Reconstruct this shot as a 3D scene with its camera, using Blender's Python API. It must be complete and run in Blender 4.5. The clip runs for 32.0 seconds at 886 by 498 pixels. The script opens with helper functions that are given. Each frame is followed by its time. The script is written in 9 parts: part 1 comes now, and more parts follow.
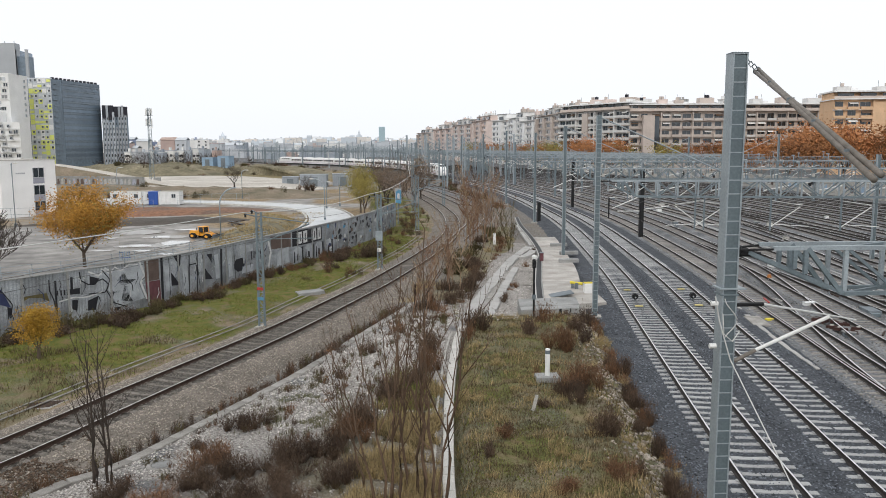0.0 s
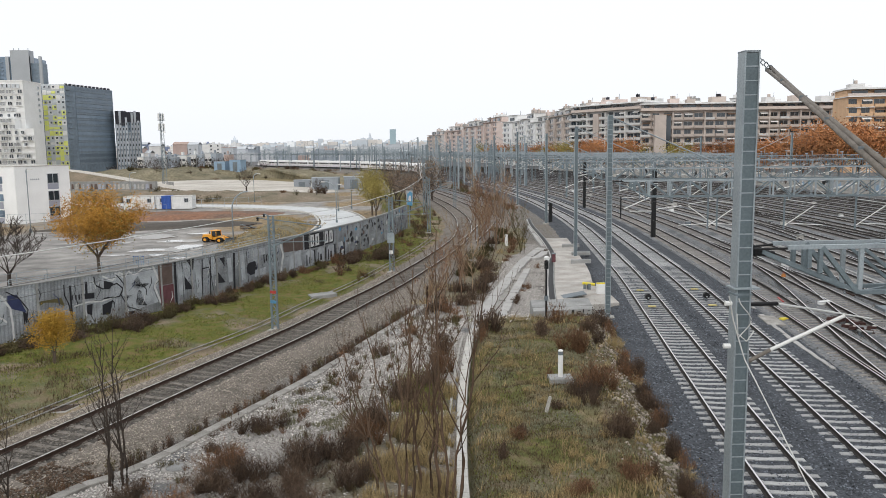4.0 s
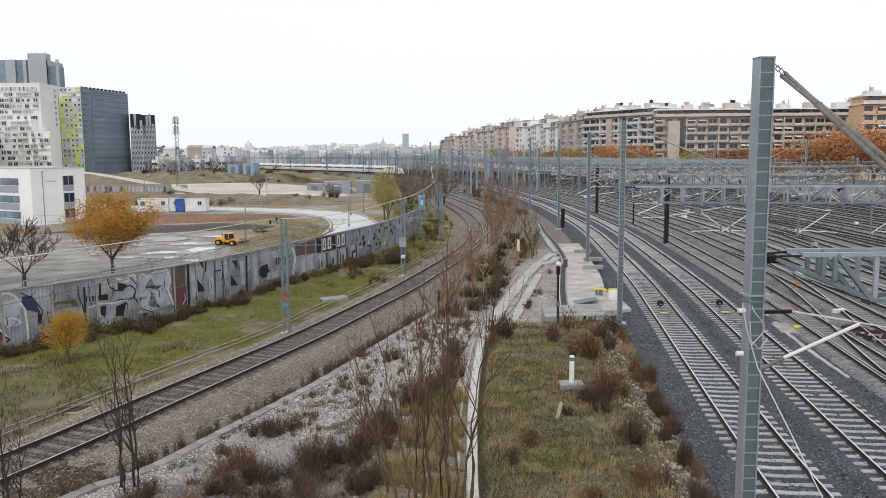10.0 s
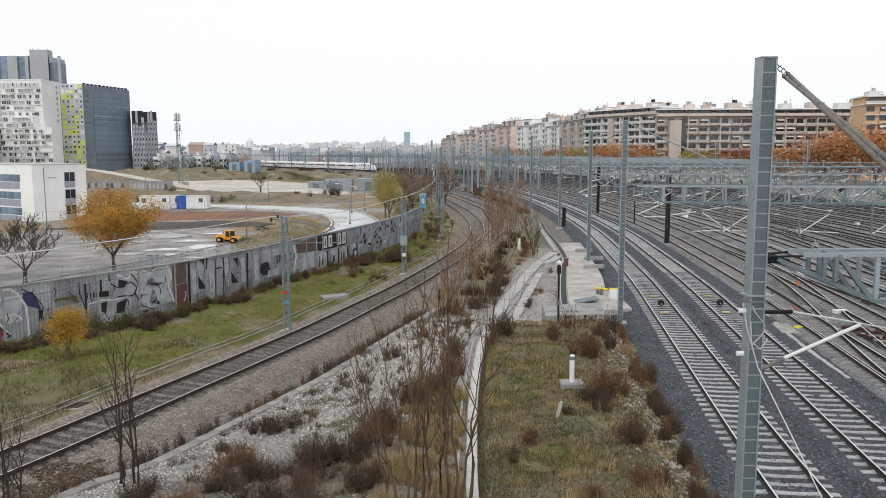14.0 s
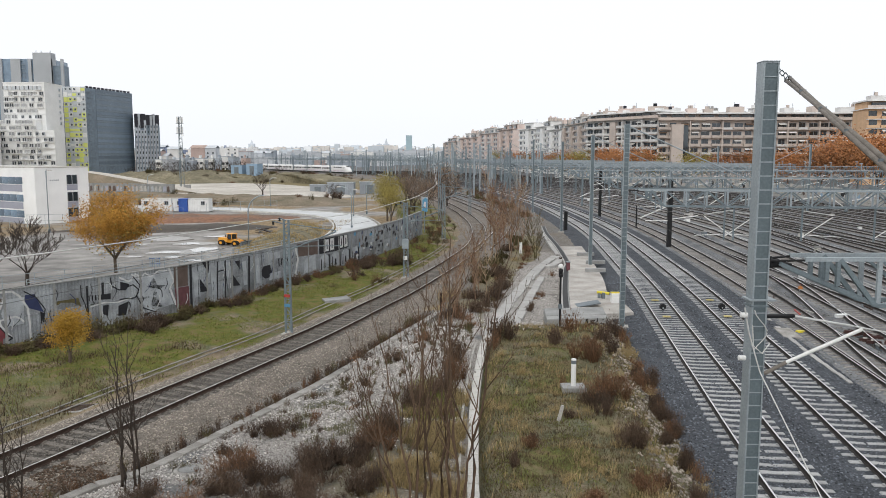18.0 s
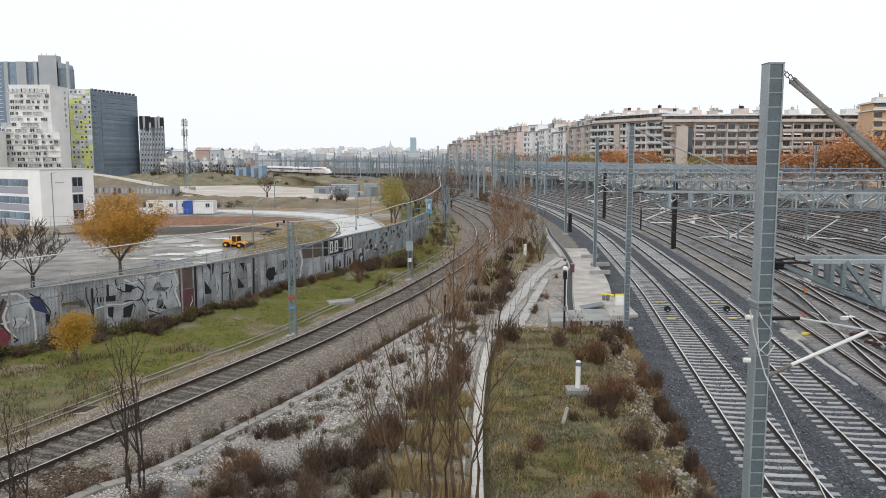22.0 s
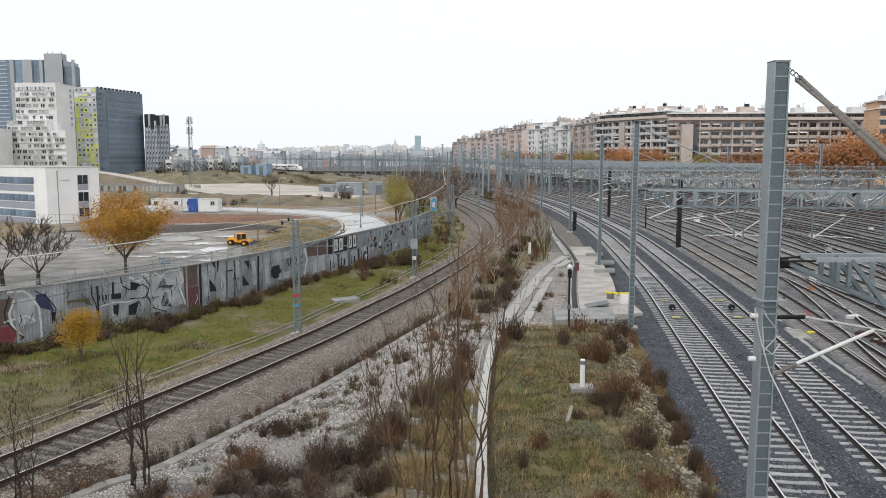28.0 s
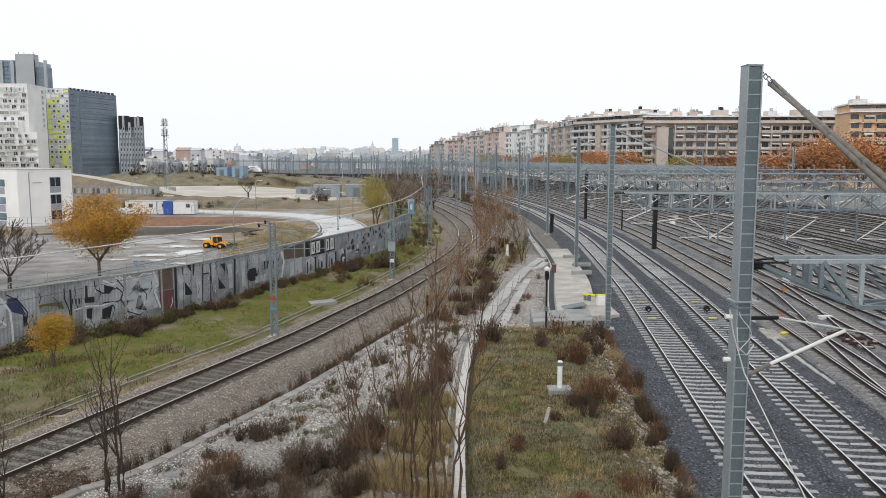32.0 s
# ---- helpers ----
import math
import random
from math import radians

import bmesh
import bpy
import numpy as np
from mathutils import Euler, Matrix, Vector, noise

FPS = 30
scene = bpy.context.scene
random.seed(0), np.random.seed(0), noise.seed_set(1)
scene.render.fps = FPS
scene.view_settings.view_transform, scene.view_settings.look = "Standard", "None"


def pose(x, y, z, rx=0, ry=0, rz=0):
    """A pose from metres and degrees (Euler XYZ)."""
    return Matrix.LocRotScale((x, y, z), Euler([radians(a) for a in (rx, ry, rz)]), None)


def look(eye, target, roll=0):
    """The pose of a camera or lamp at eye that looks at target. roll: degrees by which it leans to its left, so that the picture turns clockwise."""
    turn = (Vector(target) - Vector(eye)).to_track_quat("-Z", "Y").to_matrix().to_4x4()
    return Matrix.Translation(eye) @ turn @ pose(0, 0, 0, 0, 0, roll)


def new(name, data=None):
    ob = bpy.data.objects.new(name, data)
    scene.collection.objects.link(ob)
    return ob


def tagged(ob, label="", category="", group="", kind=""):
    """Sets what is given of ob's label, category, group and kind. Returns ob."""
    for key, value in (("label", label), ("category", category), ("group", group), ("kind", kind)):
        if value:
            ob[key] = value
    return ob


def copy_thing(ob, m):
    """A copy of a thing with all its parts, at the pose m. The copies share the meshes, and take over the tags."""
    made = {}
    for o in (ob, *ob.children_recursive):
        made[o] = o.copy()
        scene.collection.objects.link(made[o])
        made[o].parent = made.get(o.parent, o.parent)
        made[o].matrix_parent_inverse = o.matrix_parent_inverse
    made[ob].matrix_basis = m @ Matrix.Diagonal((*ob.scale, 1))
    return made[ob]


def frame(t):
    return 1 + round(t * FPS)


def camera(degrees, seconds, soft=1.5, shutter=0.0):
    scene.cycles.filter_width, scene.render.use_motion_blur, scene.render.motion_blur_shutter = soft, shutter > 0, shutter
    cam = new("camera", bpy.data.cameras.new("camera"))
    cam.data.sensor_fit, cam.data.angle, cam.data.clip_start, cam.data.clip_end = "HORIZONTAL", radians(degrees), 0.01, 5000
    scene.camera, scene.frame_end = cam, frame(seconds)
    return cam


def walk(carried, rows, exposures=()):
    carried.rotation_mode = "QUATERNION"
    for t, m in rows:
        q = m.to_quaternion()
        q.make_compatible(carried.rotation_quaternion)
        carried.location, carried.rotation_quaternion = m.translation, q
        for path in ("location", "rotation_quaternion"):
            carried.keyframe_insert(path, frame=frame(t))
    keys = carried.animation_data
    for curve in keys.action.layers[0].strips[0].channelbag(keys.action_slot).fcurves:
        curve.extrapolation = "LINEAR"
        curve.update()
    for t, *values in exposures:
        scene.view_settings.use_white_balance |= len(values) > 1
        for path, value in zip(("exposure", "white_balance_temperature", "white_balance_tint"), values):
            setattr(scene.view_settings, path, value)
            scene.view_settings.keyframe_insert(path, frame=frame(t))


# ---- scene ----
from mathutils.bvhtree import BVHTree

cam = camera(59.56, 32.0, soft=0.9)
PATH = [
    (0.0, 82.452, -0.154, -2.595),
    (0.5, 82.463, -0.330, -2.538),
    (1.0, 82.511, -0.434, -2.439),
    (1.5, 82.445, -0.444, -2.307),
    (2.0, 82.393, -0.450, -2.219),
    (2.5, 82.371, -0.555, -2.136),
    (3.0, 82.400, -0.621, -2.020),
    (3.5, 82.518, -0.690, -1.858),
    (5.5, 82.661, -0.642, -1.394),
    (6.0, 82.696, -0.512, -1.312),
    (6.5, 82.726, -0.503, -1.279),
    (7.0, 82.775, -0.542, -1.218),
    (7.5, 82.836, -0.536, -1.146),
    (8.0, 82.903, -0.597, -1.038),
    (8.5, 82.965, -0.627, -0.899),
    (9.0, 82.982, -0.542, -0.884),
    (9.5, 83.016, -0.439, -0.864),
    (10.0, 82.941, -0.394, -0.842),
    (10.5, 82.758, -0.268, -0.859),
    (11.0, 82.660, -0.126, -0.829),
    (11.5, 82.578, -0.038, -0.874),
    (12.0, 82.574, -0.040, -0.858),
    (12.5, 82.533, -0.135, -0.807),
    (13.0, 82.597, -0.142, -0.763),
    (13.5, 82.696, -0.053, -0.764),
    (14.0, 82.826, -0.098, -0.777),
    (14.5, 82.939, -0.089, -0.775),
    (16.5, 83.266, 0.013, -0.674),
    (17.0, 83.265, 0.007, -0.632),
    (17.5, 83.148, -0.026, -0.639),
    (18.0, 83.080, 0.018, -0.650),
    (18.5, 83.018, 0.014, -0.583),
    (19.0, 83.072, 0.008, -0.582),
    (19.5, 83.070, 0.016, -0.625),
    (20.0, 83.076, -0.005, -0.576),
    (20.5, 83.083, -0.015, -0.517),
    (21.0, 83.137, 0.004, -0.459),
    (21.5, 83.218, 0.057, -0.421),
    (22.0, 83.231, -0.027, -0.334),
    (22.5, 83.220, -0.049, -0.281),
    (23.0, 83.200, 0.017, -0.186),
    (23.5, 83.153, 0.042, -0.124),
    (24.0, 83.106, 0.051, -0.033),
    (24.5, 83.104, -0.011, 0.063),
    (25.0, 83.149, -0.035, 0.107),
    (25.5, 83.230, 0.002, 0.170),
    (27.5, 83.161, 0.052, 0.093),
    (28.0, 83.092, -0.001, 0.000),
    (28.5, 82.969, 0.066, -0.120),
    (29.0, 82.901, 0.090, -0.316),
    (29.5, 82.899, 0.069, -0.577),
    (30.0, 83.075, -0.013, -0.779),
    (30.5, 83.209, 0.068, -0.955),
    (31.0, 83.263, 0.127, -1.192),
    (31.5, 83.273, 0.151, -1.469),
    (32.0, 83.268, 0.075, -1.661),
]
walk(cam, [(t, pose(0, 0, 9.67, rx, 0, rz) @ pose(0, 0, 0, 0, 0, roll)) for t, rx, roll, rz in PATH])

# ---- light: a bright overcast sky and a weak, very wide sun ----
world = bpy.data.worlds.new("overcast_sky")
scene.world = world
world.use_nodes = True
_wn, _wl = world.node_tree.nodes, world.node_tree.links
_bg = _wn["Background"]
_sky = _wn.new("ShaderNodeTexSky")
_sky.sky_type = "NISHITA"
_sky.sun_disc = False
_sky.sun_elevation, _sky.sun_rotation = radians(38), radians(200)
_sky.air_density, _sky.dust_density = 1.0, 4.0
_hs = _wn.new("ShaderNodeHueSaturation")
_hs.inputs["Saturation"].default_value = 0.25
_hs.inputs["Value"].default_value = 0.10
_mx = _wn.new("ShaderNodeMix")
_mx.data_type = "RGBA"
_mx.inputs[0].default_value = 0.86
_mx.inputs[7].default_value = (1.09, 1.125, 1.17, 1)
_wl.new(_sky.outputs[0], _hs.inputs["Color"])
_wl.new(_hs.outputs[0], _mx.inputs[6])
_wl.new(_mx.outputs[2], _bg.inputs["Color"])
_bg.inputs["Strength"].default_value = 1.0
_sun = bpy.data.lights.new("sun", "SUN")
_sun.energy, _sun.angle, _sun.color = 0.95, radians(45), (1.0, 0.96, 0.9)
new("sun", _sun).matrix_world = look((-20, -40, 60), (0, 30, 0))
scene.view_settings.exposure = 0.0


# ---- materials ----
MATS = {}


def mat(name, col, rough=0.8, metal=0.0, var=0.25, scale=3.0, grain=40.0, bump=0.15, col2=None, rand=0.0, island=0.0, spec=0.3):
    """A worn surface: colour varied at two scales, fine relief."""
    if name in MATS:
        return MATS[name]
    m = bpy.data.materials.new(name)
    m.use_nodes = True
    n, l = m.node_tree.nodes, m.node_tree.links
    p = n["Principled BSDF"]
    p.inputs["Roughness"].default_value = rough
    p.inputs["Metallic"].default_value = metal
    p.inputs["Specular IOR Level"].default_value = spec
    tc = n.new("ShaderNodeTexCoord")
    big, fine = n.new("ShaderNodeTexNoise"), n.new("ShaderNodeTexNoise")
    for t, s, d in ((big, scale, 4), (fine, grain, 2)):
        t.inputs["Scale"].default_value = s
        t.inputs["Detail"].default_value = d
        l.new(tc.outputs["Object"], t.inputs["Vector"])
    r1 = n.new("ShaderNodeMapRange")
    r1.inputs[1].default_value, r1.inputs[2].default_value = 0.3, 0.7
    l.new(big.outputs[0], r1.inputs[0])
    mixc = n.new("ShaderNodeMix")
    mixc.data_type = "RGBA"
    c2 = col2 or tuple(c * (1 - var) for c in col)
    mixc.inputs[6].default_value = (*col, 1)
    mixc.inputs[7].default_value = (*c2, 1)
    l.new(r1.outputs[0], mixc.inputs[0])
    r2 = n.new("ShaderNodeMapRange")
    r2.inputs[1].default_value, r2.inputs[2].default_value = 0.25, 0.75
    r2.inputs[3].default_value, r2.inputs[4].default_value = 1 - var * 0.7, 1 + var * 0.5
    l.new(fine.outputs[0], r2.inputs[0])
    mul = n.new("ShaderNodeVectorMath")
    mul.operation = "SCALE"
    l.new(mixc.outputs[2], mul.inputs[0])
    l.new(r2.outputs[0], mul.inputs["Scale"])
    last = mul
    for amount, node, sock in ((rand, "ShaderNodeObjectInfo", "Random"), (island, "ShaderNodeNewGeometry", "Random Per Island")):
        if amount:
            src = n.new(node)
            r3 = n.new("ShaderNodeMapRange")
            r3.inputs[3].default_value, r3.inputs[4].default_value = 1 - amount, 1 + amount
            l.new(src.outputs[sock], r3.inputs[0])
            m2 = n.new("ShaderNodeVectorMath")
            m2.operation = "SCALE"
            l.new(last.outputs[0], m2.inputs[0])
            l.new(r3.outputs[0], m2.inputs["Scale"])
            last = m2
    l.new(last.outputs[0], p.inputs["Base Color"])
    if bump:
        b = n.new("ShaderNodeBump")
        b.inputs["Strength"].default_value = bump
        b.inputs["Distance"].default_value = 0.05
        l.new(fine.outputs[0], b.inputs["Height"])
        l.new(b.outputs[0], p.inputs["Normal"])
    MATS[name] = m
    return m


def M(name):
    return MATS[name]


mat("rail_steel", (0.050, 0.042, 0.038), 0.7, 0.1, 0.35, 2, 30, 0.05)
mat("rail_top", (0.72, 0.72, 0.72), 0.4, 0.7, 0.1, 2, 30, 0.0)
mat("rail_worn", (0.62, 0.60, 0.58), 0.32, 0.8, 0.3, 2, 30, 0.0)
mat("rail_rust", (0.075, 0.048, 0.036), 0.8, 0.2, 0.4, 3, 40, 0.2)
mat("sleeper_pale", (0.44, 0.44, 0.437), 0.9, 0, 0.25, 4, 60, 0.2, rand=0.12, island=0.1)
mat("sleeper_old", (0.29, 0.27, 0.25), 0.95, 0, 0.3, 4, 60, 0.3, rand=0.2, island=0.2)
mat("ballast_dark", (0.085, 0.093, 0.106), 0.95, 0, 0.75, 0.9, 13, 1.0, col2=(0.05, 0.054, 0.062))
mat("ballast_stone", (0.135, 0.147, 0.168), 0.9, 0, 0.2, 2, 30, 0.2, island=0.75)
mat("ballast_brown", (0.235, 0.205, 0.175), 0.95, 0, 0.4, 0.8, 14, 0.9)
# oil-stained ballast between the rails; also the painted shade of the kerb ditch
mat("ballast_oily_ditch_shade", (0.125, 0.112, 0.098), 0.9, 0, 0.4, 1.5, 20, 0.8)
mat("ballast_oily_stone", (0.20, 0.18, 0.158), 0.9, 0, 0.3, 2, 30, 0.2, island=0.5)
mat("ballast_brown_stone", (0.37, 0.325, 0.275), 0.95, 0, 0.3, 2, 30, 0.2, island=0.5)
mat("yard_ballast", (0.25, 0.254, 0.26), 0.95, 0, 0.7, 0.3, 7, 1.0, col2=(0.11, 0.115, 0.122))
mat("yard_stone", (0.27, 0.255, 0.235), 0.95, 0, 0.3, 2, 30, 0.2, island=0.75)
# darker steel for mast fronts: the shade of that face is in the colour
mat("mast_front_shaded", (0.155, 0.194, 0.211), 0.55, 0.3, 0.25, 1.2, 20, 0.05)
mat("sleeper_brown", (0.215, 0.192, 0.168), 0.95, 0, 0.35, 4, 60, 0.3, rand=0.3, island=0.2)
mat("concrete", (0.50, 0.48, 0.44), 0.9, 0, 0.3, 1.5, 30, 0.25)
mat("concrete_pale", (0.62, 0.60, 0.56), 0.9, 0, 0.3, 1.2, 30, 0.25, rand=0.08)
mat("concrete_grey", (0.34, 0.34, 0.33), 0.9, 0, 0.35, 1.0, 30, 0.3, rand=0.1)
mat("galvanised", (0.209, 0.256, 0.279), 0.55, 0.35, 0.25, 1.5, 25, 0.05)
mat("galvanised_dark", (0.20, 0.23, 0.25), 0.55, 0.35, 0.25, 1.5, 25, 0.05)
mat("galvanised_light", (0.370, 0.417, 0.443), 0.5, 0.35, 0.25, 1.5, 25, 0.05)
mat("dirty_steel", (0.23, 0.205, 0.18), 0.7, 0.3, 0.3, 6, 40, 0.2)
mat("black_paint", (0.015, 0.015, 0.016), 0.6, 0, 0.3, 4, 40, 0.1)
mat("insulator_white", (0.75, 0.75, 0.73), 0.3, 0, 0.1, 4, 40, 0.0)
mat("wire_dark", (0.10, 0.10, 0.10), 0.6, 0.5, 0.1, 4, 40, 0)
mat("wire_pale", (0.6, 0.6, 0.58), 0.5, 0.3, 0.1, 4, 40, 0)
mat("yellow_paint", (0.75, 0.62, 0.06), 0.5, 0, 0.15, 4, 40, 0.05)
mat("beacon_yellow", (0.62, 0.52, 0.22), 0.7, 0, 0.35, 6, 40, 0.05, rand=0.15)
mat("orange_paint", (0.80, 0.36, 0.04), 0.45, 0, 0.15, 4, 40, 0.05)
mat("marker_paint", (0.50, 0.20, 0.06), 0.6, 0, 0.2, 4, 40, 0.05)
mat("red_paint", (0.45, 0.06, 0.05), 0.5, 0, 0.2, 4, 40, 0.05)
mat("blue_paint", (0.05, 0.12, 0.42), 0.5, 0, 0.15, 4, 40, 0.05)
mat("pale_blue_paint", (0.30, 0.42, 0.55), 0.6, 0, 0.2, 2, 30, 0.05)
mat("white_paint", (0.80, 0.80, 0.79), 0.5, 0, 0.12, 1.5, 30, 0.03)
mat("grey_paint", (0.40, 0.42, 0.44), 0.5, 0, 0.15, 2, 30, 0.05)
mat("rubber", (0.02, 0.02, 0.02), 0.9, 0, 0.2, 6, 50, 0.2)
mat("glass_dark", (0.03, 0.04, 0.05), 0.08, 0, 0.2, 0.3, 2, 0.0, rand=0.5, spec=0.8)
mat("glass_blue", (0.19, 0.27, 0.36), 0.1, 0, 0.3, 0.3, 2, 0.0, rand=0.3, spec=0.8)


# ---- geometry helpers ----
class Geo:
    """A list of vertices and faces that becomes one mesh."""

    def __init__(self):
        self.v, self.f = [], []

    def add(self, vs, fs):
        o = len(self.v)
        self.v += [tuple(p) for p in vs]
        self.f += [tuple(i + o for i in q) for q in fs]
        return self

    def box(self, c, s, m=None, taper=1.0):
        x, y, z = (a / 2 for a in s)
        vs = [Vector((sx * x * k, sy * y * k, sz * z)) for sz, k in ((-1, 1.0), (1, taper)) for sy in (-1, 1) for sx in (-1, 1)]
        c = Vector(c)
        vs = [(m @ v if m else v) + c for v in vs]
        return self.add(vs, [(0, 2, 3, 1), (4, 5, 7, 6), (0, 1, 5, 4), (2, 6, 7, 3), (0, 4, 6, 2), (1, 3, 7, 5)])

    def tube(self, p, q, r, n=6, r2=None, caps=True):
        p, q = Vector(p), Vector(q)
        d = (q - p)
        if d.length < 1e-6:
            return self
        m = d.to_track_quat("Z", "Y").to_matrix()
        r2 = r if r2 is None else r2
        ring = [Vector((math.cos(2 * math.pi * (i + 0.5) / n), math.sin(2 * math.pi * (i + 0.5) / n), 0)) for i in range(n)]
        vs = [p + m @ (a * r) for a in ring] + [q + m @ (a * r2) for a in ring]
        fs = [(i, (i + 1) % n, n + (i + 1) % n, n + i) for i in range(n)]
        if caps:
            fs += [tuple(range(n))[::-1], tuple(range(n, 2 * n))]
        return self.add(vs, fs)

    def beam(self, p, q, w, h=None):
        """A square bar from p to q."""
        p, q = Vector(p), Vector(q)
        d = q - p
        m = d.to_track_quat("Y", "Z").to_matrix()
        return self.box((p + q) / 2, (w, d.length, h or w), m)

    def chain(self, pts, r, n=5, radii=None):
        """One unbroken tube through the points."""
        P = [Vector(p) for p in pts]
        o, k = len(self.v), len(P)
        for i, p in enumerate(P):
            d = P[min(i + 1, k - 1)] - P[max(i - 1, 0)]
            m = (d if d.length > 1e-6 else Vector((0, 0, 1))).to_track_quat("Z", "Y").to_matrix()
            q = radii[i] if radii else r
            self.v += [tuple(p + m @ Vector((math.cos(2 * math.pi * j / n) * q, math.sin(2 * math.pi * j / n) * q, 0))) for j in range(n)]
        self.f += [(o + i * n + j, o + i * n + (j + 1) % n, o + (i + 1) * n + (j + 1) % n, o + (i + 1) * n + j) for i in range(k - 1) for j in range(n)]
        self.f += [tuple(range(o, o + n))[::-1], tuple(range(o + (k - 1) * n, o + k * n))]
        return self

    def sweep(self, line, prof, close=True):
        """prof: (across, up) pairs, swept along line of (x, y, z) with level cross-sections."""
        k = len(prof)
        vs, fs = [], []
        for i, p in enumerate(line):
            a, b = Vector(line[max(i - 1, 0)]), Vector(line[min(i + 1, len(line) - 1)])
            t = b - a
            nrm = Vector((t.y, -t.x, 0)).normalized()
            for u, w in prof:
                vs.append(Vector(p) + nrm * u + Vector((0, 0, w)))
        for i in range(len(line) - 1):
            for j in range(k if close else k - 1):
                a, b = i * k + j, i * k + (j + 1) % k
                fs.append((a, a + k, b + k, b))
        if close:
            fs += [tuple(range(k)), tuple(range((len(line) - 1) * k, len(line) * k))[::-1]]
        return self.add(vs, fs)

    def poly(self, pts, thick, m):
        """A flat outline given as (u, w) pairs, thick deep, placed by m (u along x, w along z, depth along y)."""
        k = len(pts)
        vs = [m @ Vector((u, 0, w)) for u, w in pts] + [m @ Vector((u, thick, w)) for u, w in pts]
        return self.add(vs, [tuple(range(k))[::-1], tuple(range(k, 2 * k))] + [(i, (i + 1) % k, k + (i + 1) % k, k + i) for i in range(k)])

    def lathe(self, c, prof, n=10):
        k = len(prof)
        vs = [Vector(c) + Vector((r * math.cos(2 * math.pi * i / n), r * math.sin(2 * math.pi * i / n), z)) for i in range(n) for r, z in prof]
        fs = [(i * k + j, ((i + 1) % n) * k + j, ((i + 1) % n) * k + j + 1, i * k + j + 1) for i in range(n) for j in range(k - 1)]
        return self.add(vs, fs)

    def mesh(self, name, material, smooth=False):
        me = bpy.data.meshes.new(name)
        me.from_pydata(self.v, [], self.f)
        me.materials.append(material if not isinstance(material, str) else MATS[material])
        if smooth:
            me.shade_smooth()
        me.update()
        return me

    def put(self, name, material, parent=None, label="", smooth=False, at=None):
        ob = new(name, self.mesh(name, material, smooth))
        if parent:
            ob.parent = parent
        if label:
            tagged(ob, label)
        if at:
            ob.matrix_basis = at
        return ob


def thing(name, label, category, at=None, group="", kind=""):
    e = tagged(new(name), label, category, group, kind)
    if at:
        e.matrix_basis = at
    return e


def piece(name, me, parent, at):
    ob = new(name, me)
    ob.parent = parent
    ob.matrix_basis = at
    return ob


# ---- plan: lines on the ground (x right of the view, y away) ----
def spline(pts, step=1.0):
    """A smooth line through the points, resampled at even steps."""
    P = [Vector(p) for p in pts]
    P = [P[0] * 2 - P[1]] + P + [P[-1] * 2 - P[-2]]
    out = []
    for i in range(1, len(P) - 2):
        a, b, c, d = P[i - 1:i + 3]
        n = max(2, int((c - b).length / step * 2))
        for k in range(n):
            t = k / n
            out.append(0.5 * ((2 * b) + (c - a) * t + (2 * a - 5 * b + 4 * c - d) * t * t + (3 * b - a - 3 * c + d) * t ** 3))
    out.append(P[-2])
    res, acc = [out[0]], 0.0
    for a, b in zip(out[:-1], out[1:]):
        seg = (b - a).length
        while acc + seg >= step:
            k = (step - acc) / seg
            a = a.lerp(b, k)
            res.append(a.copy())
            seg = (b - a).length
            acc = 0.0
        acc += seg
    return res


def shifted(line, off):
    """The line moved off metres to its right."""
    out = []
    for i, p in enumerate(line):
        t = line[min(i + 1, len(line) - 1)] - line[max(i - 1, 0)]
        out.append(p + Vector((t.y, -t.x)).normalized() * off)
    return out


MAIN = [(5.6, -20), (8.6, 5), (10.45, 21), (12.18, 33), (13.82, 44), (15.82, 58), (18.08, 78), (19.7, 95), (20.6, 115), (20.6, 155), (17.0, 207),
        (11.0, 250), (-5.6, 331), (-36, 401), (-76.5, 463), (-95, 489), (-113, 521), (-150, 590), (-200, 690)]
LOCAL = [(-26, -8), (-18.6, 12), (-13.45, 23.5), (-11.95, 27.2), (-10.7, 30.5), (-8.65, 35.7), (-6.45, 41.5), (-3.9, 49.5), (-2.3, 54.5), (-0.4, 61.6), (1.7, 70),
         (4.2, 82), (5.4, 93), (5.9, 106), (5.4, 121), (4.2, 137), (0.5, 170), (-6, 210), (-16, 255)]
WALL = [(-45, 8), (-33.5, 24), (-26.8, 33), (-22.6, 38.5), (-20.6, 41.2), (-18.8, 43.8), (-17.0, 46.2), (-15.3, 49.0), (-13.2, 54.0), (-11.4, 59.2), (-8.7, 66.0), (-5.8, 74.3), (-3.8, 82), (-1.5, 96)]
BOUND = WALL + [(-4, 118), (-6, 137), (-9, 180), (-10, 245), (-27, 331), (-58, 401), (-106, 473), (-200, 560), (-330, 640), (-700, 800)]
_by = [p[1] for p in BOUND]
_bx = [p[0] for p in BOUND]
_my = [p[1] for p in MAIN] + [1200]
_mx2 = [p[0] for p in MAIN] + [-480]


def bound_x(y):
    return float(np.interp(y, _by, _bx))


def main_x(y):
    return float(np.interp(y, _my, _mx2))


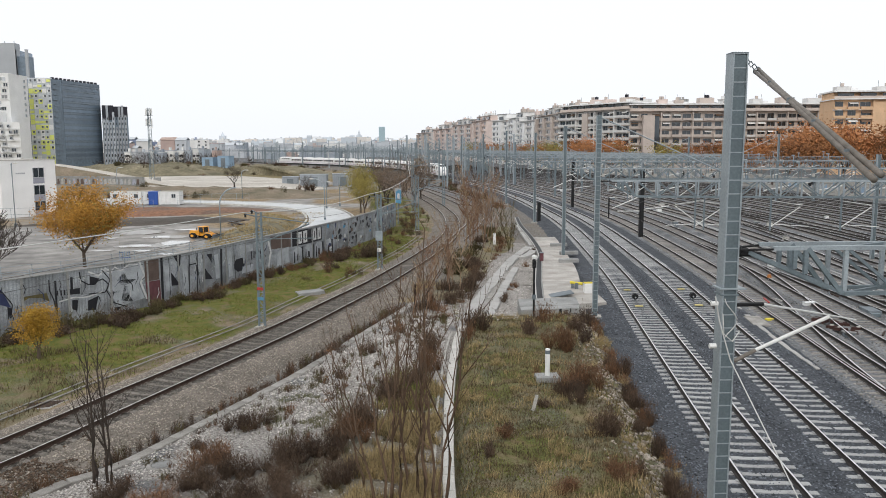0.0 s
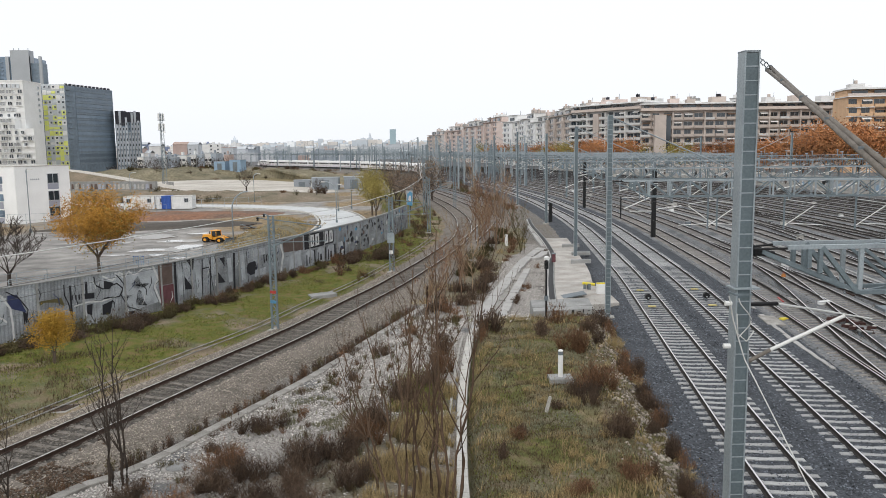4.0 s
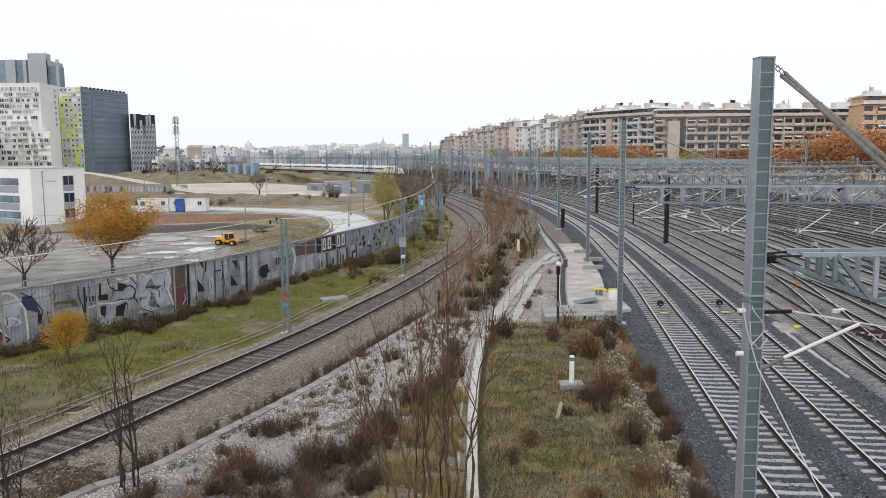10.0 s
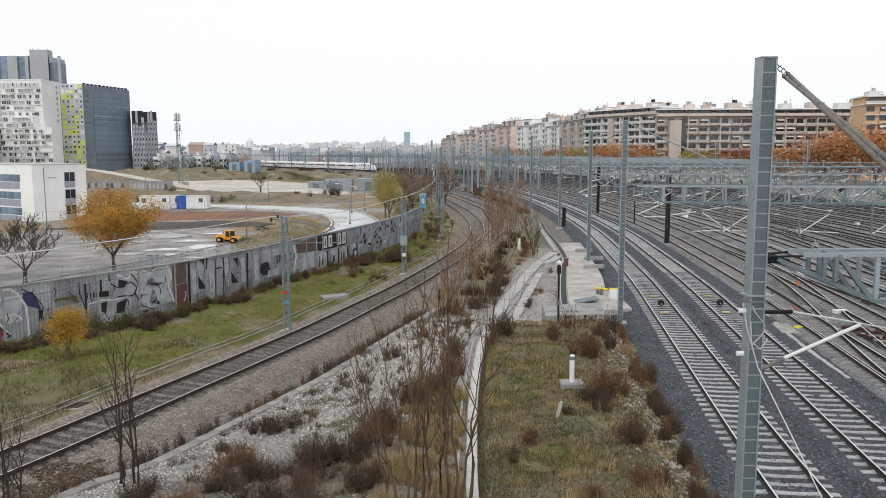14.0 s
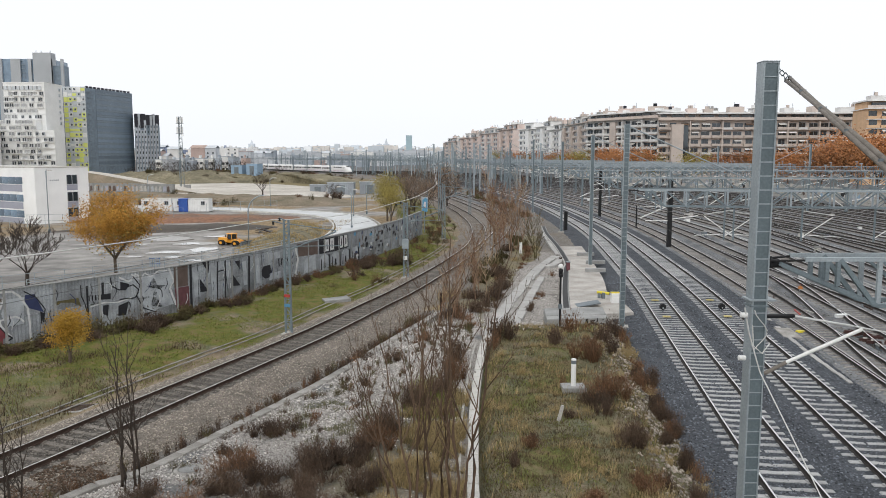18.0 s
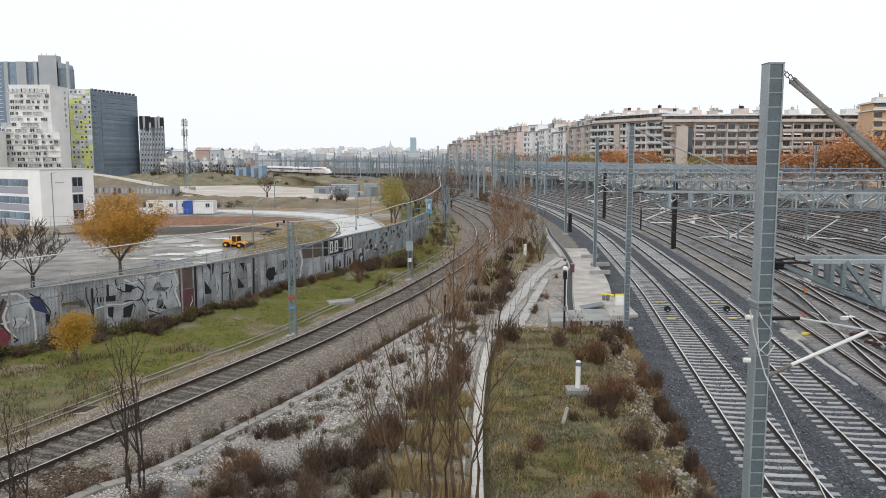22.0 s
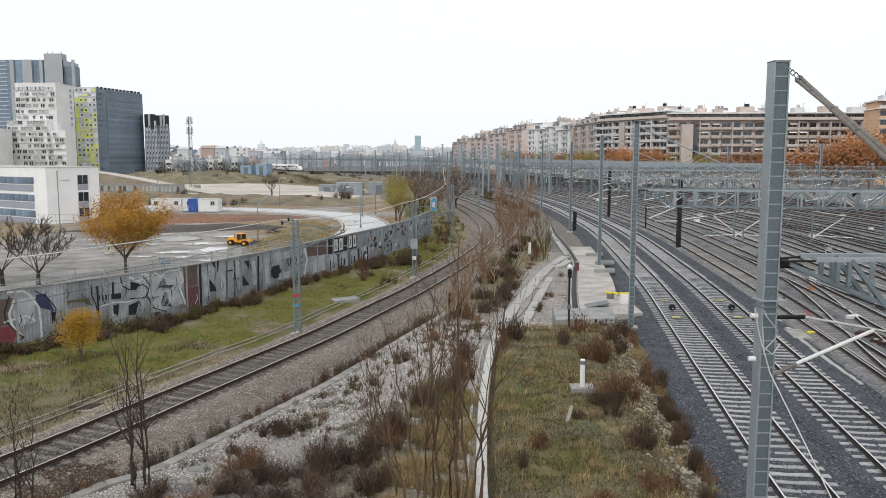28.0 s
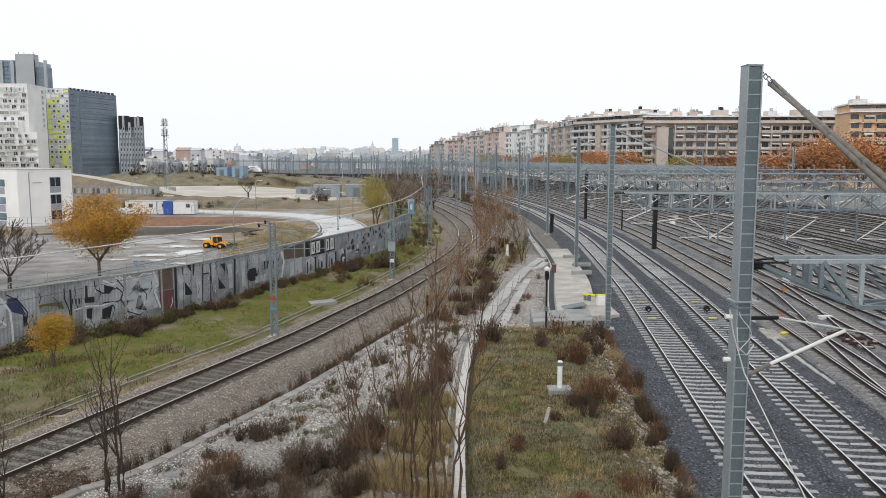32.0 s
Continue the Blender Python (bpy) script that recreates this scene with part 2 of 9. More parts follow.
# ---- ground: one sheet from under the bridge to the horizon ----
KERB = [(-18, 6), (-10.7, 21), (-9.1, 23.0), (-7.7, 26), (-6.2, 29.4), (-4.5, 33.5), (-2.5, 39.5), (-0.8, 44.4), (0.4, 48)]
CHANNEL = [(0.6, 4), (1.0, 16), (1.1, 21), (1.3, 25), (1.55, 29), (2.0, 34), (2.45, 38), (2.85, 40.4)]
PATHWAY = [(2.5, 39.6), (3.6, 46), (5.2, 53.5), (7.3, 63), (9.1, 70), (10.9, 75), (12.6, 84), (13.6, 96)]


def on(line, y):
    return float(np.interp(y, [p[1] for p in line], [p[0] for p in line]))


def smooth(a, b, x):
    t = min(max((x - a) / (b - a), 0), 1)
    return t * t * (3 - 2 * t)


def fbm(x, y, s, o=0.0):
    return noise.fractal(Vector((x / s + o, y / s - o, 0.37 * o)), 1.0, 2.0, 3)


def lot_mask(x, y):
    return smooth(0.2, 0.9, bound_x(y) - x)


def ground_z(x, y):
    lot = lot_mask(x, y)
    z = -0.36 * (1 - lot) - 1.5 * lot
    d = math.hypot(x, y)
    if d < 120:
        z += 0.05 * fbm(x, y, 1.3)
    if lot < 0.5 and y < 110:
        loc, ker, ch, mn = on(LOCAL, y), on(KERB, y), on(CHANNEL, min(y, 40.4)), main_x(y)
        if x < loc - 2.2:
            z += 0.30 * smooth(loc - 2.2, loc - 6, x) + 0.10 * fbm(x, y, 2.5)
        if y < 50 and loc + 3.9 < x < ker - 0.1:
            z -= 0.3 * smooth(loc + 3.9, loc + 4.4, x)
        if y < 46 and loc + 2 < x < ch:
            k = smooth(46, 42, y)
            z += k * (0.30 * smooth(ker - 0.1, ker + 0.3, x) + 0.14 * smooth(ker, ker + 3, x) * (1 + fbm(x, y, 2.0)))
        if y < 44.5 and ch < x < mn - 1.5:
            edge = 0.5 * (7.6 + (y - 21) * 0.14) + 0.5 * (mn - 2.9) + 0.35 * fbm(x, y, 1.7, 5)
            k = smooth(44.5, 41, y)
            z += k * (0.75 + 0.22 * fbm(x, y, 1.6)) * smooth(edge + 0.5, edge - 1.3, x) * smooth(ch + 0.1, ch + 0.9, x)
    if lot > 0.5:
        z += 0.12 * fbm(x, y, 9)
    return z


def axis(spans):
    out = []
    for a, b, s in spans:
        n = max(1, round((b - a) / s))
        out += [a + (b - a) * i / n for i in range(n)]
    return out + [spans[-1][1]]


def stretch_out(lo, hi, k=1.35, end=4500.0):
    a, s, right = hi, 12.0, []
    while a < end:
        a += s
        s *= k
        right.append(a)
    b, s, left = lo, 12.0, []
    while b > -end:
        b -= s
        s *= k
        left.append(b)
    return left[::-1], right


def build_ground():
    xs = axis([(-150, -40, 3.0), (-40, -20, 0.8), (-20, 13, 0.26), (13, 30, 0.8), (30, 120, 3.0)])
    l, r = stretch_out(-150, 120)
    xs = l + xs + r
    ys = axis([(-40, 14, 2.0), (14, 48, 0.26), (48, 110, 0.6), (110, 480, 3.0)])
    l, r = stretch_out(-40, 480)
    ys = [y for y in l if y > -600] + ys + r
    vs, zone, nx = [], [], len(xs)
    for y in ys:
        bx, mn, loc, ker = bound_x(y), main_x(y), on(LOCAL, y), on(KERB, y)
        ch = on(CHANNEL, min(y, 40.4))
        for x in xs:
            vs.append((x, y, ground_z(x, y)))
            lot = lot_mask(x, y)
            g = p = s = a = 0.0
            n1 = fbm(x, y, 3.5, 2)
            if lot < 0.5:
                if x < loc - 2.0 and y < 180:
                    g = smooth(-0.35, 0.1, n1 + 0.25 - 0.5 * smooth(loc - 5, loc - 2, x)) * (1 - 0.8 * smooth(loc - 3.4, loc - 2.2, x)) * (0.35 + 0.65 * smooth(25, 37, y + 3 * n1))
                    s = 0.75 * (1 - g)
                elif x < ker and y < 48:
                    s = 0.2
                elif x < ch and y < 50:
                    p = smooth(-0.45, 0.05, fbm(x, y, 1.6, 9) + 0.28)
                    near = smooth(30, 23, y) * smooth(ker + 2.6, ker + 5.5, x + 1.2 * n1)
                    p *= 1 - 0.9 * near
                    s = 0.35 * near
                    g = 0.22 * near * smooth(-0.1, 0.2, n1 - 0.05)
                elif x < mn - 2.0 and y < 45:
                    g = 0.46 + 0.4 * smooth(-0.1, 0.35, n1)
                    s = 0.25 + 0.5 * smooth(0.0, 0.5, fbm(x, y, 1.3, 11))
                elif x < mn - 2.5:
                    s = 0.25 + 0.2 * n1
                    p = 0.5 * smooth(-0.1, 0.3, n1) * smooth(95, 70, y)
                    if y < 96 and loc + 4.2 < x < on(PATHWAY, y) - 0.9 + 0.5 * n1:
                        g, s, p = 0.35 + 0.3 * n1, 0.55 + 0.3 * n1, 0.25 * smooth(0.1, 0.4, fbm(x, y, 1.2, 8))
                    elif y < 80 and x > on(PATHWAY, y) - 1.2:
                        p = max(p, smooth(-0.6, -0.2, fbm(x, y, 1.4, 6)))
            else:
                a = 1.0
                n2 = fbm(x, y, 22, 4)
                if y > 95:
                    s = smooth(-0.05, 0.2, n2 + 0.25 * smooth(100, 160, y) - 0.1)
                if y > 250:
                    g = smooth(-0.2, 0.2, fbm(x, y, 30, 7) + 0.1) * 0.4
                    s = 0.9
                    a = 0.3
                if y > 480:
                    g, s = 0.25, 0.15
            zone.append((g, p, s, a))
    fs = [(j * nx + i, j * nx + i + 1, (j + 1) * nx + i + 1, (j + 1) * nx + i) for j in range(len(ys) - 1) for i in range(nx - 1)]
    me = bpy.data.meshes.new("ground")
    me.from_pydata(vs, [], fs)
    at = me.color_attributes.new("zone", "FLOAT_COLOR", "POINT")
    at.data.foreach_set("color", np.array(zone, dtype=np.float32).ravel())
    me.shade_smooth()
    m = bpy.data.materials.new("ground_cover")
    m.use_nodes = True
    n, lk = m.node_tree.nodes, m.node_tree.links
    bs = n["Principled BSDF"]
    bs.inputs["Roughness"].default_value = 0.95
    bs.inputs["Specular IOR Level"].default_value = 0.15
    att = n.new("ShaderNodeAttribute")
    att.attribute_name = "zone"
    sep = n.new("ShaderNodeSeparateColor")
    lk.new(att.outputs["Color"], sep.inputs[0])
    geo = n.new("ShaderNodeNewGeometry")

    def tex(scale, detail=4):
        t = n.new("ShaderNodeTexNoise")
        t.inputs["Scale"].default_value = scale
        t.inputs["Detail"].default_value = detail
        lk.new(geo.outputs["Position"], t.inputs["Vector"])
        return t.outputs[0]

    def ramp(src, *stops):
        r = n.new("ShaderNodeValToRGB")
        while len(r.color_ramp.elements) < len(stops):
            r.color_ramp.elements.new(0.5)
        for e, (pos, c) in zip(r.color_ramp.elements, stops):
            e.position, e.color = pos, (*c, 1)
        lk.new(src, r.inputs[0])
        return r.outputs[0]

    def blend(a, b, fac):
        x = n.new("ShaderNodeMix")
        x.data_type = "RGBA"
        lk.new(fac, x.inputs[0])
        lk.new(a, x.inputs[6])
        lk.new(b, x.inputs[7])
        return x.outputs[2]
    big, mid, fine = tex(0.25), tex(1.7), tex(14, 3)
    vor = n.new("ShaderNodeTexVoronoi")
    vor.inputs["Scale"].default_value = 16
    lk.new(geo.outputs["Position"], vor.inputs["Vector"])
    yard = ramp(fine, (0.3, (0.085, 0.085, 0.086)), (0.6, (0.185, 0.183, 0.182)), (0.75, (0.31, 0.305, 0.30)))
    grass = ramp(mid, (0.30, (0.085, 0.105, 0.022)), (0.5, (0.135, 0.135, 0.034)), (0.66, (0.175, 0.130, 0.06)))
    pale = ramp(vor.outputs["Distance"], (0.0, (0.50, 0.47, 0.435)), (0.45, (0.36, 0.335, 0.31)), (0.8, (0.15, 0.135, 0.12)))
    sand = ramp(mid, (0.3, (0.17, 0.125, 0.075)), (0.5, (0.27, 0.20, 0.12)), (0.7, (0.36, 0.28, 0.18)))
    lotc = ramp(tex(0.4, 7), (0.30, (0.19, 0.182, 0.172)), (0.52, (0.30, 0.285, 0.268)), (0.72, (0.41, 0.39, 0.365)))
    c = blend(yard, lotc, att.outputs["Alpha"])
    c = blend(c, sand, sep.outputs[2])
    c = blend(c, pale, sep.outputs[1])
    c = blend(c, grass, sep.outputs[0])
    r2 = n.new("ShaderNodeMapRange")
    r2.inputs[3].default_value, r2.inputs[4].default_value = 0.65, 1.3
    lk.new(fine, r2.inputs[0])
    sc = n.new("ShaderNodeVectorMath")
    sc.operation = "SCALE"
    lk.new(c, sc.inputs[0])
    lk.new(r2.outputs[0], sc.inputs["Scale"])
    lk.new(sc.outputs[0], bs.inputs["Base Color"])
    b = n.new("ShaderNodeBump")
    b.inputs["Strength"].default_value = 0.8
    b.inputs["Distance"].default_value = 0.08
    lk.new(fine, b.inputs["Height"])
    lk.new(b.outputs[0], bs.inputs["Normal"])
    me.materials.append(m)
    tagged(new("ground", me), "rough ground of gravel, weeds, dry grass and bare earth", "ground", kind="structure")


build_ground()

# ---- railway tracks ----
MAIN_LINE = spline([Vector(p) for p in MAIN], 0.6)
LOCAL_LINE = spline([Vector(p) for p in LOCAL], 0.6)
RAIL_TOP, SLEEPER_TOP = 0.06, -0.10
TRACK_TWO = 3.7


def rail_object(line, parent, rusty=False):
    """A rail: rusty foot and web, a head with a narrow polished running band."""
    z = SLEEPER_TOP
    prof = [(-0.075, 0), (-0.014, 0.035), (-0.014, 0.12), (-0.036, 0.13), (-0.034, 0.157), (-0.028, 0.163), (0.028, 0.163), (0.034, 0.157), (0.036, 0.13), (0.014, 0.12), (0.014, 0.035), (0.075, 0)]
    g = Geo().sweep([(p.x, p.y, z) for p in line], prof)
    me = g.mesh("rail", "rail_rust" if rusty else "rail_steel")
    me.materials.append(M("rail_worn" if rusty else "rail_top"))
    k = len(prof)
    for i in range((len(line) - 1)):
        me.polygons[i * k + 5].material_index = 1
    ob = new("rail", me)
    ob.parent = parent
    return ob


def sleeper_mesh(length, w, h, material, clips):
    g = Geo()
    half = length / 2
    prof = [(-half, 0), (-half + 0.06, 1), (-half * 0.35, 1), (0, 0.82), (half * 0.35, 1), (half - 0.06, 1), (half, 0)]
    vs = []
    for x, t in prof:
        z = -0.06 if t == 0 else -(1 - t) * 0.12
        ww = w / 2 * (1.0 if t else 0.95)
        vs += [(x, -ww * 1.15, -h), (x, -ww * 0.8, z), (x, ww * 0.8, z), (x, ww * 1.15, -h)]
    fs = []
    for i in range(len(prof) - 1):
        for j in range(3):
            a = i * 4 + j
            fs.append((a, a + 1, a + 5, a + 4))
    fs += [(0, 3, 2, 1), tuple(len(vs) - 4 + i for i in range(4))]
    g.add(vs, fs)
    if clips:
        for s in (-1, 1):
            for d in (-0.13, 0.13):
                g.box((s * clips / 2 + d, 0, 0.02), (0.07, 0.12, 0.04))
    return g.mesh("sleeper", material)


def build_track(name, line, label, gauge, y0, y1, parts_to, sleeper, clips=True, rusty=False, length=2.5):
    """Rails, with sleepers as pieces up to parts_to and joined beyond."""
    seg = [p for p in line if y0 <= p.y <= y1]
    top = thing(name, label, "railway track", kind="structure")
    off = gauge / 2 + 0.036
    fine = [p for i, p in enumerate(seg[:-1]) if i % (3 if p.y < 90 else 9) == 0] + [seg[-1]]
    for s in (-1, 1):
        rail_object(shifted(fine, s * off), top, rusty)
    me = sleeper_mesh(length, 0.26, 0.2, sleeper, off * 2 if clips else 0)
    rest = Geo()
    for i, p in enumerate(seg):
        t = seg[min(i + 1, len(seg) - 1)] - seg[max(i - 1, 0)]
        a = math.atan2(-t.x, t.y) + random.uniform(-0.01, 0.01)
        at = Matrix.Translation((p.x, p.y, SLEEPER_TOP + random.uniform(-0.012, 0.006))) @ Matrix.Rotation(a, 4, "Z")
        if p.y < parts_to:
            piece("sleeper", me, top, at)
        elif p.y < 230:
            rest.box(at.translation + Vector((0, 0, -0.08)), (length, 0.25, 0.16), at.to_3x3())
    if rest.v:
        tagged(rest.put("sleeper_row", sleeper, top), kind="stuff")
    return top


def xy(line, z):
    return [(p.x, p.y, z) for p in line]


pale_sleepers = "pale concrete sleepers under two steel rails on grey ballast"
build_track("railway_track", MAIN_LINE, pale_sleepers, 1.435, 14, 520, 62, "sleeper_pale")
build_track("railway_track", shifted(MAIN_LINE, TRACK_TWO), pale_sleepers, 1.435, 14, 520, 62, "sleeper_pale")
build_track("railway_track", LOCAL_LINE, "single track with rusty rails and worn sleepers in brown ballast", 1.668, 14, 250, 75, "sleeper_brown", rusty=True, length=2.6)
LOCAL_TWO = [p for p in spline([Vector(p) for p in [(5.0, 80), (7.6, 93), (9.6, 106), (10.0, 121), (8.8, 137), (5, 170), (-1.5, 210), (-11.5, 255)]], 0.6)]
build_track("railway_track", LOCAL_TWO, "second track with rusty rails curving behind the bushes", 1.668, 80, 250, 0, "sleeper_old", False, True, 2.6)
build_track("railway_track", shifted(LOCAL_TWO, 4.5), "third track with rusty rails curving behind the bushes", 1.668, 130, 250, 0, "sleeper_old", False, True, 2.6)
YARD = [7.85 + 3.8 * k for k in range(14)]
for k, off in enumerate(YARD):
    build_track("railway_track", shifted(MAIN_LINE, off), "yard track with worn dark sleepers and polished rails", 1.435, 18, 470, 52 if k < 2 else 0, "sleeper_old", k < 2, False)


def bed(name, line, prof, material, label):
    tagged(Geo().sweep(line, prof, False).put(name, material), label, "ballast", kind="structure")


near = [p for p in MAIN_LINE if p.y < 300][::4]
bed("ballast_bed", xy(near, 0), [(-4.1, -0.55), (-2.2, -0.14), (1.4, -0.125), (1.85, -0.16), (2.3, -0.125), (5.5, -0.13), (6.1, -0.17), (6.7, -0.36)], "ballast_dark", "dark grey crushed stone ballast under two tracks")
locl = LOCAL_LINE[::4]
bed("ballast_bed", xy(locl, 0), [(-3.0, -0.5), (-1.8, -0.145), (1.8, -0.145), (4.3, -0.55)], "ballast_brown", "brown stone ballast of the single track")
bed("ballast_bed", xy(locl, 0), [(-1.25, -0.15), (-1.15, -0.135), (1.15, -0.135), (1.25, -0.15)], "ballast_oily_ditch_shade", "oil-stained dark ballast between the rails")
loc2 = LOCAL_TWO[::4]
bed("ballast_bed", xy(loc2, 0), [(-2.6, -0.45), (-1.8, -0.15), (1.8, -0.15), (3.0, -0.5)], "ballast_brown", "brown stone ballast of the second curved track")
bed("ballast_bed", xy(shifted([p for p in loc2 if p.y > 129], 4.5), 0), [(-2.2, -0.45), (-1.8, -0.15), (1.8, -0.15), (2.4, -0.5)], "yard_ballast", "grey stone ballast of the third curved track")
for k, off in enumerate(YARD):
    bed("ballast_bed", xy(shifted([p for p in MAIN_LINE if 14 < p.y < 470][::6], off), 0), [(-1.9, -0.36), (-1.5, -0.135), (1.5, -0.135), (1.9, -0.36)], "yard_ballast", "brown-grey stone ballast of a yard track")


# ---- catenary masts and lattice portals ----
def tangent_at(line, y):
    i = min(range(len(line)), key=lambda k: abs(line[k].y - y))
    i = min(max(i, 1), len(line) - 2)
    return line[i], (line[i + 1] - line[i - 1]).normalized()


def battened_mast(at, height, detail=True, strut=8.5, group="portal masts"):
    top = thing("catenary_mast", "tall galvanised steel mast of two channels joined by battens", "mast", at, group)
    w, d = 0.29, 0.31
    for sx in (-1, 1):
        g = Geo()
        g.box((sx * w / 2, 0, height / 2 - 0.15), (0.014, d, height + 0.3))
        g.box((sx * (w / 2 - 0.012), -d / 2 - 0.006, height / 2 - 0.15), (0.026, 0.012, height + 0.3))
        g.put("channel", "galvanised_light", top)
    # front darker than the side channels, its shade put into the material
    Geo().box((0, 0, height / 2 - 0.15), (w - 0.016, d - 0.02, height + 0.25)).put("web_plate", "mast_front_shaded", top)
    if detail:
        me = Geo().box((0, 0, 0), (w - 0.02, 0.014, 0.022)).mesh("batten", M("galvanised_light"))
        z = 0.3
        while z < height:
            piece("batten", me, top, Matrix.Translation((0, -d / 2 + 0.006, z)))
            z += 0.265
    Geo().box((0, 0, height + 0.012), (w + 0.022, d + 0.012, 0.02)).put("cap", "galvanised_dark", top)
    Geo().box((0, 0, -0.15), (0.75, 0.75, 0.5)).put("footing", "concrete", top)
    if strut:
        g = Geo()
        for e in (-0.06, 0.06):
            g.tube((w / 2, e, height - 0.15), (strut, e, 7.8), 0.035, 5)
        g.put("tie_rod", "galvanised_light", top)
    return top


def lattice_portal(at, length, legs, z0=6.8, z1=7.7, detail=False):
    """A box girder of angle bars across the yard, on posts."""
    top = thing("catenary_portal", "galvanised steel lattice girder spanning the rail yard", "gantry", at, "portals over the yard")
    hw = 0.32
    r = 0.08
    full = 2.2
    for y in (-hw, hw):
        # top chords and uprights paler, lower bars darker: light and shade in the steel tones
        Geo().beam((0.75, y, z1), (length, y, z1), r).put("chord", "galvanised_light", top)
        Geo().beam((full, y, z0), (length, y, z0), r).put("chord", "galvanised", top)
        Geo().beam((0.35, y * 0.4, z1 - 0.10), (full, y, z0), r).put("haunch", "galvanised", top)
        Geo().tube((0.16, y * 0.5, z1 - 0.05), (0.75, y, z1 - 0.02), 0.022, 8).put("insulator", "black_paint", top)
    step, x, k = 1.12, full, 0
    web = Geo()
    for x0 in (1.18, 1.4):
        for y in (-hw, hw):
            q = z1 - (z1 - z0) * (x0 - 0.35) / (full - 0.35)
            web.beam((x0, y, q), (x0, y, z1), 0.075)
    for y in (-hw, hw):
        web.beam((1.42, y, z1), (full - 0.05, y, z0), 0.085)
    while x < length - 0.1:
        x2 = min(x + step, length)
        for y in (-hw, hw):
            a, b = ((x, y, z0), (x2, y, z1)) if k % 2 else ((x, y, z1), (x2, y, z0))
            c, d = ((x, y, z1), (x2, y, z0)) if k % 2 else ((x, y, z0), (x2, y, z1))
            if detail and x < 22:
                Geo().beam((x, y, z0), (x, y, z1), 0.085, 0.06).put("upright", "galvanised_light", top)
                Geo().beam(a, b, 0.06).put("diagonal", "galvanised", top)
                if k % 3 == 1:
                    Geo().beam(c, d, 0.045).put("diagonal", "galvanised_dark", top)
            else:
                web.beam((x, y, z0), (x, y, z1), 0.065)
                web.beam(a, b, 0.06)
        for z in (z0, z1):
            web.beam((x, -hw, z), (x2, hw, z), 0.06)
        x, k = x2, k + 1
    web.put("lattice", "galvanised", top)
    caps, plates, x = Geo(), Geo(), 2.2
    while x < length - 1 and not detail:
        h = 0.55 + 0.35 * ((x * 7.3) % 1)
        caps.beam((x, 0, z1), (x, 0, z1 + h), 0.09).tube((x, -0.2, z1 + h), (x, 0.5, z1 + h), 0.07, 5)
        plates.box((x + 1.1, -hw - 0.06, z0 + 0.35), (0.26, 0.05, 0.26))
        caps.beam((x + 1.6, 0, z0), (x + 1.6, 0, z0 - 1.1), 0.09)
        Geo().tube((x + 1.6, 0, z0 - 1.0), (x + 3.6, -0.3, z0 - 0.55), 0.05, 5).put("registration_arm", "insulator_white", top)
        x += 4.45
    if not detail:
        caps.put("wire_supports", "galvanised_light", top)
        plates.put("number_plates", "concrete", top)
    for lx in legs:
        g = Geo()
        for sx in (-0.16, 0.16):
            for sy in (-0.16, 0.16):
                g.beam((lx + sx, sy, -0.3), (lx + sx, sy, z0), 0.05)
        z = 0.2
        while z < z0 - 0.6:
            g.beam((lx - 0.16, -0.16, z), (lx + 0.16, -0.16, z + 0.6), 0.03)
            g.beam((lx + 0.16, 0.16, z), (lx - 0.16, 0.16, z + 0.6), 0.03)
            g.beam((lx - 0.16, 0.16, z), (lx - 0.16, -0.16, z + 0.6), 0.03)
            z += 0.6
        g.put("leg", "galvanised", top)
    return top


def drop_arm(at, side):
    """A hanging post under a girder with insulated arm and registration tube."""
    top = thing("cantilever_arm", "drop post with white insulated arms holding the contact wire", "overhead line arm", at, "arms under the portals")
    Geo().beam((0, 0, 6.9), (0, 0, 4.9), 0.08).put("drop_post", "galvanised", top)
    Geo().tube((0, 0, 6.6), (side * 1.6, 0, 6.35), 0.024).put("stay_tube", "insulator_white", top)
    Geo().tube((0, 0, 5.1), (side * 1.6, 0, 6.25), 0.03).put("bracket_tube", "insulator_white", top)
    Geo().tube((side * 0.3, 0, 5.25), (side * 2.1, 0, 5.15), 0.022).put("registration_tube", "insulator_white", top)
    return top


def frame_at(x, y, t, z=-0.3):
    """A pose whose x axis points across the tracks, to the right of t."""
    a = math.atan2(-t.x, t.y)
    return Matrix.Translation((x, y, z)) @ Matrix.Rotation(a, 4, "Z")


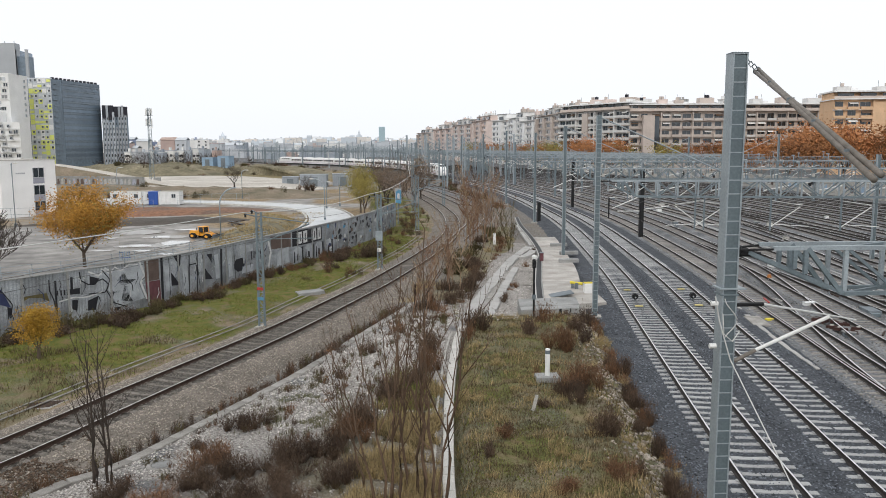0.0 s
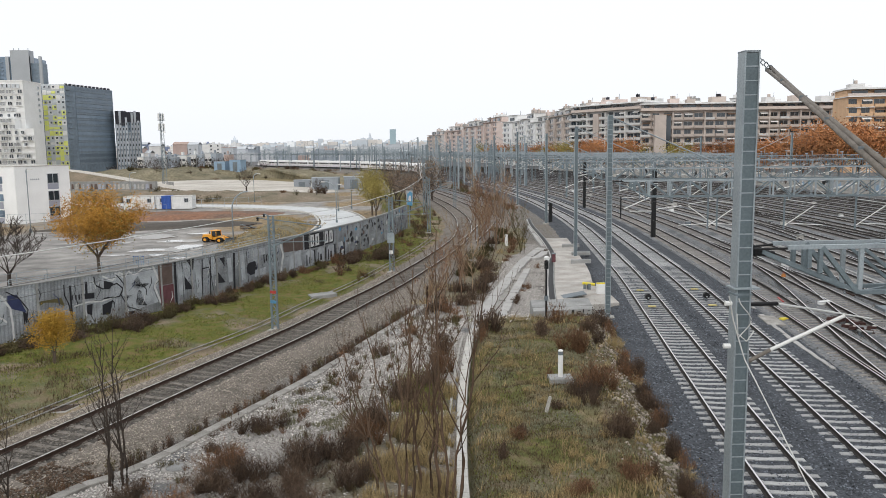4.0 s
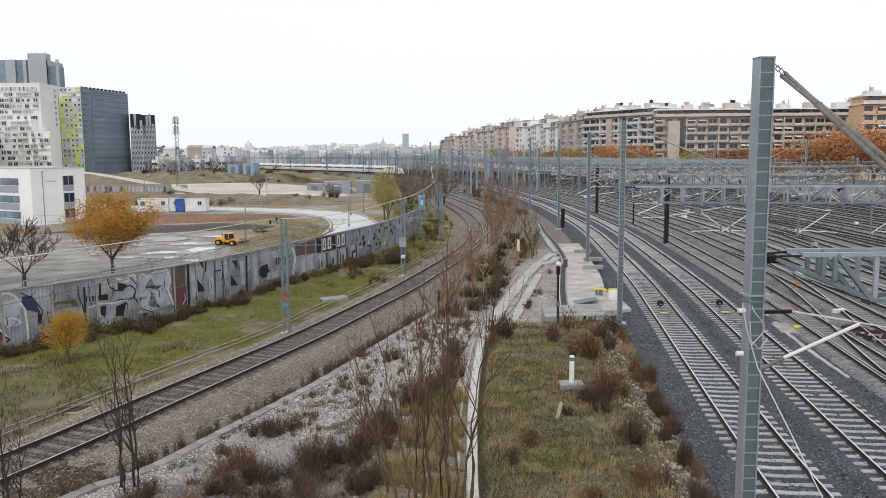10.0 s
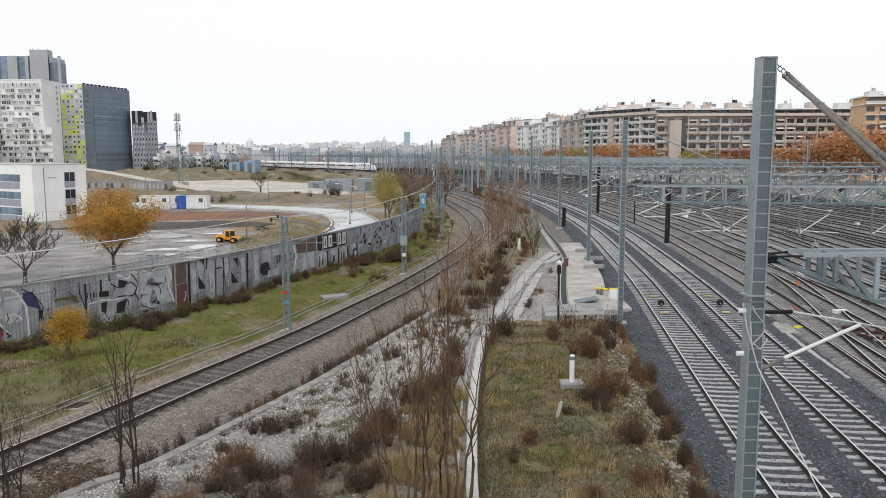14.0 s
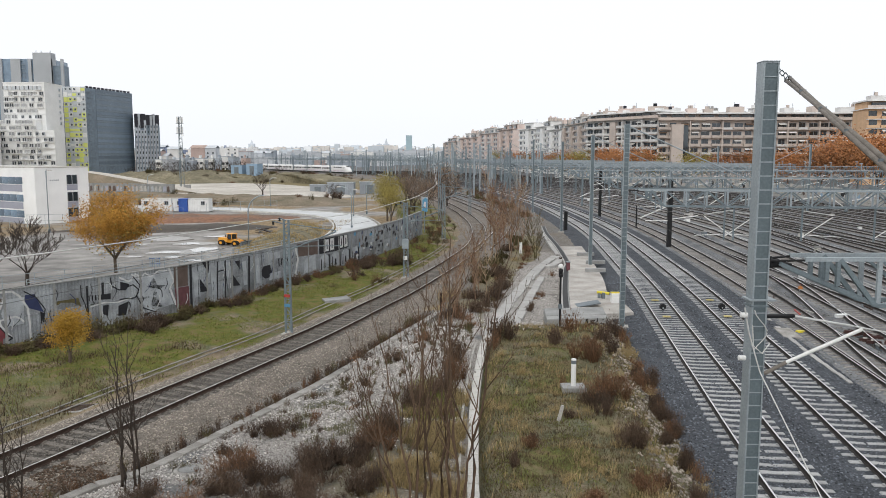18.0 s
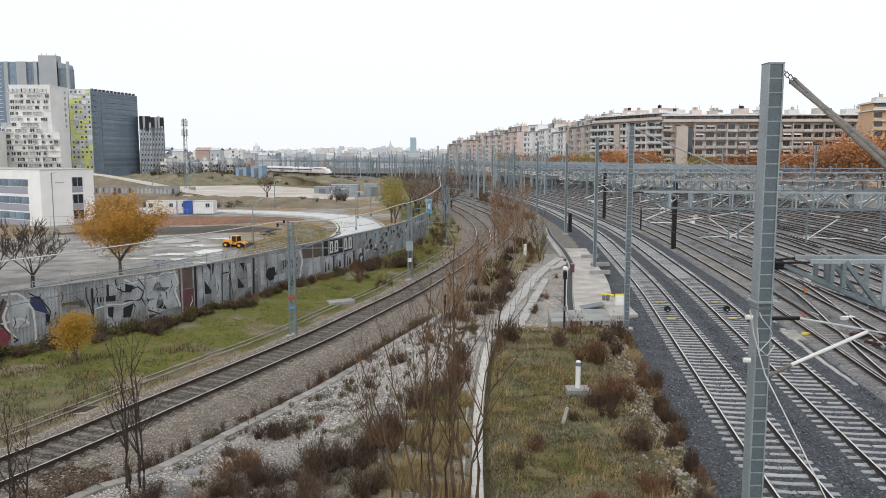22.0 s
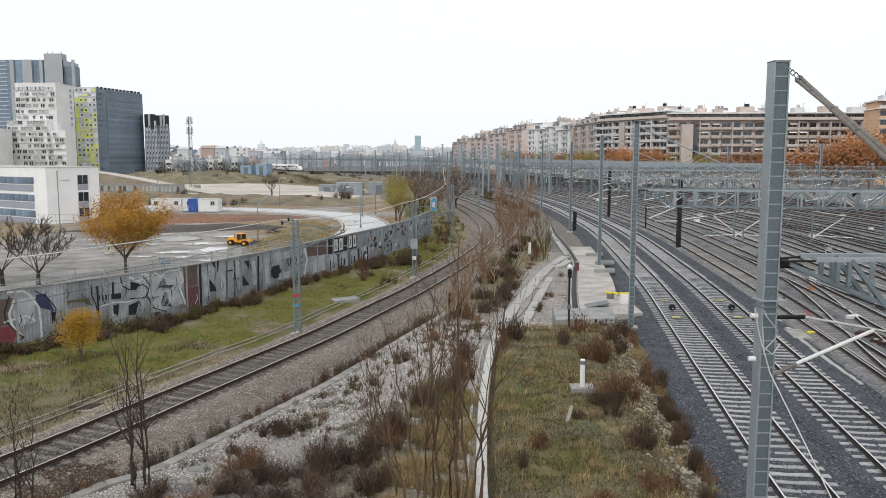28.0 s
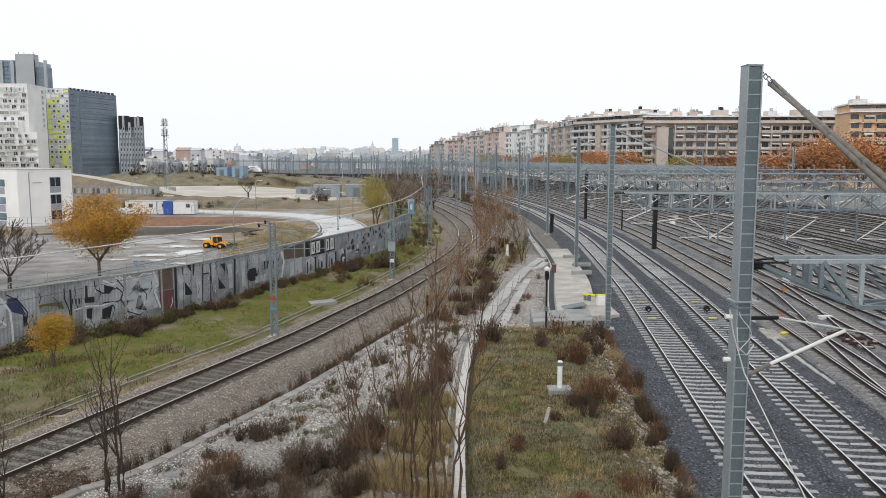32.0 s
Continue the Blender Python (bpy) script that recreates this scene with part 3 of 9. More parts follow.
MASTS = [(6.305, 14.85), (10.9, 44.1), (13.8, 67.8), (16.6, 100.7)]
for yy in (133, 166, 200, 236, 272, 310, 350, 390, 430):
    p, t = tangent_at(MAIN_LINE, yy)
    MASTS.append((p.x - t.y * 3.9, p.y + t.x * 3.9))
for k, (x, y) in enumerate(MASTS):
    p, t = tangent_at(MAIN_LINE, y)
    at = frame_at(x, y, t)
    if k == 0:
        t = Vector((0.0, 1.0))
        at = frame_at(x, y, t)
    battened_mast(at, 11.7 if k < 4 else 12.6, k < 2, 8.5 if k else 0)
    legs = [50.0] if 0 < k < 4 else [23.0 + (k * 3.7) % 11, 45.0 + (k * 5.3) % 12]
    if 0 < k < 4:
        battened_mast(at @ Matrix.Translation((26.6, 0, 0)), 9.2, False, 0, "masts in the middle of the yard")
    if k in (4, 5):
        battened_mast(at @ Matrix.Translation((47.5 if k == 4 else 45.5, 0, 0)), 11.9, False, -8.5, "masts in the middle of the yard")
    lattice_portal(at, 63.0, legs, detail=(k < 2), z0=7.1, z1=8.0)
    for off, s in ((3.9, -1), (7.6, 1), (11.75, 1), (15.55, 1), (19.35, -1), (26.95, 1), (34.55, 1), (42.15, 1)):
        if 0 < k < 9:
            drop_arm(at @ Matrix.Translation((off + (2.1 if s < 0 else -2.1), 0, 0.3)), s)


# ---- graffiti wall of ribbed concrete panels beside the local track ----
mat("wall_panel", (0.36, 0.38, 0.405), 0.9, 0, 0.5, 0.7, 18, 0.25, col2=(0.17, 0.175, 0.18), rand=0.18)
mat("spray_black", (0.02, 0.02, 0.025), 0.7, 0, 0.3, 3, 40, 0.1)
mat("spray_white", (0.66, 0.66, 0.66), 0.7, 0, 0.3, 3, 40, 0.1)
mat("spray_silver", (0.50, 0.53, 0.56), 0.6, 0.2, 0.4, 1.2, 22, 0.1, col2=(0.30, 0.31, 0.33))
mat("spray_red", (0.22, 0.055, 0.065), 0.8, 0, 0.25, 3, 40, 0.1)
mat("spray_darkred", (0.15, 0.06, 0.068), 0.8, 0, 0.3, 3, 40, 0.1)
mat("spray_brown", (0.14, 0.10, 0.085), 0.8, 0, 0.35, 2, 40, 0.1)
mat("spray_navy", (0.04, 0.05, 0.12), 0.7, 0, 0.3, 3, 40, 0.1)
mat("spray_olive", (0.13, 0.11, 0.05), 0.8, 0, 0.3, 3, 40, 0.1)
mat("spray_blue", (0.12, 0.32, 0.50), 0.7, 0, 0.3, 3, 40, 0.1)
WALL_V = [Vector(p) for p in WALL]
WALL_S = [0.0]
for _a, _b in zip(WALL_V[:-1], WALL_V[1:]):
    WALL_S.append(WALL_S[-1] + (_b - _a).length)


def wall_at(s):
    """Place and direction on the wall's face at the length s along it."""
    i = min(max(int(np.searchsorted(WALL_S, s)) - 1, 0), len(WALL_V) - 2)
    d = (WALL_V[i + 1] - WALL_V[i]).normalized()
    return WALL_V[i] + d * (s - WALL_S[i]), d


def graffiti_wall():
    top = thing("graffiti_wall", "long ribbed concrete panel wall sprayed all over with graffiti", "wall", kind="structure")
    pitch, s = 2.6, 18.0
    panels = {}
    end = WALL_S[-1]
    while s < end - 0.5:
        a, _ = wall_at(s)
        b, _ = wall_at(min(s + pitch, end))
        d = (b - a).normalized()
        ln = (b - a).length
        ang = math.atan2(d.y, d.x)
        key = round(ln, 2)
        if key not in panels:
            for nm, z0, z1 in (("low", -0.7, 1.30), ("high", 1.335, 2.80)):
                g = Geo()
                ribs = 13
                w = (ln - 0.06) / ribs
                prof = []
                for k in range(ribs):
                    x0 = 0.03 + k * w
                    prof += [(x0, 0.0), (x0 + w * 0.2, -0.038), (x0 + w * 0.6, -0.038), (x0 + w * 0.94, 0.0)]
                n = len(prof)
                vs = [(x, y, z0) for x, y in prof] + [(x, y, z1) for x, y in prof] + [(x, 0.12, z1) for x, y in prof]
                fs = [(i, i + 1, n + i + 1, n + i) for i in range(n - 1)] + [(n + i, n + i + 1, 2 * n + i + 1, 2 * n + i) for i in range(n - 1)]
                g.add(vs, fs)
                g.box((ln / 2, 0.09, (z0 + z1) / 2), (ln - 0.06, 0.06, z1 - z0 - 0.01))
                panels[key, nm] = g.mesh("wall_panel", M("wall_panel"))
            panels[key] = 1
        at = Matrix.Translation((a.x, a.y, 0)) @ Matrix.Rotation(ang, 4, "Z")
        piece("wall_panel", panels[key, "low"], top, at)
        piece("wall_panel", panels[key, "high"], top, at)
        Geo().box((0, 0.045, 1.05), (0.13, 0.20, 3.5)).put("post", "concrete_grey", top, at=at)
        s += pitch
    line = []
    s = 18.0
    while s < end:
        p, d = wall_at(s)
        line.append((p.x - d.y * 0.04, p.y + d.x * 0.04, 2.80))
        s += 1.3
    Geo().sweep(line, [(-0.11, 0), (-0.11, 0.05), (0.11, 0.05), (0.11, 0)]).put("coping", "concrete_grey", top, "pale concrete coping")
    for (m, pts) in GRAFFITI:
        spray(top, m, pts)
    for m, w, pts in STROKES:
        for (u0, z0), (u1, z1) in zip(pts[:-1], pts[1:]):
            ln = math.hypot(u1 - u0, z1 - z0)
            a, b = -(z1 - z0) / ln * w / 2, (u1 - u0) / ln * w / 2
            spray(top, m, [(u0 - a, z0 - b), (u1 - a, z1 - b), (u1 + a, z1 + b), (u0 + a, z0 + b)], 5)
    rng = random.Random(4)
    # a row of white block strokes on a black ground
    spray(top, "spray_black", [(66.5, 1.5), (69.2, 1.45), (69.2, 2.72), (66.5, 2.74)])
    spray(top, "spray_black", [(69.2, 1.45), (71.9, 1.5), (71.9, 2.6), (69.2, 2.72)])
    s = 66.65
    while s < 71.5:
        w = rng.uniform(0.62, 0.8)
        spray(top, "spray_white", [(s, 1.6), (s + w, 1.62), (s + w - 0.03, 2.6), (s + 0.04, 2.63)], 2)
        spray(top, "spray_black", [(s + w * 0.36, 1.8), (s + w * 0.62, 1.8), (s + w * 0.6, 2.42), (s + w * 0.38, 2.4)], 3)
        s += w + 0.22
    s = 66.6
    while s < 74:
        spray(top, "spray_silver", [(s, 0.05), (s + 1.5, 0.0), (s + 1.45, 1.2), (s + 1.0, 1.38), (s + 0.4, 1.38), (s + 0.05, 1.15)])
        spray(top, "spray_black", [(s + 0.1, 0.1), (s + 0.32, 0.1), (s + 0.34, 1.0), (s + 0.2, 1.05)], 1)
        spray(top, "spray_black", [(s + 0.6, 0.25), (s + 0.95, 0.25), (s + 0.9, 0.8), (s + 0.65, 0.8)], 2)
        spray(top, "spray_black", [(s + 1.45, 0.05), (s + 1.75, 0.0), (s + 1.7, 1.3), (s + 1.4, 1.3)], 3)
        s += 1.95
    for k in range(70):
        u, z, ln, a = rng.uniform(38.6, 63), rng.uniform(0.2, 2.2), rng.uniform(0.25, 0.9), rng.choice((1.5, 1.6, 1.3, 0.2, 2.0, 0.9))
        w, dx, dz = rng.uniform(0.025, 0.05), math.cos(a) * ln, math.sin(a) * ln
        if z + dz < 2.75:
            q = 0.18 * ln
            spray(top, rng.choice(("spray_black", "spray_black", "spray_white", "spray_navy")), [(u, z), (u + dx * 0.5 + q, z + dz * 0.5), (u + dx, z + dz), (u + dx + w, z + dz), (u + dx * 0.5 + q + w * 1.3, z + dz * 0.5), (u + w, z)], 4 + k % 4)
    lay = 0
    for k in range(150):
        u = rng.uniform(72.8, end - 0.4) if k < 110 else rng.uniform(20, 38)
        z = rng.uniform(0.1, 2.3)
        w, h = rng.uniform(0.2, 0.9), rng.uniform(0.2, 0.75)
        m = rng.choice(("spray_black", "spray_black", "spray_black", "spray_silver", "spray_white", "spray_blue", "spray_navy", "spray_brown"))
        pts = [(u + w * (0.5 + 0.5 * math.cos(q) * rng.uniform(0.6, 1)), min(2.75, z + h * (0.5 + 0.5 * math.sin(q) * rng.uniform(0.5, 1)))) for q in (0.3, 1.3, 2.4, 3.5, 4.4, 5.5)]
        lay = (lay + 1) % 8
        spray(top, m, pts, lay)


def spray(top, material, pts, layer=0):
    """A sprayed patch on the wall, from (along, up) pairs, a few millimetres proud of the ribs."""
    mid = sum(u for u, _ in pts) / len(pts)
    mid = 18.0 + 2.6 * math.floor((mid - 18.0) / 2.6)
    a, _ = wall_at(mid)
    b, _ = wall_at(min(mid + 2.6, WALL_S[-1]))
    d = (b - a).normalized()
    at = Matrix.Translation((a.x, a.y, 0)) @ Matrix.Rotation(math.atan2(d.y, d.x), 4, "Z") @ Matrix.Translation((-mid, -0.040 - 0.0012 * layer, 0))
    m = material if material.startswith("spray") else "spray_" + material
    Geo().poly([(u, w) for u, w in pts], 0.004, Matrix.Identity(4)).put("graffiti_patch", m, top, at=at)


STROKES = [
    ("white", 0.11, [(38.4, 2.72), (39.2, 2.68), (39.55, 2.4), (39.75, 2.05), (39.95, 1.7), (40.0, 0.9), (40.0, -0.3)]),
    ("white", 0.09, [(38.15, 1.2), (38.8, 1.3), (39.3, 1.36), (39.55, 1.2), (39.72, 1.0)]),
    ("black", 0.07, [(38.5, 2.5), (38.2, 1.7), (38.25, 1.25), (38.8, 0.5), (39.1, 0.25), (38.8, 0.15)]),
    ("black", 0.06, [(39.8, 2.6), (40.4, 2.2), (40.85, 1.5), (40.7, 0.8)]),
    ("black", 0.06, [(42.9, 2.5), (42.9, 1.9), (43.1, 1.4), (43.3, 0.4)]),
    ("black", 0.07, [(44.7, 2.7), (44.75, 2.2), (45.2, 1.9), (46.1, 2.1), (46.5, 1.7), (46.2, 1.3), (45.2, 1.35)]),
    ("black", 0.06, [(46.1, 2.6), (46.55, 2.0), (46.3, 1.4), (46.7, 0.6), (47.6, 0.2)]),
    ("white", 0.08, [(43.4, 1.2), (44.2, 1.3), (45.1, 1.2), (46.0, 1.35)]),
    ("white", 0.08, [(46.0, 2.72), (46.6, 2.35), (46.9, 2.7), (47.3, 2.4), (47.9, 2.72), (48.5, 2.65)]),
    ("black", 0.05, [(51.0, 2.7), (51.0, 0.3)]), ("black", 0.05, [(53.6, 2.6), (53.9, 0.4)]), ("black", 0.05, [(58.0, 2.5), (58.1, 0.2)]),
    ("silver", 0.5, [(50.8, 2.3), (50.9, 0.6)]), ("silver", 0.5, [(52.4, 2.4), (52.5, 0.5)]), ("silver", 0.45, [(55.8, 2.3), (55.9, 0.6)]), ("silver", 0.5, [(57.4, 2.3), (57.5, 0.5)]),
    ("silver", 0.5, [(59.0, 2.2), (60.6, 2.2)]), ("silver", 0.5, [(59.0, 0.7), (60.6, 0.7)]),
    ("black", 0.07, [(60.9, 1.9), (61.2, 1.2), (61.4, 1.9)]), ("black", 0.07, [(61.7, 1.9), (61.7, 1.2)]), ("black", 0.07, [(62.5, 1.9), (62.1, 1.6), (62.4, 1.3), (62.1, 1.1)]),
]
GRAFFITI = [
    ("red", [(34.5, 1.0), (38.47, 0.98), (38.95, 0.34), (38.62, 0.31), (38.55, -0.6), (34.5, -0.6)]),
    ("brown", [(34.5, 2.5), (38.75, 2.39), (38.37, 1.58), (38.47, 1.0), (34.5, 1.05)]),
    ("white", [(38.7, 2.45), (38.85, 2.4), (38.5, 1.6), (38.6, 1.0), (39.1, 0.3), (38.95, 0.34), (38.45, 0.98), (38.35, 1.6)]),
    ("silver", [(38.9, 2.3), (39.8, 2.3), (39.7, 0.9), (38.8, 0.9), (38.6, 1.6)]),
    ("navy", [(39.85, 2.4), (40.34, 2.38), (40.78, 1.34), (40.05, 1.66), (39.81, 1.8)]),
    ("black", [(40.58, 1.42), (40.83, 1.28), (40.59, 0.7)]),
    ("olive", [(41.38, 1.81), (42.73, 1.81), (42.87, 1.31), (42.39, 1.6), (41.74, 1.7), (41.41, 1.54)]),
    ("black", [(43.24, 1.84), (44.22, 1.8), (44.68, 1.79), (44.66, 1.46), (43.28, 1.55)]),
    ("black", [(44.14, 2.47), (44.29, 2.47), (44.27, 1.8), (44.12, 1.8)]),
    ("black", [(43.2, 2.4), (43.32, 2.4), (43.3, 0.3), (43.2, 0.6)]),
    ("black", [(45.11, 0.98), (45.78, 1.16), (45.56, 0.37), (45.08, 0.4)]),
    ("black", [(45.3, 2.37), (45.89, 2.16), (45.63, 1.82), (45.28, 1.87)]),
    ("white", [(45.2, 2.6), (45.85, 2.25), (46.3, 2.65), (46.5, 2.5), (46.55, 2.6), (46.3, 2.75), (45.85, 2.36), (45.25, 2.68)]),
    ("black", [(44.18, 1.15), (44.53, 1.15), (44.44, 0.5), (44.15, 0.66)]),
    ("black", [(46.46, 1.25), (47.16, 1.26), (47.15, 1.17), (46.58, 1.1)]),
    ("black", [(46.78, 0.3), (47.25, 0.25), (46.95, 0.08), (46.7, 0.12)]),
    ("silver", [(46.6, 2.5), (48.6, 2.7), (48.95, 1.9), (48.5, 1.5), (48.9, 0.5), (47.0, 0.3), (46.4, 1.4)]),
    ("black", [(47.0, 1.85), (47.55, 2.35), (47.72, 1.82), (48.35, 1.76), (47.92, 1.56), (47.4, 1.5)]),
    ("black", [(47.5, 1.5), (47.7, 1.41), (47.77, 0.94), (48.07, 0.42), (47.25, 0.64)]),
    ("white", [(48.55, 2.8), (48.7, 2.8), (49.05, 1.9), (48.75, 1.5), (49.15, 0.4), (49.0, 0.4), (48.6, 1.5), (48.9, 1.9)]),
    ("darkred", [(48.99, 1.46), (50.18, 1.43), (50.2, -0.3), (49.14, -0.3)]),
    ("brown", [(48.98, 2.76), (50.14, 2.76), (50.11, 1.47), (48.98, 1.48)]),
    ("black", [(50.28, 2.79), (50.48, 2.79), (50.45, -0.5), (50.24, -0.5)]),
    ("black", [(51.36, 2.78), (52.1, 2.78), (51.96, 2.0)]),
    ("black", [(51.15, 1.75), (51.9, 0.82), (51.16, 0.88)]),
    ("black", [(54.35, 1.67), (55.31, 0.67), (54.47, 0.76)]),
    ("black", [(54.76, 2.44), (55.33, 2.42), (55.26, 1.81)]),
    ("black", [(56.29, 2.61), (56.53, 2.58), (56.42, -0.05), (56.2, 0.03)]),
    ("black", [(52.86, 2.64), (52.96, 2.63), (52.83, 0.1), (52.73, 0.12)]),
    ("black", [(53.69, 2.66), (53.79, 2.65), (53.66, 0.08), (53.56, 0.1)]),
    ("black", [(52.9, 1.95), (53.7, 1.95), (53.7, 2.03), (52.9, 2.03)]),
    ("black", [(57.96, 1.29), (58.23, 1.6), (59.15, 1.62), (59.39, 1.09), (59.23, 0.69), (58.44, 0.66), (57.99, 0.94)]),
    ("black", [(60.3, 1.9), (60.45, 1.9), (60.5, 1.3), (60.35, 1.3)]),
    ("black", [(60.7, 1.9), (60.85, 1.85), (60.8, 1.35), (60.65, 1.4)]),
    ("black", [(61.1, 1.95), (61.3, 1.9), (61.2, 1.4), (61.05, 1.4)]),
    ("black", [(61.6, 1.9), (61.75, 1.9), (61.75, 1.45), (61.6, 1.45)]),
    ("white", [(62.75, 2.48), (63.02, 2.38), (63.32, 1.44), (62.8, 0.16), (62.66, 0.18), (63.04, 1.48)]),
    ("brown", [(63.17, 2.70), (66.3, 2.65), (66.26, 1.54), (63.3, 1.69)]),
    ("silver", [(64.2, 1.4), (65.9, 1.6), (66.0, 0.3), (64.0, 0.2)]),
]

# ---- concrete edging, cable channel, path and paved strip between the tracks ----
mat("weathered_kerb", (0.38, 0.365, 0.34), 0.9, 0, 0.4, 1.5, 30, 0.3, col2=(0.22, 0.205, 0.185), rand=0.15)
mat("path_slab", (0.44, 0.43, 0.415), 0.92, 0, 0.4, 0.8, 24, 0.35, col2=(0.37, 0.355, 0.335), rand=0.08)


def run_of_blocks(name, label, category, line, step, size, material, z, lift=0.0, skip=()):
    """Blocks laid end to end along a line."""
    top = thing(name, label, category, kind="structure")
    pts = spline([Vector(p) for p in line], step)
    me = {}
    for i, (a, b) in enumerate(zip(pts[:-1], pts[1:])):
        d = b - a
        w, h = size
        key = random.randrange(3)
        if key not in me:
            g = Geo()
            ln = step - 0.025
            g.add([(-w / 2, 0, 0), (w / 2, 0, 0), (w / 2, ln, 0), (-w / 2, ln, 0)] +
                  [(-w / 2, 0, h - 0.02), (w / 2, 0, h - 0.02), (w / 2, ln, h - 0.02), (-w / 2, ln, h - 0.02)] +
                  [(-w / 2 + 0.02, 0.015, h), (w / 2 - 0.02, 0.015, h), (w / 2 - 0.02, ln - 0.015, h), (-w / 2 + 0.02, ln - 0.015, h)],
                  [(0, 1, 5, 4), (1, 2, 6, 5), (2, 3, 7, 6), (3, 0, 4, 7), (4, 5, 9, 8), (5, 6, 10, 9), (6, 7, 11, 10), (7, 4, 8, 11), (8, 9, 10, 11)])
            me[key] = g.mesh("concrete_block", M(material))
        zz = z(a.x, a.y) if callable(z) else z
        at = Matrix.Translation((a.x, a.y, zz + lift + random.uniform(-0.01, 0.01))) @ Matrix.Rotation(math.atan2(-d.x, d.y) + random.uniform(-0.012, 0.012), 4, "Z")
        piece("concrete_block", me[key], top, at)
    return top


run_of_blocks("kerb", "weathered pale concrete edging along the gravel strip", "kerb", KERB, 1.0, (0.40, 0.46), "weathered_kerb", -0.49)
run_of_blocks("cable_channel", "pale concrete cable channel with lid slabs", "cable channel", CHANNEL, 0.55, (0.36, 0.66), "concrete_pale", -0.50)
run_of_blocks("cable_channel", "narrow grey concrete channel wall beside the lids", "cable channel", [(x - 0.42, y) for x, y in CHANNEL[:-1]] + [(2.3, 39.6)], 1.2, (0.10, 0.58), "concrete", -0.42)


def broken_run(label, line, step, size, material, top_z, seed, drop=0.12, tilt=0.05):
    """Old lid slabs along a line: uneven, tilted, here and there missing."""
    top = thing("concrete_path", label, "path", kind="structure")
    pts = spline([Vector(p) for p in line], step)
    rng = random.Random(seed)
    w, h = size
    shapes = []
    for k in range(5):
        ln = step - 0.012
        c = [(-w / 2, 0), (w / 2, 0), (w / 2, ln), (-w / 2, ln)]
        c = [(x + rng.uniform(-0.03, 0.03), y) for x, y in c]
        if k > 2:
            c[k - 2] = (c[k - 2][0] * 0.55, c[k - 2][1] * 0.85 + 0.04)
        g = Geo().add([(x, y, -h) for x, y in c] + [(x, y, -0.015) for x, y in c] + [(x * 0.96, y + (ln / 2 - y) * 0.03, 0) for x, y in c],
                      [(i, (i + 1) % 4, r * 4 + 4 + (i + 1) % 4, r * 4 + 4 + i) if r == 0 else (4 + i, 4 + (i + 1) % 4, 8 + (i + 1) % 4, 8 + i) for r in (0, 1) for i in range(4)] + [(8, 9, 10, 11)])
        shapes.append(g.mesh("concrete_block", M(material)))
    for a, b in zip(pts[:-1], pts[1:]):
        if rng.random() < drop:
            continue
        d = b - a
        at = Matrix.Translation((a.x, a.y, top_z + rng.uniform(-0.02, 0.012))) @ Matrix.Rotation(math.atan2(-d.x, d.y) + rng.uniform(-0.012, 0.012), 4, "Z") @ Matrix.Rotation(rng.uniform(-tilt, tilt), 4, "Y") @ Matrix.Rotation(rng.uniform(-tilt, tilt) * 0.5, 4, "X")
        piece("concrete_block", rng.choice(shapes), top, at)


broken_run("row of pale broken lid slabs sunk in rubble", [(2.75, 40.6), (3.75, 45.5), (5.6, 53.5), (7.4, 60.5), (9.0, 66.6), (10.9, 72.5), (12.3, 76.4)], 1.5, (0.78, 0.4), "path_slab", -0.15, 3, 0.0, 0.01)
broken_run("second row of pale slabs beside the cable ditch", [(4.2, 41.6), (5.15, 46.5), (6.75, 53.7), (8.2, 60.0), (9.1, 63.6)], 1.2, (0.55, 0.4), "path_slab", -0.20, 4, 0.04, 0.02)
broken_run("loose slab pieces between the two rows", [(3.6, 42.0), (4.4, 46.0), (6.2, 53.7), (8.2, 62.0)], 1.6, (0.75, 0.3), "weathered_kerb", -0.24, 5, 0.12, 0.03)
broken_run("pale slabs curving along the ditch", [(10.0, 67.8), (11.2, 70.2), (11.95, 72.8), (12.5, 77.0), (12.8, 82.0), (13.4, 90.0), (14.0, 98.0)], 1.1, (0.75, 0.4), "path_slab", -0.10, 6, 0.05)
DITCH = [(8.2, 46.9), (9.35, 54.4), (11.2, 65.0), (12.1, 69.6), (13.1, 81.0), (13.95, 95.0), (15.0, 106.0)]
_dl = spline([Vector(p) for p in DITCH], 1.2)
dt = thing("cable_ditch", "concrete cable trough beside the paved strip, inner shade as a black fill", "cable trough", kind="structure")
# black solid up to the rim, painted for the shade inside the trough
Geo().sweep([(p.x, p.y, 0.0) for p in _dl], [(-0.20, -0.5), (-0.20, -0.02), (0.16, 0.0), (0.16, -0.5)]).put("trough_bottom", "black_paint", dt)
Geo().sweep([(p.x, p.y, 0.0) for p in _dl], [(-0.30, -0.5), (-0.30, 0.0), (-0.20, 0.0), (-0.20, -0.5)]).put("trough_wall", "path_slab", dt)
Geo().sweep([(p.x, p.y, 0.0) for p in _dl], [(0.16, -0.5), (0.16, 0.04), (0.24, 0.04), (0.24, -0.5)]).put("trough_wall", "concrete_grey", dt)


# drain ditch strip: shade beside the kerb is put into its dark colour
drain = [(x - 0.46, y) for x, y in KERB if y > 14]
tagged(Geo().sweep([(p.x, p.y, -0.25) for p in spline([Vector(p) for p in drain], 1.0)], [(-0.26, -0.35), (-0.24, -0.02), (0.0, -0.06), (0.24, -0.02), (0.26, -0.35)], False).put("drain_ditch", "ballast_oily_ditch_shade"), "drain ditch beside the kerb, its shade put into the dark fill", "ditch", kind="structure")


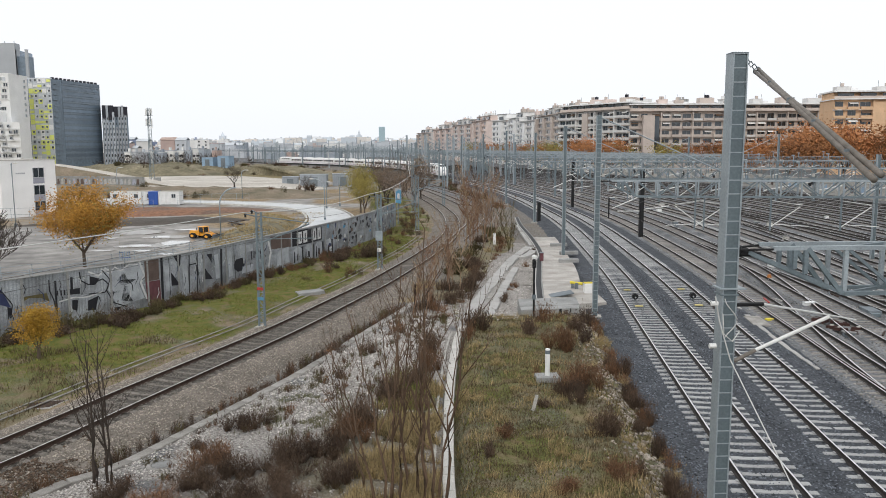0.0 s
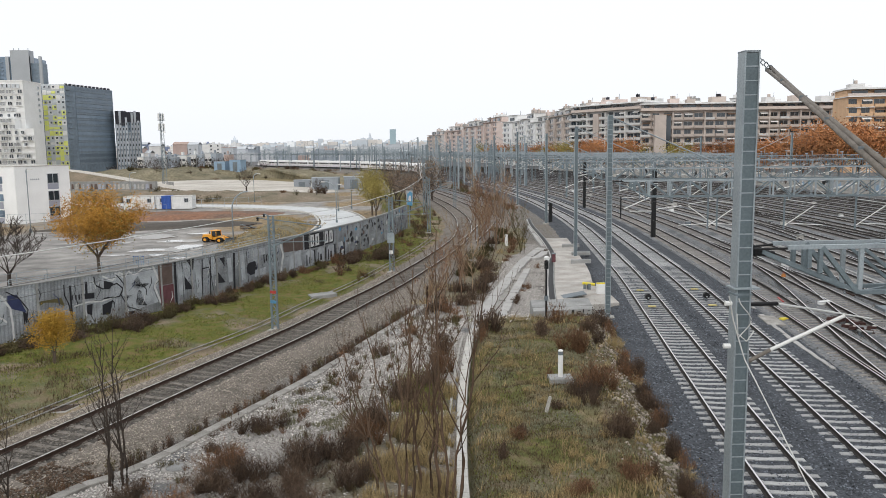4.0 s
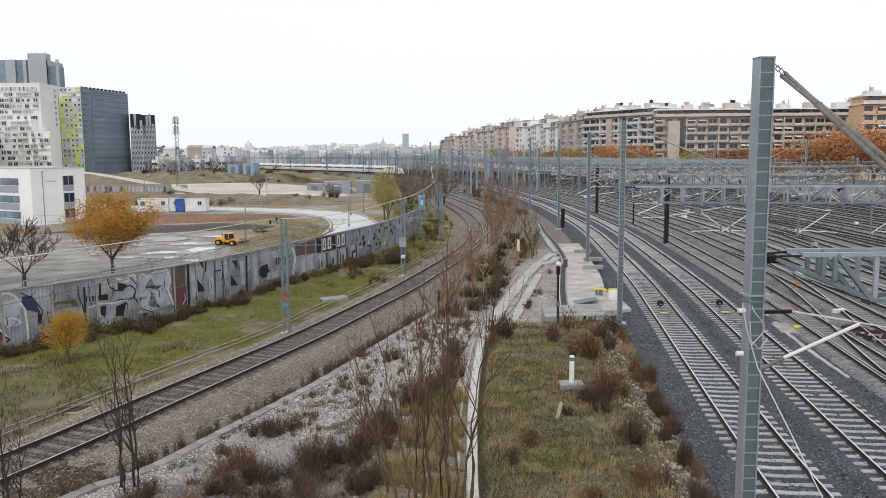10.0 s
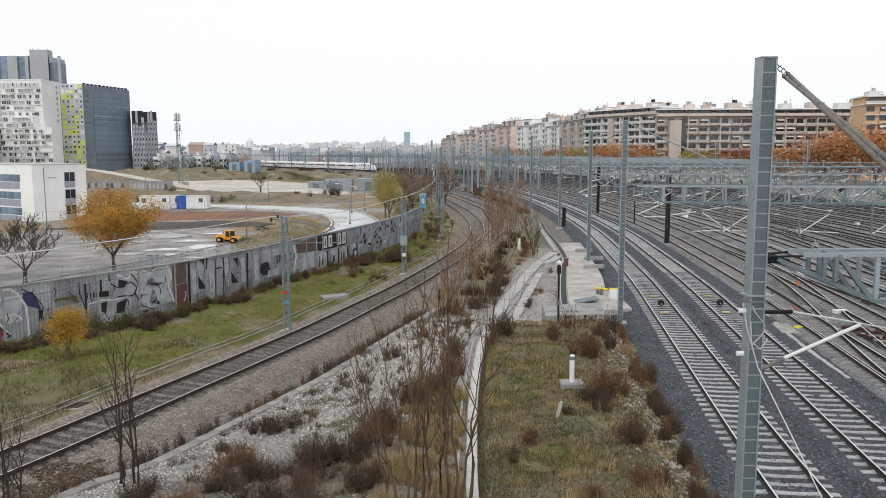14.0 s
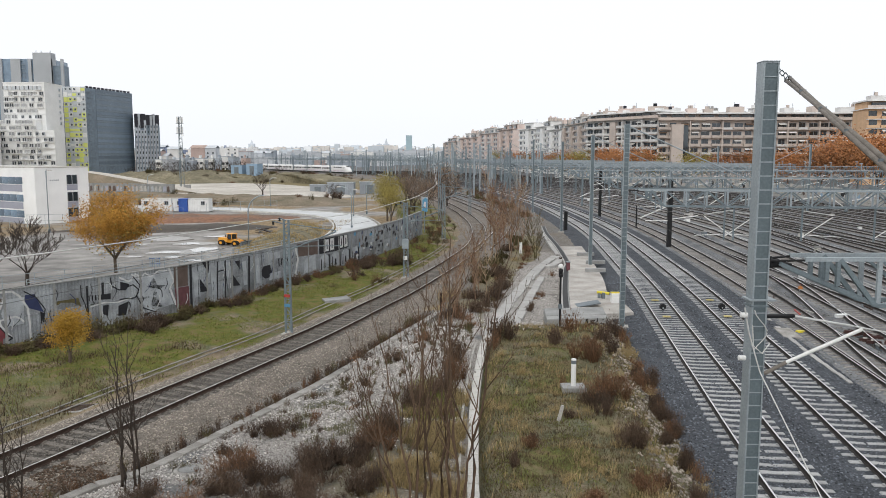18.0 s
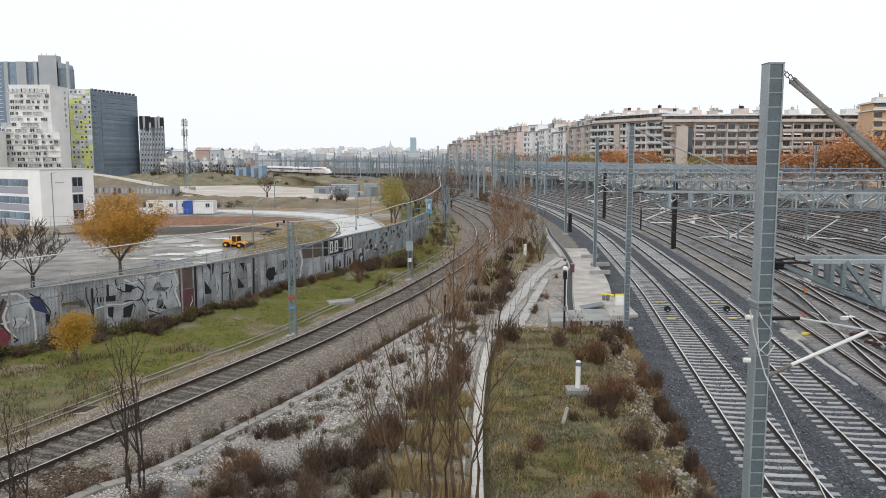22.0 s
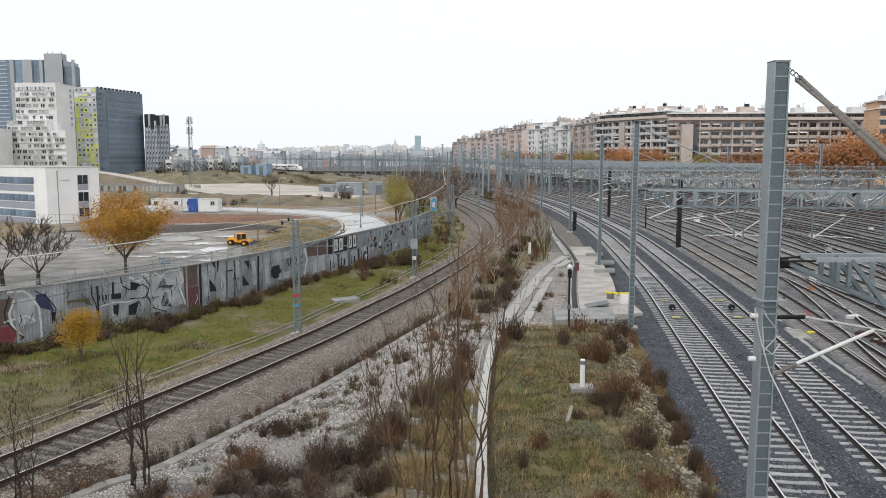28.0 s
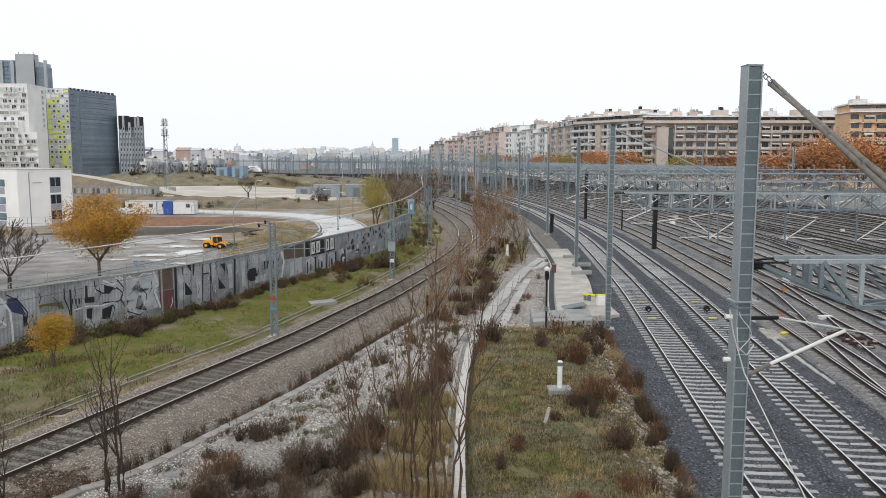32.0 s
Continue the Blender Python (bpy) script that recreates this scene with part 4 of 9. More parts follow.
def slab(name, label, cat, pts, z0, z1, material):
    """A flat slab on a four-sided or longer outline."""
    k = len(pts)
    e = 0.03
    cx, cy = sum(p[0] for p in pts) / k, sum(p[1] for p in pts) / k
    inn = [(x + (cx - x) * e / max(0.3, math.hypot(cx - x, cy - y)), y + (cy - y) * e / max(0.3, math.hypot(cx - x, cy - y))) for x, y in pts]
    vs = [(x, y, z0) for x, y in pts] + [(x, y, z1 - e) for x, y in pts] + [(x, y, z1) for x, y in inn]
    fs = [(i, (i + 1) % k, k + (i + 1) % k, k + i) for i in range(k)] + [(k + i, k + (i + 1) % k, 2 * k + (i + 1) % k, 2 * k + i) for i in range(k)] + [tuple(range(2 * k, 3 * k))]
    return tagged(Geo().add(vs, fs).put(name, material), label, cat)


mat("strip_concrete", (0.50, 0.475, 0.44), 0.92, 0, 0.35, 0.8, 16, 0.4, col2=(0.33, 0.30, 0.27), rand=0.12)
strip = thing("paved_strip", "pale sandy concrete strip beside the main tracks", "pavement", kind="structure")
for k in range(10):
    y0, y1 = 47.6 + k * 3.4, 47.6 + (k + 1) * 3.4 - 0.04
    l0, l1 = on(DITCH, y0) + 0.25, on(DITCH, y1) + 0.25
    r0, r1 = main_x(y0) - 2.75 - 0.12 * max(0, 4 - k), main_x(y1) - 2.75 - 0.12 * max(0, 3 - k)
    vs = [(l0, y0), (r0, y0), (r1, y1), (l1, y1)]
    Geo().add([(x, y, -0.5) for x, y in vs] + [(x, y, 0.05) for x, y in vs], [(0, 1, 5, 4), (1, 2, 6, 5), (2, 3, 7, 6), (3, 0, 4, 7), (4, 5, 6, 7)]).put("slab", "strip_concrete", strip)
slab("concrete_block", "large low concrete block with tag marks, in dry grass", "concrete block", [(6.25, 42.1), (9.75, 42.5), (10.1, 45.6), (6.5, 45.2)], -0.5, 0.62, "concrete_grey")
for k, (u, z, w, h) in enumerate(((2.2, 0.20, 0.16, 0.30), (2.45, 0.34, 0.30, 0.07), (2.5, 0.16, 0.07, 0.24), (2.75, 0.14, 0.24, 0.07), (2.85, 0.30, 0.07, 0.22), (3.05, 0.18, 0.20, 0.06), (3.1, 0.38, 0.18, 0.06))):
    tagged(Geo().poly([(u, z), (u + w, z + 0.02), (u + w, z + h), (u + 0.02, z + h - 0.02)], 0.008, Matrix.Translation((6.25, 42.1, 0.10)) @ Matrix.Rotation(math.atan2(0.4, 3.5), 4, "Z") @ Matrix.Translation((0, -0.006, 0))).put("tag_mark", "black_paint"), "faded black spray bar on the concrete block", "graffiti", "tag marks")
slab("concrete_slab", "pale concrete pad under the lineside cabinet", "slab", [(10.3, 46.3), (12.3, 46.8), (12.5, 52.6), (10.9, 52.6)], -0.5, 0.06, "strip_concrete")
slab("concrete_slab", "thin pale slab lying on the concrete block", "slab", [(6.3, 43.0), (9.8, 43.3), (10.0, 45.4), (6.5, 45.0)], 0.62, 0.66, "concrete_grey")
slab("concrete_slab", "grey slab in the grass beside the single track", "slab", [(-7.3, 51.2), (-5.7, 52.3), (-6.1, 53.2), (-7.7, 52.2)], -0.5, -0.06, "concrete_grey")
brown_pit = slab("cable_pit", "rust-brown covered cable pit in the verge", "pit cover", [(-15.0, 29.2), (-13.9, 29.5), (-13.6, 30.3), (-14.7, 30.1)], -0.6, ground_z(-14.3, 29.8) + 0.035, "rail_rust")
pit_frame = slab("pit_frame", "pale concrete frame round the brown pit cover", "concrete frame", [(-15.1, 29.1), (-13.85, 29.4), (-13.5, 30.4), (-14.8, 30.2)], -0.65, ground_z(-14.3, 29.8) + 0.02, "weathered_kerb")
pit_frame.parent = brown_pit
for x, y in ((13.4, 63.5), (14.4, 68.3), (14.6, 74.0)):
    slab("cable_pit", "grey concrete pit cover on the paved strip", "pit cover", [(x - 0.9, y - 0.35), (x + 0.8, y - 0.25), (x + 0.9, y + 0.4), (x - 0.8, y + 0.3)], 0.05, 0.32, "concrete_grey")
mh = thing("manhole_cover", "round grey manhole cover set in the gravel", "manhole", Matrix.Translation((-7.6, 23.0, ground_z(-7.6, 23.0) - 0.03)) @ Matrix.Diagonal((0.85, 0.85, 1, 1)))
Geo().lathe((0, 0, 0), [(0, 0.09), (0.34, 0.09), (0.36, 0.06), (0.36, 0.0)], 20).put("cover", "concrete_grey", mh)
Geo().lathe((0, 0, 0), [(0.38, 0.0), (0.38, 0.085), (0.52, 0.08), (0.55, -0.05)], 20).put("rim", "weathered_kerb", mh)

# pipes along the local track
for off, r in ((-3.1, 0.035), (-3.6, 0.03)):
    pts = [(p.x, p.y, -0.18 + 0.03 * math.sin(i * 0.7)) for i, p in enumerate(shifted([p for p in LOCAL_LINE if 16 < p.y < 88][::3], off))]
    pts = [(x, y, max(z, ground_z(x, y) + 0.02)) for x, y, z in pts]
    tagged(Geo().chain(pts, r, 6).put("cable_conduit", "weathered_kerb", smooth=True), "pale conduit lying along the single track", "conduit")


def marker_post(x, y, h, w, material, label, base=True, tilt=0):
    z = ground_z(x, y)
    top = thing("marker_post", label, "post", Matrix.Translation((x, y, z)) @ Matrix.Rotation(radians(tilt), 4, "Y"))
    if base:
        Geo().lathe((0, 0, 0), [(w / 2, 0.0), (w / 2, h - 0.02), (w / 2 - 0.02, h), (0.0, h)], 14).put("shaft", material, top, smooth=False)
        Geo().lathe((0, 0, 0), [(w / 2 + 0.004, h - 0.20), (w / 2 + 0.006, h - 0.19), (w / 2 + 0.006, h - 0.07), (w / 2 + 0.004, h - 0.06)], 14).put("band", "galvanised_dark", top, "dull grey-green band")
        Geo().box((0, 0, 0.05), (0.95, 0.8, 0.26), taper=0.97).put("plinth", "concrete_grey", top)
    else:
        g = Geo().box((0, 0, h / 2), (w, w, h), taper=0.92)
        g.box((0, 0, h + 0.02), (w * 0.8, w * 0.8, 0.05))
        g.put("shaft", material, top)
    return top


marker_post(5.55, 30.0, 1.28, 0.20, "white_paint", "white-painted round post on a flat grey concrete plinth")
marker_post(4.35, 26.2, 0.55, 0.11, "concrete", "small leaning concrete marker stump", False, 14)
marker_post(8.9, 79.0, 1.1, 0.28, "white_paint", "white post in the brush far up the path", False)
marker_post(0.4, 46.3, 1.7, 0.14, "rail_rust", "rusty dark steel post in the brush", False)


def lineside_signal(x, y, h, label, z=None):
    z = ground_z(x, y) if z is None else z
    top = thing("signal_post", label, "signal", Matrix.Translation((x, y, z)))
    Geo().tube((0, 0, -0.2), (0, 0, h), 0.058, 8).put("pole", "black_paint", top)
    Geo().box((0, 0, h * 0.36), (0.2, 0.2, 0.25)).put("junction_box", "galvanised_dark", top)
    Geo().box((0, -0.02, h - 0.28), (0.20, 0.2, 0.42)).put("head", "black_paint", top)
    Geo().lathe((0, 0, h), [(0.0, 0.22), (0.11, 0.19), (0.15, 0.1), (0.13, 0.0), (0, 0)], 10).put("lamp_cap", "insulator_white", top, "white rounded cap")
    for k in range(2):
        Geo().tube((0, -0.13, h - 0.16 - 0.24 * k), (0, -0.24, h - 0.16 - 0.24 * k), 0.08, 8).put("hood", "black_paint", top)
    return top


lineside_signal(6.85, 41.4, 3.3, "slim black signal post with a white cap")
rb = thing("trough_box", "dark red steel box standing over the cable trough", "box", Matrix.Translation((11.3, 64.6, -0.1)))
Geo().box((0, 0, 0.4), (0.26, 0.45, 0.8)).put("body", "spray_darkred", rb)
Geo().box((0, 0, 0.83), (0.32, 0.5, 0.06)).put("lid", "galvanised_dark", rb)


def ground_signal(x, y):
    top = thing("ground_signal", "black round track signal between the rails", "signal", Matrix.Translation((x, y, -0.15)))
    Geo().tube((0, 0, 0), (0, 0, 0.3), 0.05, 6).put("stem", "galvanised_dark", top)
    Geo().tube((0, -0.12, 0.34), (0, 0.12, 0.34), 0.19, 12).put("head", "black_paint", top)
    Geo().tube((0, -0.14, 0.28), (0, -0.12, 0.28), 0.05, 8).put("lens", "grey_paint", top)


def balise(x, y, a):
    top = thing("track_balise", "faded pale yellow track beacon fixed to a sleeper", "beacon", Matrix.Translation((x, y, -0.09)) @ Matrix.Rotation(a, 4, "Z"))
    Geo().box((0, 0, 0.03), (0.50, 0.26, 0.06), taper=0.9).put("body", "beacon_yellow", top)
    Geo().box((0, 0, 0.0), (0.75, 0.12, 0.03)).put("bracket", "galvanised_dark", top)


for off in (0.0, TRACK_TWO):
    for yy in (46.2, 51.5):
        p, t = tangent_at(shifted(MAIN_LINE, off), yy)
        balise(p.x, p.y, math.atan2(-t.x, t.y))
    p, t = tangent_at(shifted(MAIN_LINE, off), 47.8)
    ground_signal(p.x, p.y)

# yellow machine rails and a small cabinet beside the block
cab = thing("lineside_cabinet", "small white lineside cabinet with drawers and a yellow top", "cabinet", Matrix.Translation((11.85, 49.9, 0.06)) @ Matrix.Diagonal((0.85, 0.85, 0.70, 1)))
Geo().box((0, 0, 0.45), (0.62, 0.5, 0.9)).put("body", "white_paint", cab)
Geo().box((0, -0.262, 0.40), (0.5, 0.02, 0.28)).put("drawer", "white_paint", cab)
Geo().box((0, -0.262, 0.76), (0.5, 0.02, 0.24)).put("drawer", "white_paint", cab)
Geo().box((0, 0, 0.95), (0.66, 0.3, 0.10)).put("lid", "yellow_paint", cab, "bright yellow lid")
drum = thing("cable_drum", "yellow machine beam resting on the concrete strip", "track tool", Matrix.Translation((11.25, 51.6, 0.06)) @ Matrix.Diagonal((0.8, 0.8, 0.8, 1)))
Geo().tube((-0.3, 0.0, 0.5), (0.7, -0.3, 0.42), 0.12, 8).put("beam", "yellow_paint", drum)
Geo().box((-0.1, 0, 0.2), (0.2, 0.3, 0.42)).put("stand", "galvanised_dark", drum)
Geo().box((0.2, -0.2, 0.25), (0.25, 0.4, 0.5)).put("stand", "galvanised_dark", drum)
board = thing("steel_plate", "dark tilted steel plate lying on the strip", "plate", Matrix.Translation((9.9, 49.0, 0.05)) @ Matrix.Rotation(radians(-10), 4, "Y"))
Geo().box((0, 0, 0.12), (1.5, 1.1, 0.05)).put("sheet", "galvanised_dark", board)

graffiti_wall()
sg = thing("sprayed_board", "tall blue and white sprayed board at the end of the wall", "board", Matrix.Translation((-1.2, 97.5, -0.4)) @ Matrix.Rotation(radians(20), 4, "Z") @ Matrix.Diagonal((0.7, 1, 0.97, 1)))
Geo().box((0, 0, 4.1), (1.15, 0.12, 1.8)).put("panel", "grey_paint", sg)
Geo().box((0, 0.1, 1.7), (0.12, 0.12, 3.6)).put("post", "galvanised", sg)
Geo().poly([(-0.5, 3.2), (0.45, 3.0), (0.5, 4.7), (0.1, 4.9), (-0.45, 4.6)], 0.01, Matrix.Translation((0, -0.075, 0))).put("graffiti_patch", "spray_blue", sg)
Geo().poly([(-0.3, 3.8), (0.2, 3.6), (0.25, 4.3), (-0.15, 4.4)], 0.01, Matrix.Translation((0, -0.082, 0))).put("graffiti_patch", "spray_white", sg)


# ---- lattice posts and overhead line of the local track ----
def lattice_post(x, y, h, arm, detail=True):
    p, t = tangent_at(LOCAL_LINE, y)
    at = frame_at(x, y, t, -0.35)
    top = thing("lattice_mast", "slender galvanised lattice mast with an overhead line arm", "mast", at, "masts of the single track")
    w = 0.17
    for sx in (-1, 1):
        Geo().beam((sx * w * 1.05, 0, 0), (sx * w * 0.85, 0, h), 0.07, 0.11).put("leg", "galvanised", top)
    z, k = 0.4, 0
    while z < h - 0.3:
        g = Geo()
        if k % 2:
            g.beam((-w, 0, z), (w, 0, z + 0.42), 0.045)
        else:
            g.beam((w, 0, z), (-w, 0, z + 0.42), 0.045)
        g.beam((-w, 0.02, z), (w, 0.02, z), 0.05)
        g.put("lacing_bar", "galvanised", top)
        z, k = z + 0.42, k + 1
    Geo().box((0, 0, 0.05), (0.7, 0.7, 0.3), taper=0.9).put("footing", "concrete", top)
    Geo().tube((0, 0, h - 0.2), (arm, 0, h - 0.5), 0.03).put("stay_tube", "galvanised", top)
    Geo().tube((0, 0, h - 1.7), (arm, 0, h - 0.55), 0.04).put("bracket_tube", "galvanised", top)
    Geo().tube((0.25, 0, h - 1.45), (arm + 0.3, 0, h - 1.3), 0.025).put("registration_tube", "galvanised", top)
    for zz, dx in ((h - 0.25, -0.5), (h - 0.05, -0.25)):
        Geo().tube((0, 0, zz), (dx * 1.6, 0, zz + 0.15), 0.035).put("feeder_bracket", "galvanised_dark", top)
        Geo().lathe((dx * 1.6, 0, zz - 0.05), [(0.0, 0.0), (0.07, 0.03), (0.05, 0.1), (0.09, 0.16), (0, 0.24)], 8).put("insulator", "black_paint", top)
    if detail:
        Geo().box((0, -0.09, 2.3), (0.36, 0.02, 0.16)).put("band", "red_paint", top, "faded red band")
        Geo().box((0, -0.09, 1.75), (0.36, 0.02, 0.16)).put("band", "spray_blue", top, "pale blue sprayed band")
    return top


lattice_post(-8.1, 42.3, 6.5, 3.0)
m2 = lattice_post(-2.3, 62.2, 6.2, 3.0, False)
Geo().box((0, -0.12, 2.9), (0.55, 0.2, 0.75)).put("switch_box", "galvanised_light", m2, "grey switch box")
Geo().box((0, -0.12, 1.75), (0.28, 0.1, 0.28)).put("plate", "insulator_white", m2, "small white plate")
lattice_post(1.1, 91.0, 6.6, 3.0, False)
lattice_post(0.8, 118.0, 8.6, 3.5, False)
lattice_post(11.5, 108.0, 8.6, -2.0, False)
lattice_post(-1.5, 150.0, 9.0, 3.5, False)
lattice_post(5.9, 128.0, 9.5, -2.0, False)


def wire(name, label, pts, r=0.008, material="wire_dark", sag=0.0, n=1):
    out = []
    for a, b in zip(pts[:-1], pts[1:]):
        a, b = Vector(a), Vector(b)
        k = 8 if sag else 1
        for i in range(k):
            t = i / k
            p = a.lerp(b, t)
            p.z -= 4 * sag * t * (1 - t)
            out.append(p)
    out.append(Vector(pts[-1]))
    return tagged(Geo().chain(out, r, 4).put(name, material), label, "overhead wire")


def over(line, ys, off, z):
    out = []
    for y in ys:
        p, t = tangent_at(line, y)
        out.append((p.x + t.y * off, p.y - t.x * off, z))
    return out


wire("contact_wire", "contact wire over the single track", over(LOCAL_LINE, (10, 42.3, 62.2, 91, 118, 150, 200, 245), 0, 5.0))
wire("messenger_wire", "sagging messenger wire over the single track", over(LOCAL_LINE, (10, 42.3, 62.2, 91, 118, 150, 200, 245), 0, 5.75), sag=0.3)
wire("feeder_wire", "pale feeder cable strung along the lattice masts", [(-24, 8, 6.6), (-8.9, 42.3, 6.15), (-3.1, 62.2, 5.9), (0.3, 91, 6.3), (0, 118, 8)], 0.022, "wire_pale", sag=0.35)
ys = [14.9, 44.1, 67.8, 100.7, 133, 166, 200, 236, 272, 310]
for off in (0, TRACK_TWO, 7.85, 11.65, 15.45, 23.05, 30.65, 38.25):
    wire("contact_wire", "contact wire over a main line track", over(MAIN_LINE, ys, off, 5.2))
    wire("messenger_wire", "sagging messenger wire over a main line track", over(MAIN_LINE, ys, off, 6.5), sag=0.7)
wire("feeder_wire", "feeder cable along the tops of the masts", [(x, y, 11.0) for x, y in MASTS[1:8]], 0.012, sag=0.5)

# fittings of the nearest mast
fit = thing("mast_bracket", "steel collar, insulators and looped cable on the mast", "bracket", frame_at(6.305, 14.85, Vector((0.0, 1.0)), 0))
Geo().box((0.05, 0, 6.88), (0.52, 0.40, 0.03)).put("collar", "galvanised_light", fit)
Geo().box((0, 0, 6.76), (0.36, 0.36, 0.03)).put("collar", "galvanised", fit)
Geo().tube((0.2, -0.05, 7.6), (0.62, -0.05, 7.55), 0.10, 8, 0.04).put("insulator", "black_paint", fit)
loop = [Vector((-0.12 + 0.26 * math.sin(k * 0.35) ** 2, -0.22 - 0.03 * math.sin(k * 0.6), 6.7 - 0.1 * k)) for k in range(9)]
Geo().chain(loop, 0.011, 5).put("cable", "wire_pale", fit)
loop = [Vector((0.2, -0.24, 6.05)), Vector((0.05, -0.26, 5.85)), Vector((-0.12, -0.24, 6.0)), Vector((-0.15, -0.23, 6.4))]
Geo().chain(loop, 0.012, 5).put("cable", "wire_pale", fit)
for sz in (5.75, 6.6):
    Geo().tube((-0.25, -0.2, sz), (-0.38, -0.2, sz), 0.05, 8).put("insulator", "insulator_white", fit)
wire("stay_wire", "pale stay wire slanting down beside the mast", [(5.99, 14.62, 6.75), (6.08, 14.6, 6.27), (6.29, 14.5, 5.51), (6.77, 14.0, 4.35), (7.19, 13.5, 3.27), (8.6, 11.9, -0.3)], 0.014, "wire_pale")
brace = thing("diagonal_brace", "dirty twin-tube steel brace running from the mast top", "brace")
top_end, low_end = Vector((6.64, 14.72, 11.08)), Vector((4.72, 7.6, 9.35))
for e, r in ((Vector((-0.034, 0, -0.024)), 0.035), (Vector((0.034, 0, 0.024)), 0.035)):
    mid = top_end.lerp(low_end, 0.35) + e * 0.35
    Geo().chain([top_end + e, mid, low_end + e], r, 10).put("tube", "dirty_steel", brace, smooth=True)
    Geo().tube(top_end + e + Vector((0.03, 0.12, 0.045)), top_end + e, 0.02, 8, 0.042).put("end_cap", "galvanised_dark", brace)
for k in range(4):
    q = top_end.lerp(low_end, 0.2 + k * 0.22)
    Geo().box(q, (0.10, 0.05, 0.08)).put("spacer", "galvanised_dark", brace)
for k in range(3):
    q = Vector((6.47, 14.83, 11.26)).lerp(top_end + Vector((0.03, 0.1, 0.04)), k / 3)
    Geo().chain([q + Vector((0.03, 0, 0.05)), q + Vector((0.08, 0, -0.01)), q + Vector((0.03, 0, -0.06)), q + Vector((-0.02, 0, 0.0)), q + Vector((0.03, 0, 0.05))], 0.012, 5).put("shackle", "galvanised_dark", brace)
side = thing("cantilever_arm", "long white insulated cantilever tubes beside the mast", "overhead line arm")
Geo().tube((6.62, 15.6, 6.37), (7.55, 15.9, 6.315), 0.045, 8).put("insulator", "black_paint", side)
Geo().tube((7.55, 15.9, 6.315), (8.75, 15.8, 6.12), 0.024, 8).put("stay_tube", "insulator_white", side)
Geo().tube((8.75, 15.8, 6.12), (9.5, 15.7, 5.99), 0.017, 8).put("stay_tube", "insulator_white", side)
Geo().tube((6.46, 14.7, 5.42), (6.88, 14.7, 5.64), 0.04, 8).put("insulator", "dirty_steel", side)
Geo().tube((6.88, 14.7, 5.64), (8.34, 14.7, 6.30), 0.036, 8).put("bracket_tube", "insulator_white", side)


# ---- the waste lot beyond the wall ----
LOT = -1.5
mat("render_white", (0.88, 0.88, 0.87), 0.85, 0, 0.12, 0.3, 12, 0.05)
mat("panel_lavender", (0.36, 0.37, 0.43), 0.6, 0, 0.15, 0.4, 12, 0.05)
mat("corrugated_grey", (0.34, 0.37, 0.40), 0.55, 0.2, 0.2, 0.5, 12, 0.05)
mat("red_earth", (0.29, 0.135, 0.075), 0.95, 0, 0.55, 0.16, 2, 0.7, col2=(0.13, 0.10, 0.08))
mat("dark_earth", (0.11, 0.095, 0.08), 0.95, 0, 0.4, 0.3, 4, 0.7)
mat("pale_sand", (0.60, 0.565, 0.51), 0.9, 0, 0.35, 0.10, 2, 0.5, col2=(0.40, 0.36, 0.31))
mat("road_concrete", (0.56, 0.57, 0.57), 0.4, 0, 0.25, 0.3, 8, 0.1, spec=0.5)
# glossy water with a raised base colour: part of the sky's reflection is painted
mat("puddle", (0.46, 0.45, 0.43), 0.03, 0, 0.1, 1, 5, 0.0, spec=0.9)
mat("bank_scrub", (0.26, 0.205, 0.15), 0.95, 0, 0.5, 0.22, 3, 0.8, col2=(0.13, 0.115, 0.075))
mat("bank_grass", (0.125, 0.112, 0.07), 0.95, 0, 0.6, 0.15, 1.2, 0.8, col2=(0.255, 0.22, 0.145))


BANKS = []


def bank_z(x, y):
    """Height of the ground or of the heap on it."""
    z = ground_z(x, y)
    for b in BANKS:
        hit = b.ray_cast(Vector((x, y, 60)), Vector((0, 0, -1)))
        if hit[0]:
            z = max(z, hit[0].z)
    return z


def blob_sheet(name, label, cat, pts, h, material, z=LOT, step=3.0, seed=1, kind="structure", rough=0.35):
    """A low heap or sheet over an outline: raised in the middle, down to the ground at its rim."""
    k = len(pts)
    cx, cy = sum(p[0] for p in pts) / k, sum(p[1] for p in pts) / k
    rim = spline([Vector(p) for p in list(pts) + [pts[0]]], step)[:-1]
    n, rings = len(rim), 7
    vs = []
    for r in range(rings):
        t = r / (rings - 1)
        for p in rim:
            x, y = p.x + (cx - p.x) * t, p.y + (cy - p.y) * t
            zz = z - 0.25 + (h + 0.25) * smooth(0, 0.55, t) * (1 + rough * fbm(x, y, 6, seed)) if r else z - 0.25
            vs.append((x, y, zz))
    fs = [(r * n + i, r * n + (i + 1) % n, (r + 1) * n + (i + 1) % n, (r + 1) * n + i) for r in range(rings - 1) for i in range(n)]
    BANKS.append(BVHTree.FromPolygons([Vector(v) for v in vs], fs))
    return tagged(Geo().add(vs, fs).put(name, material, smooth=True), label, cat, kind=kind)


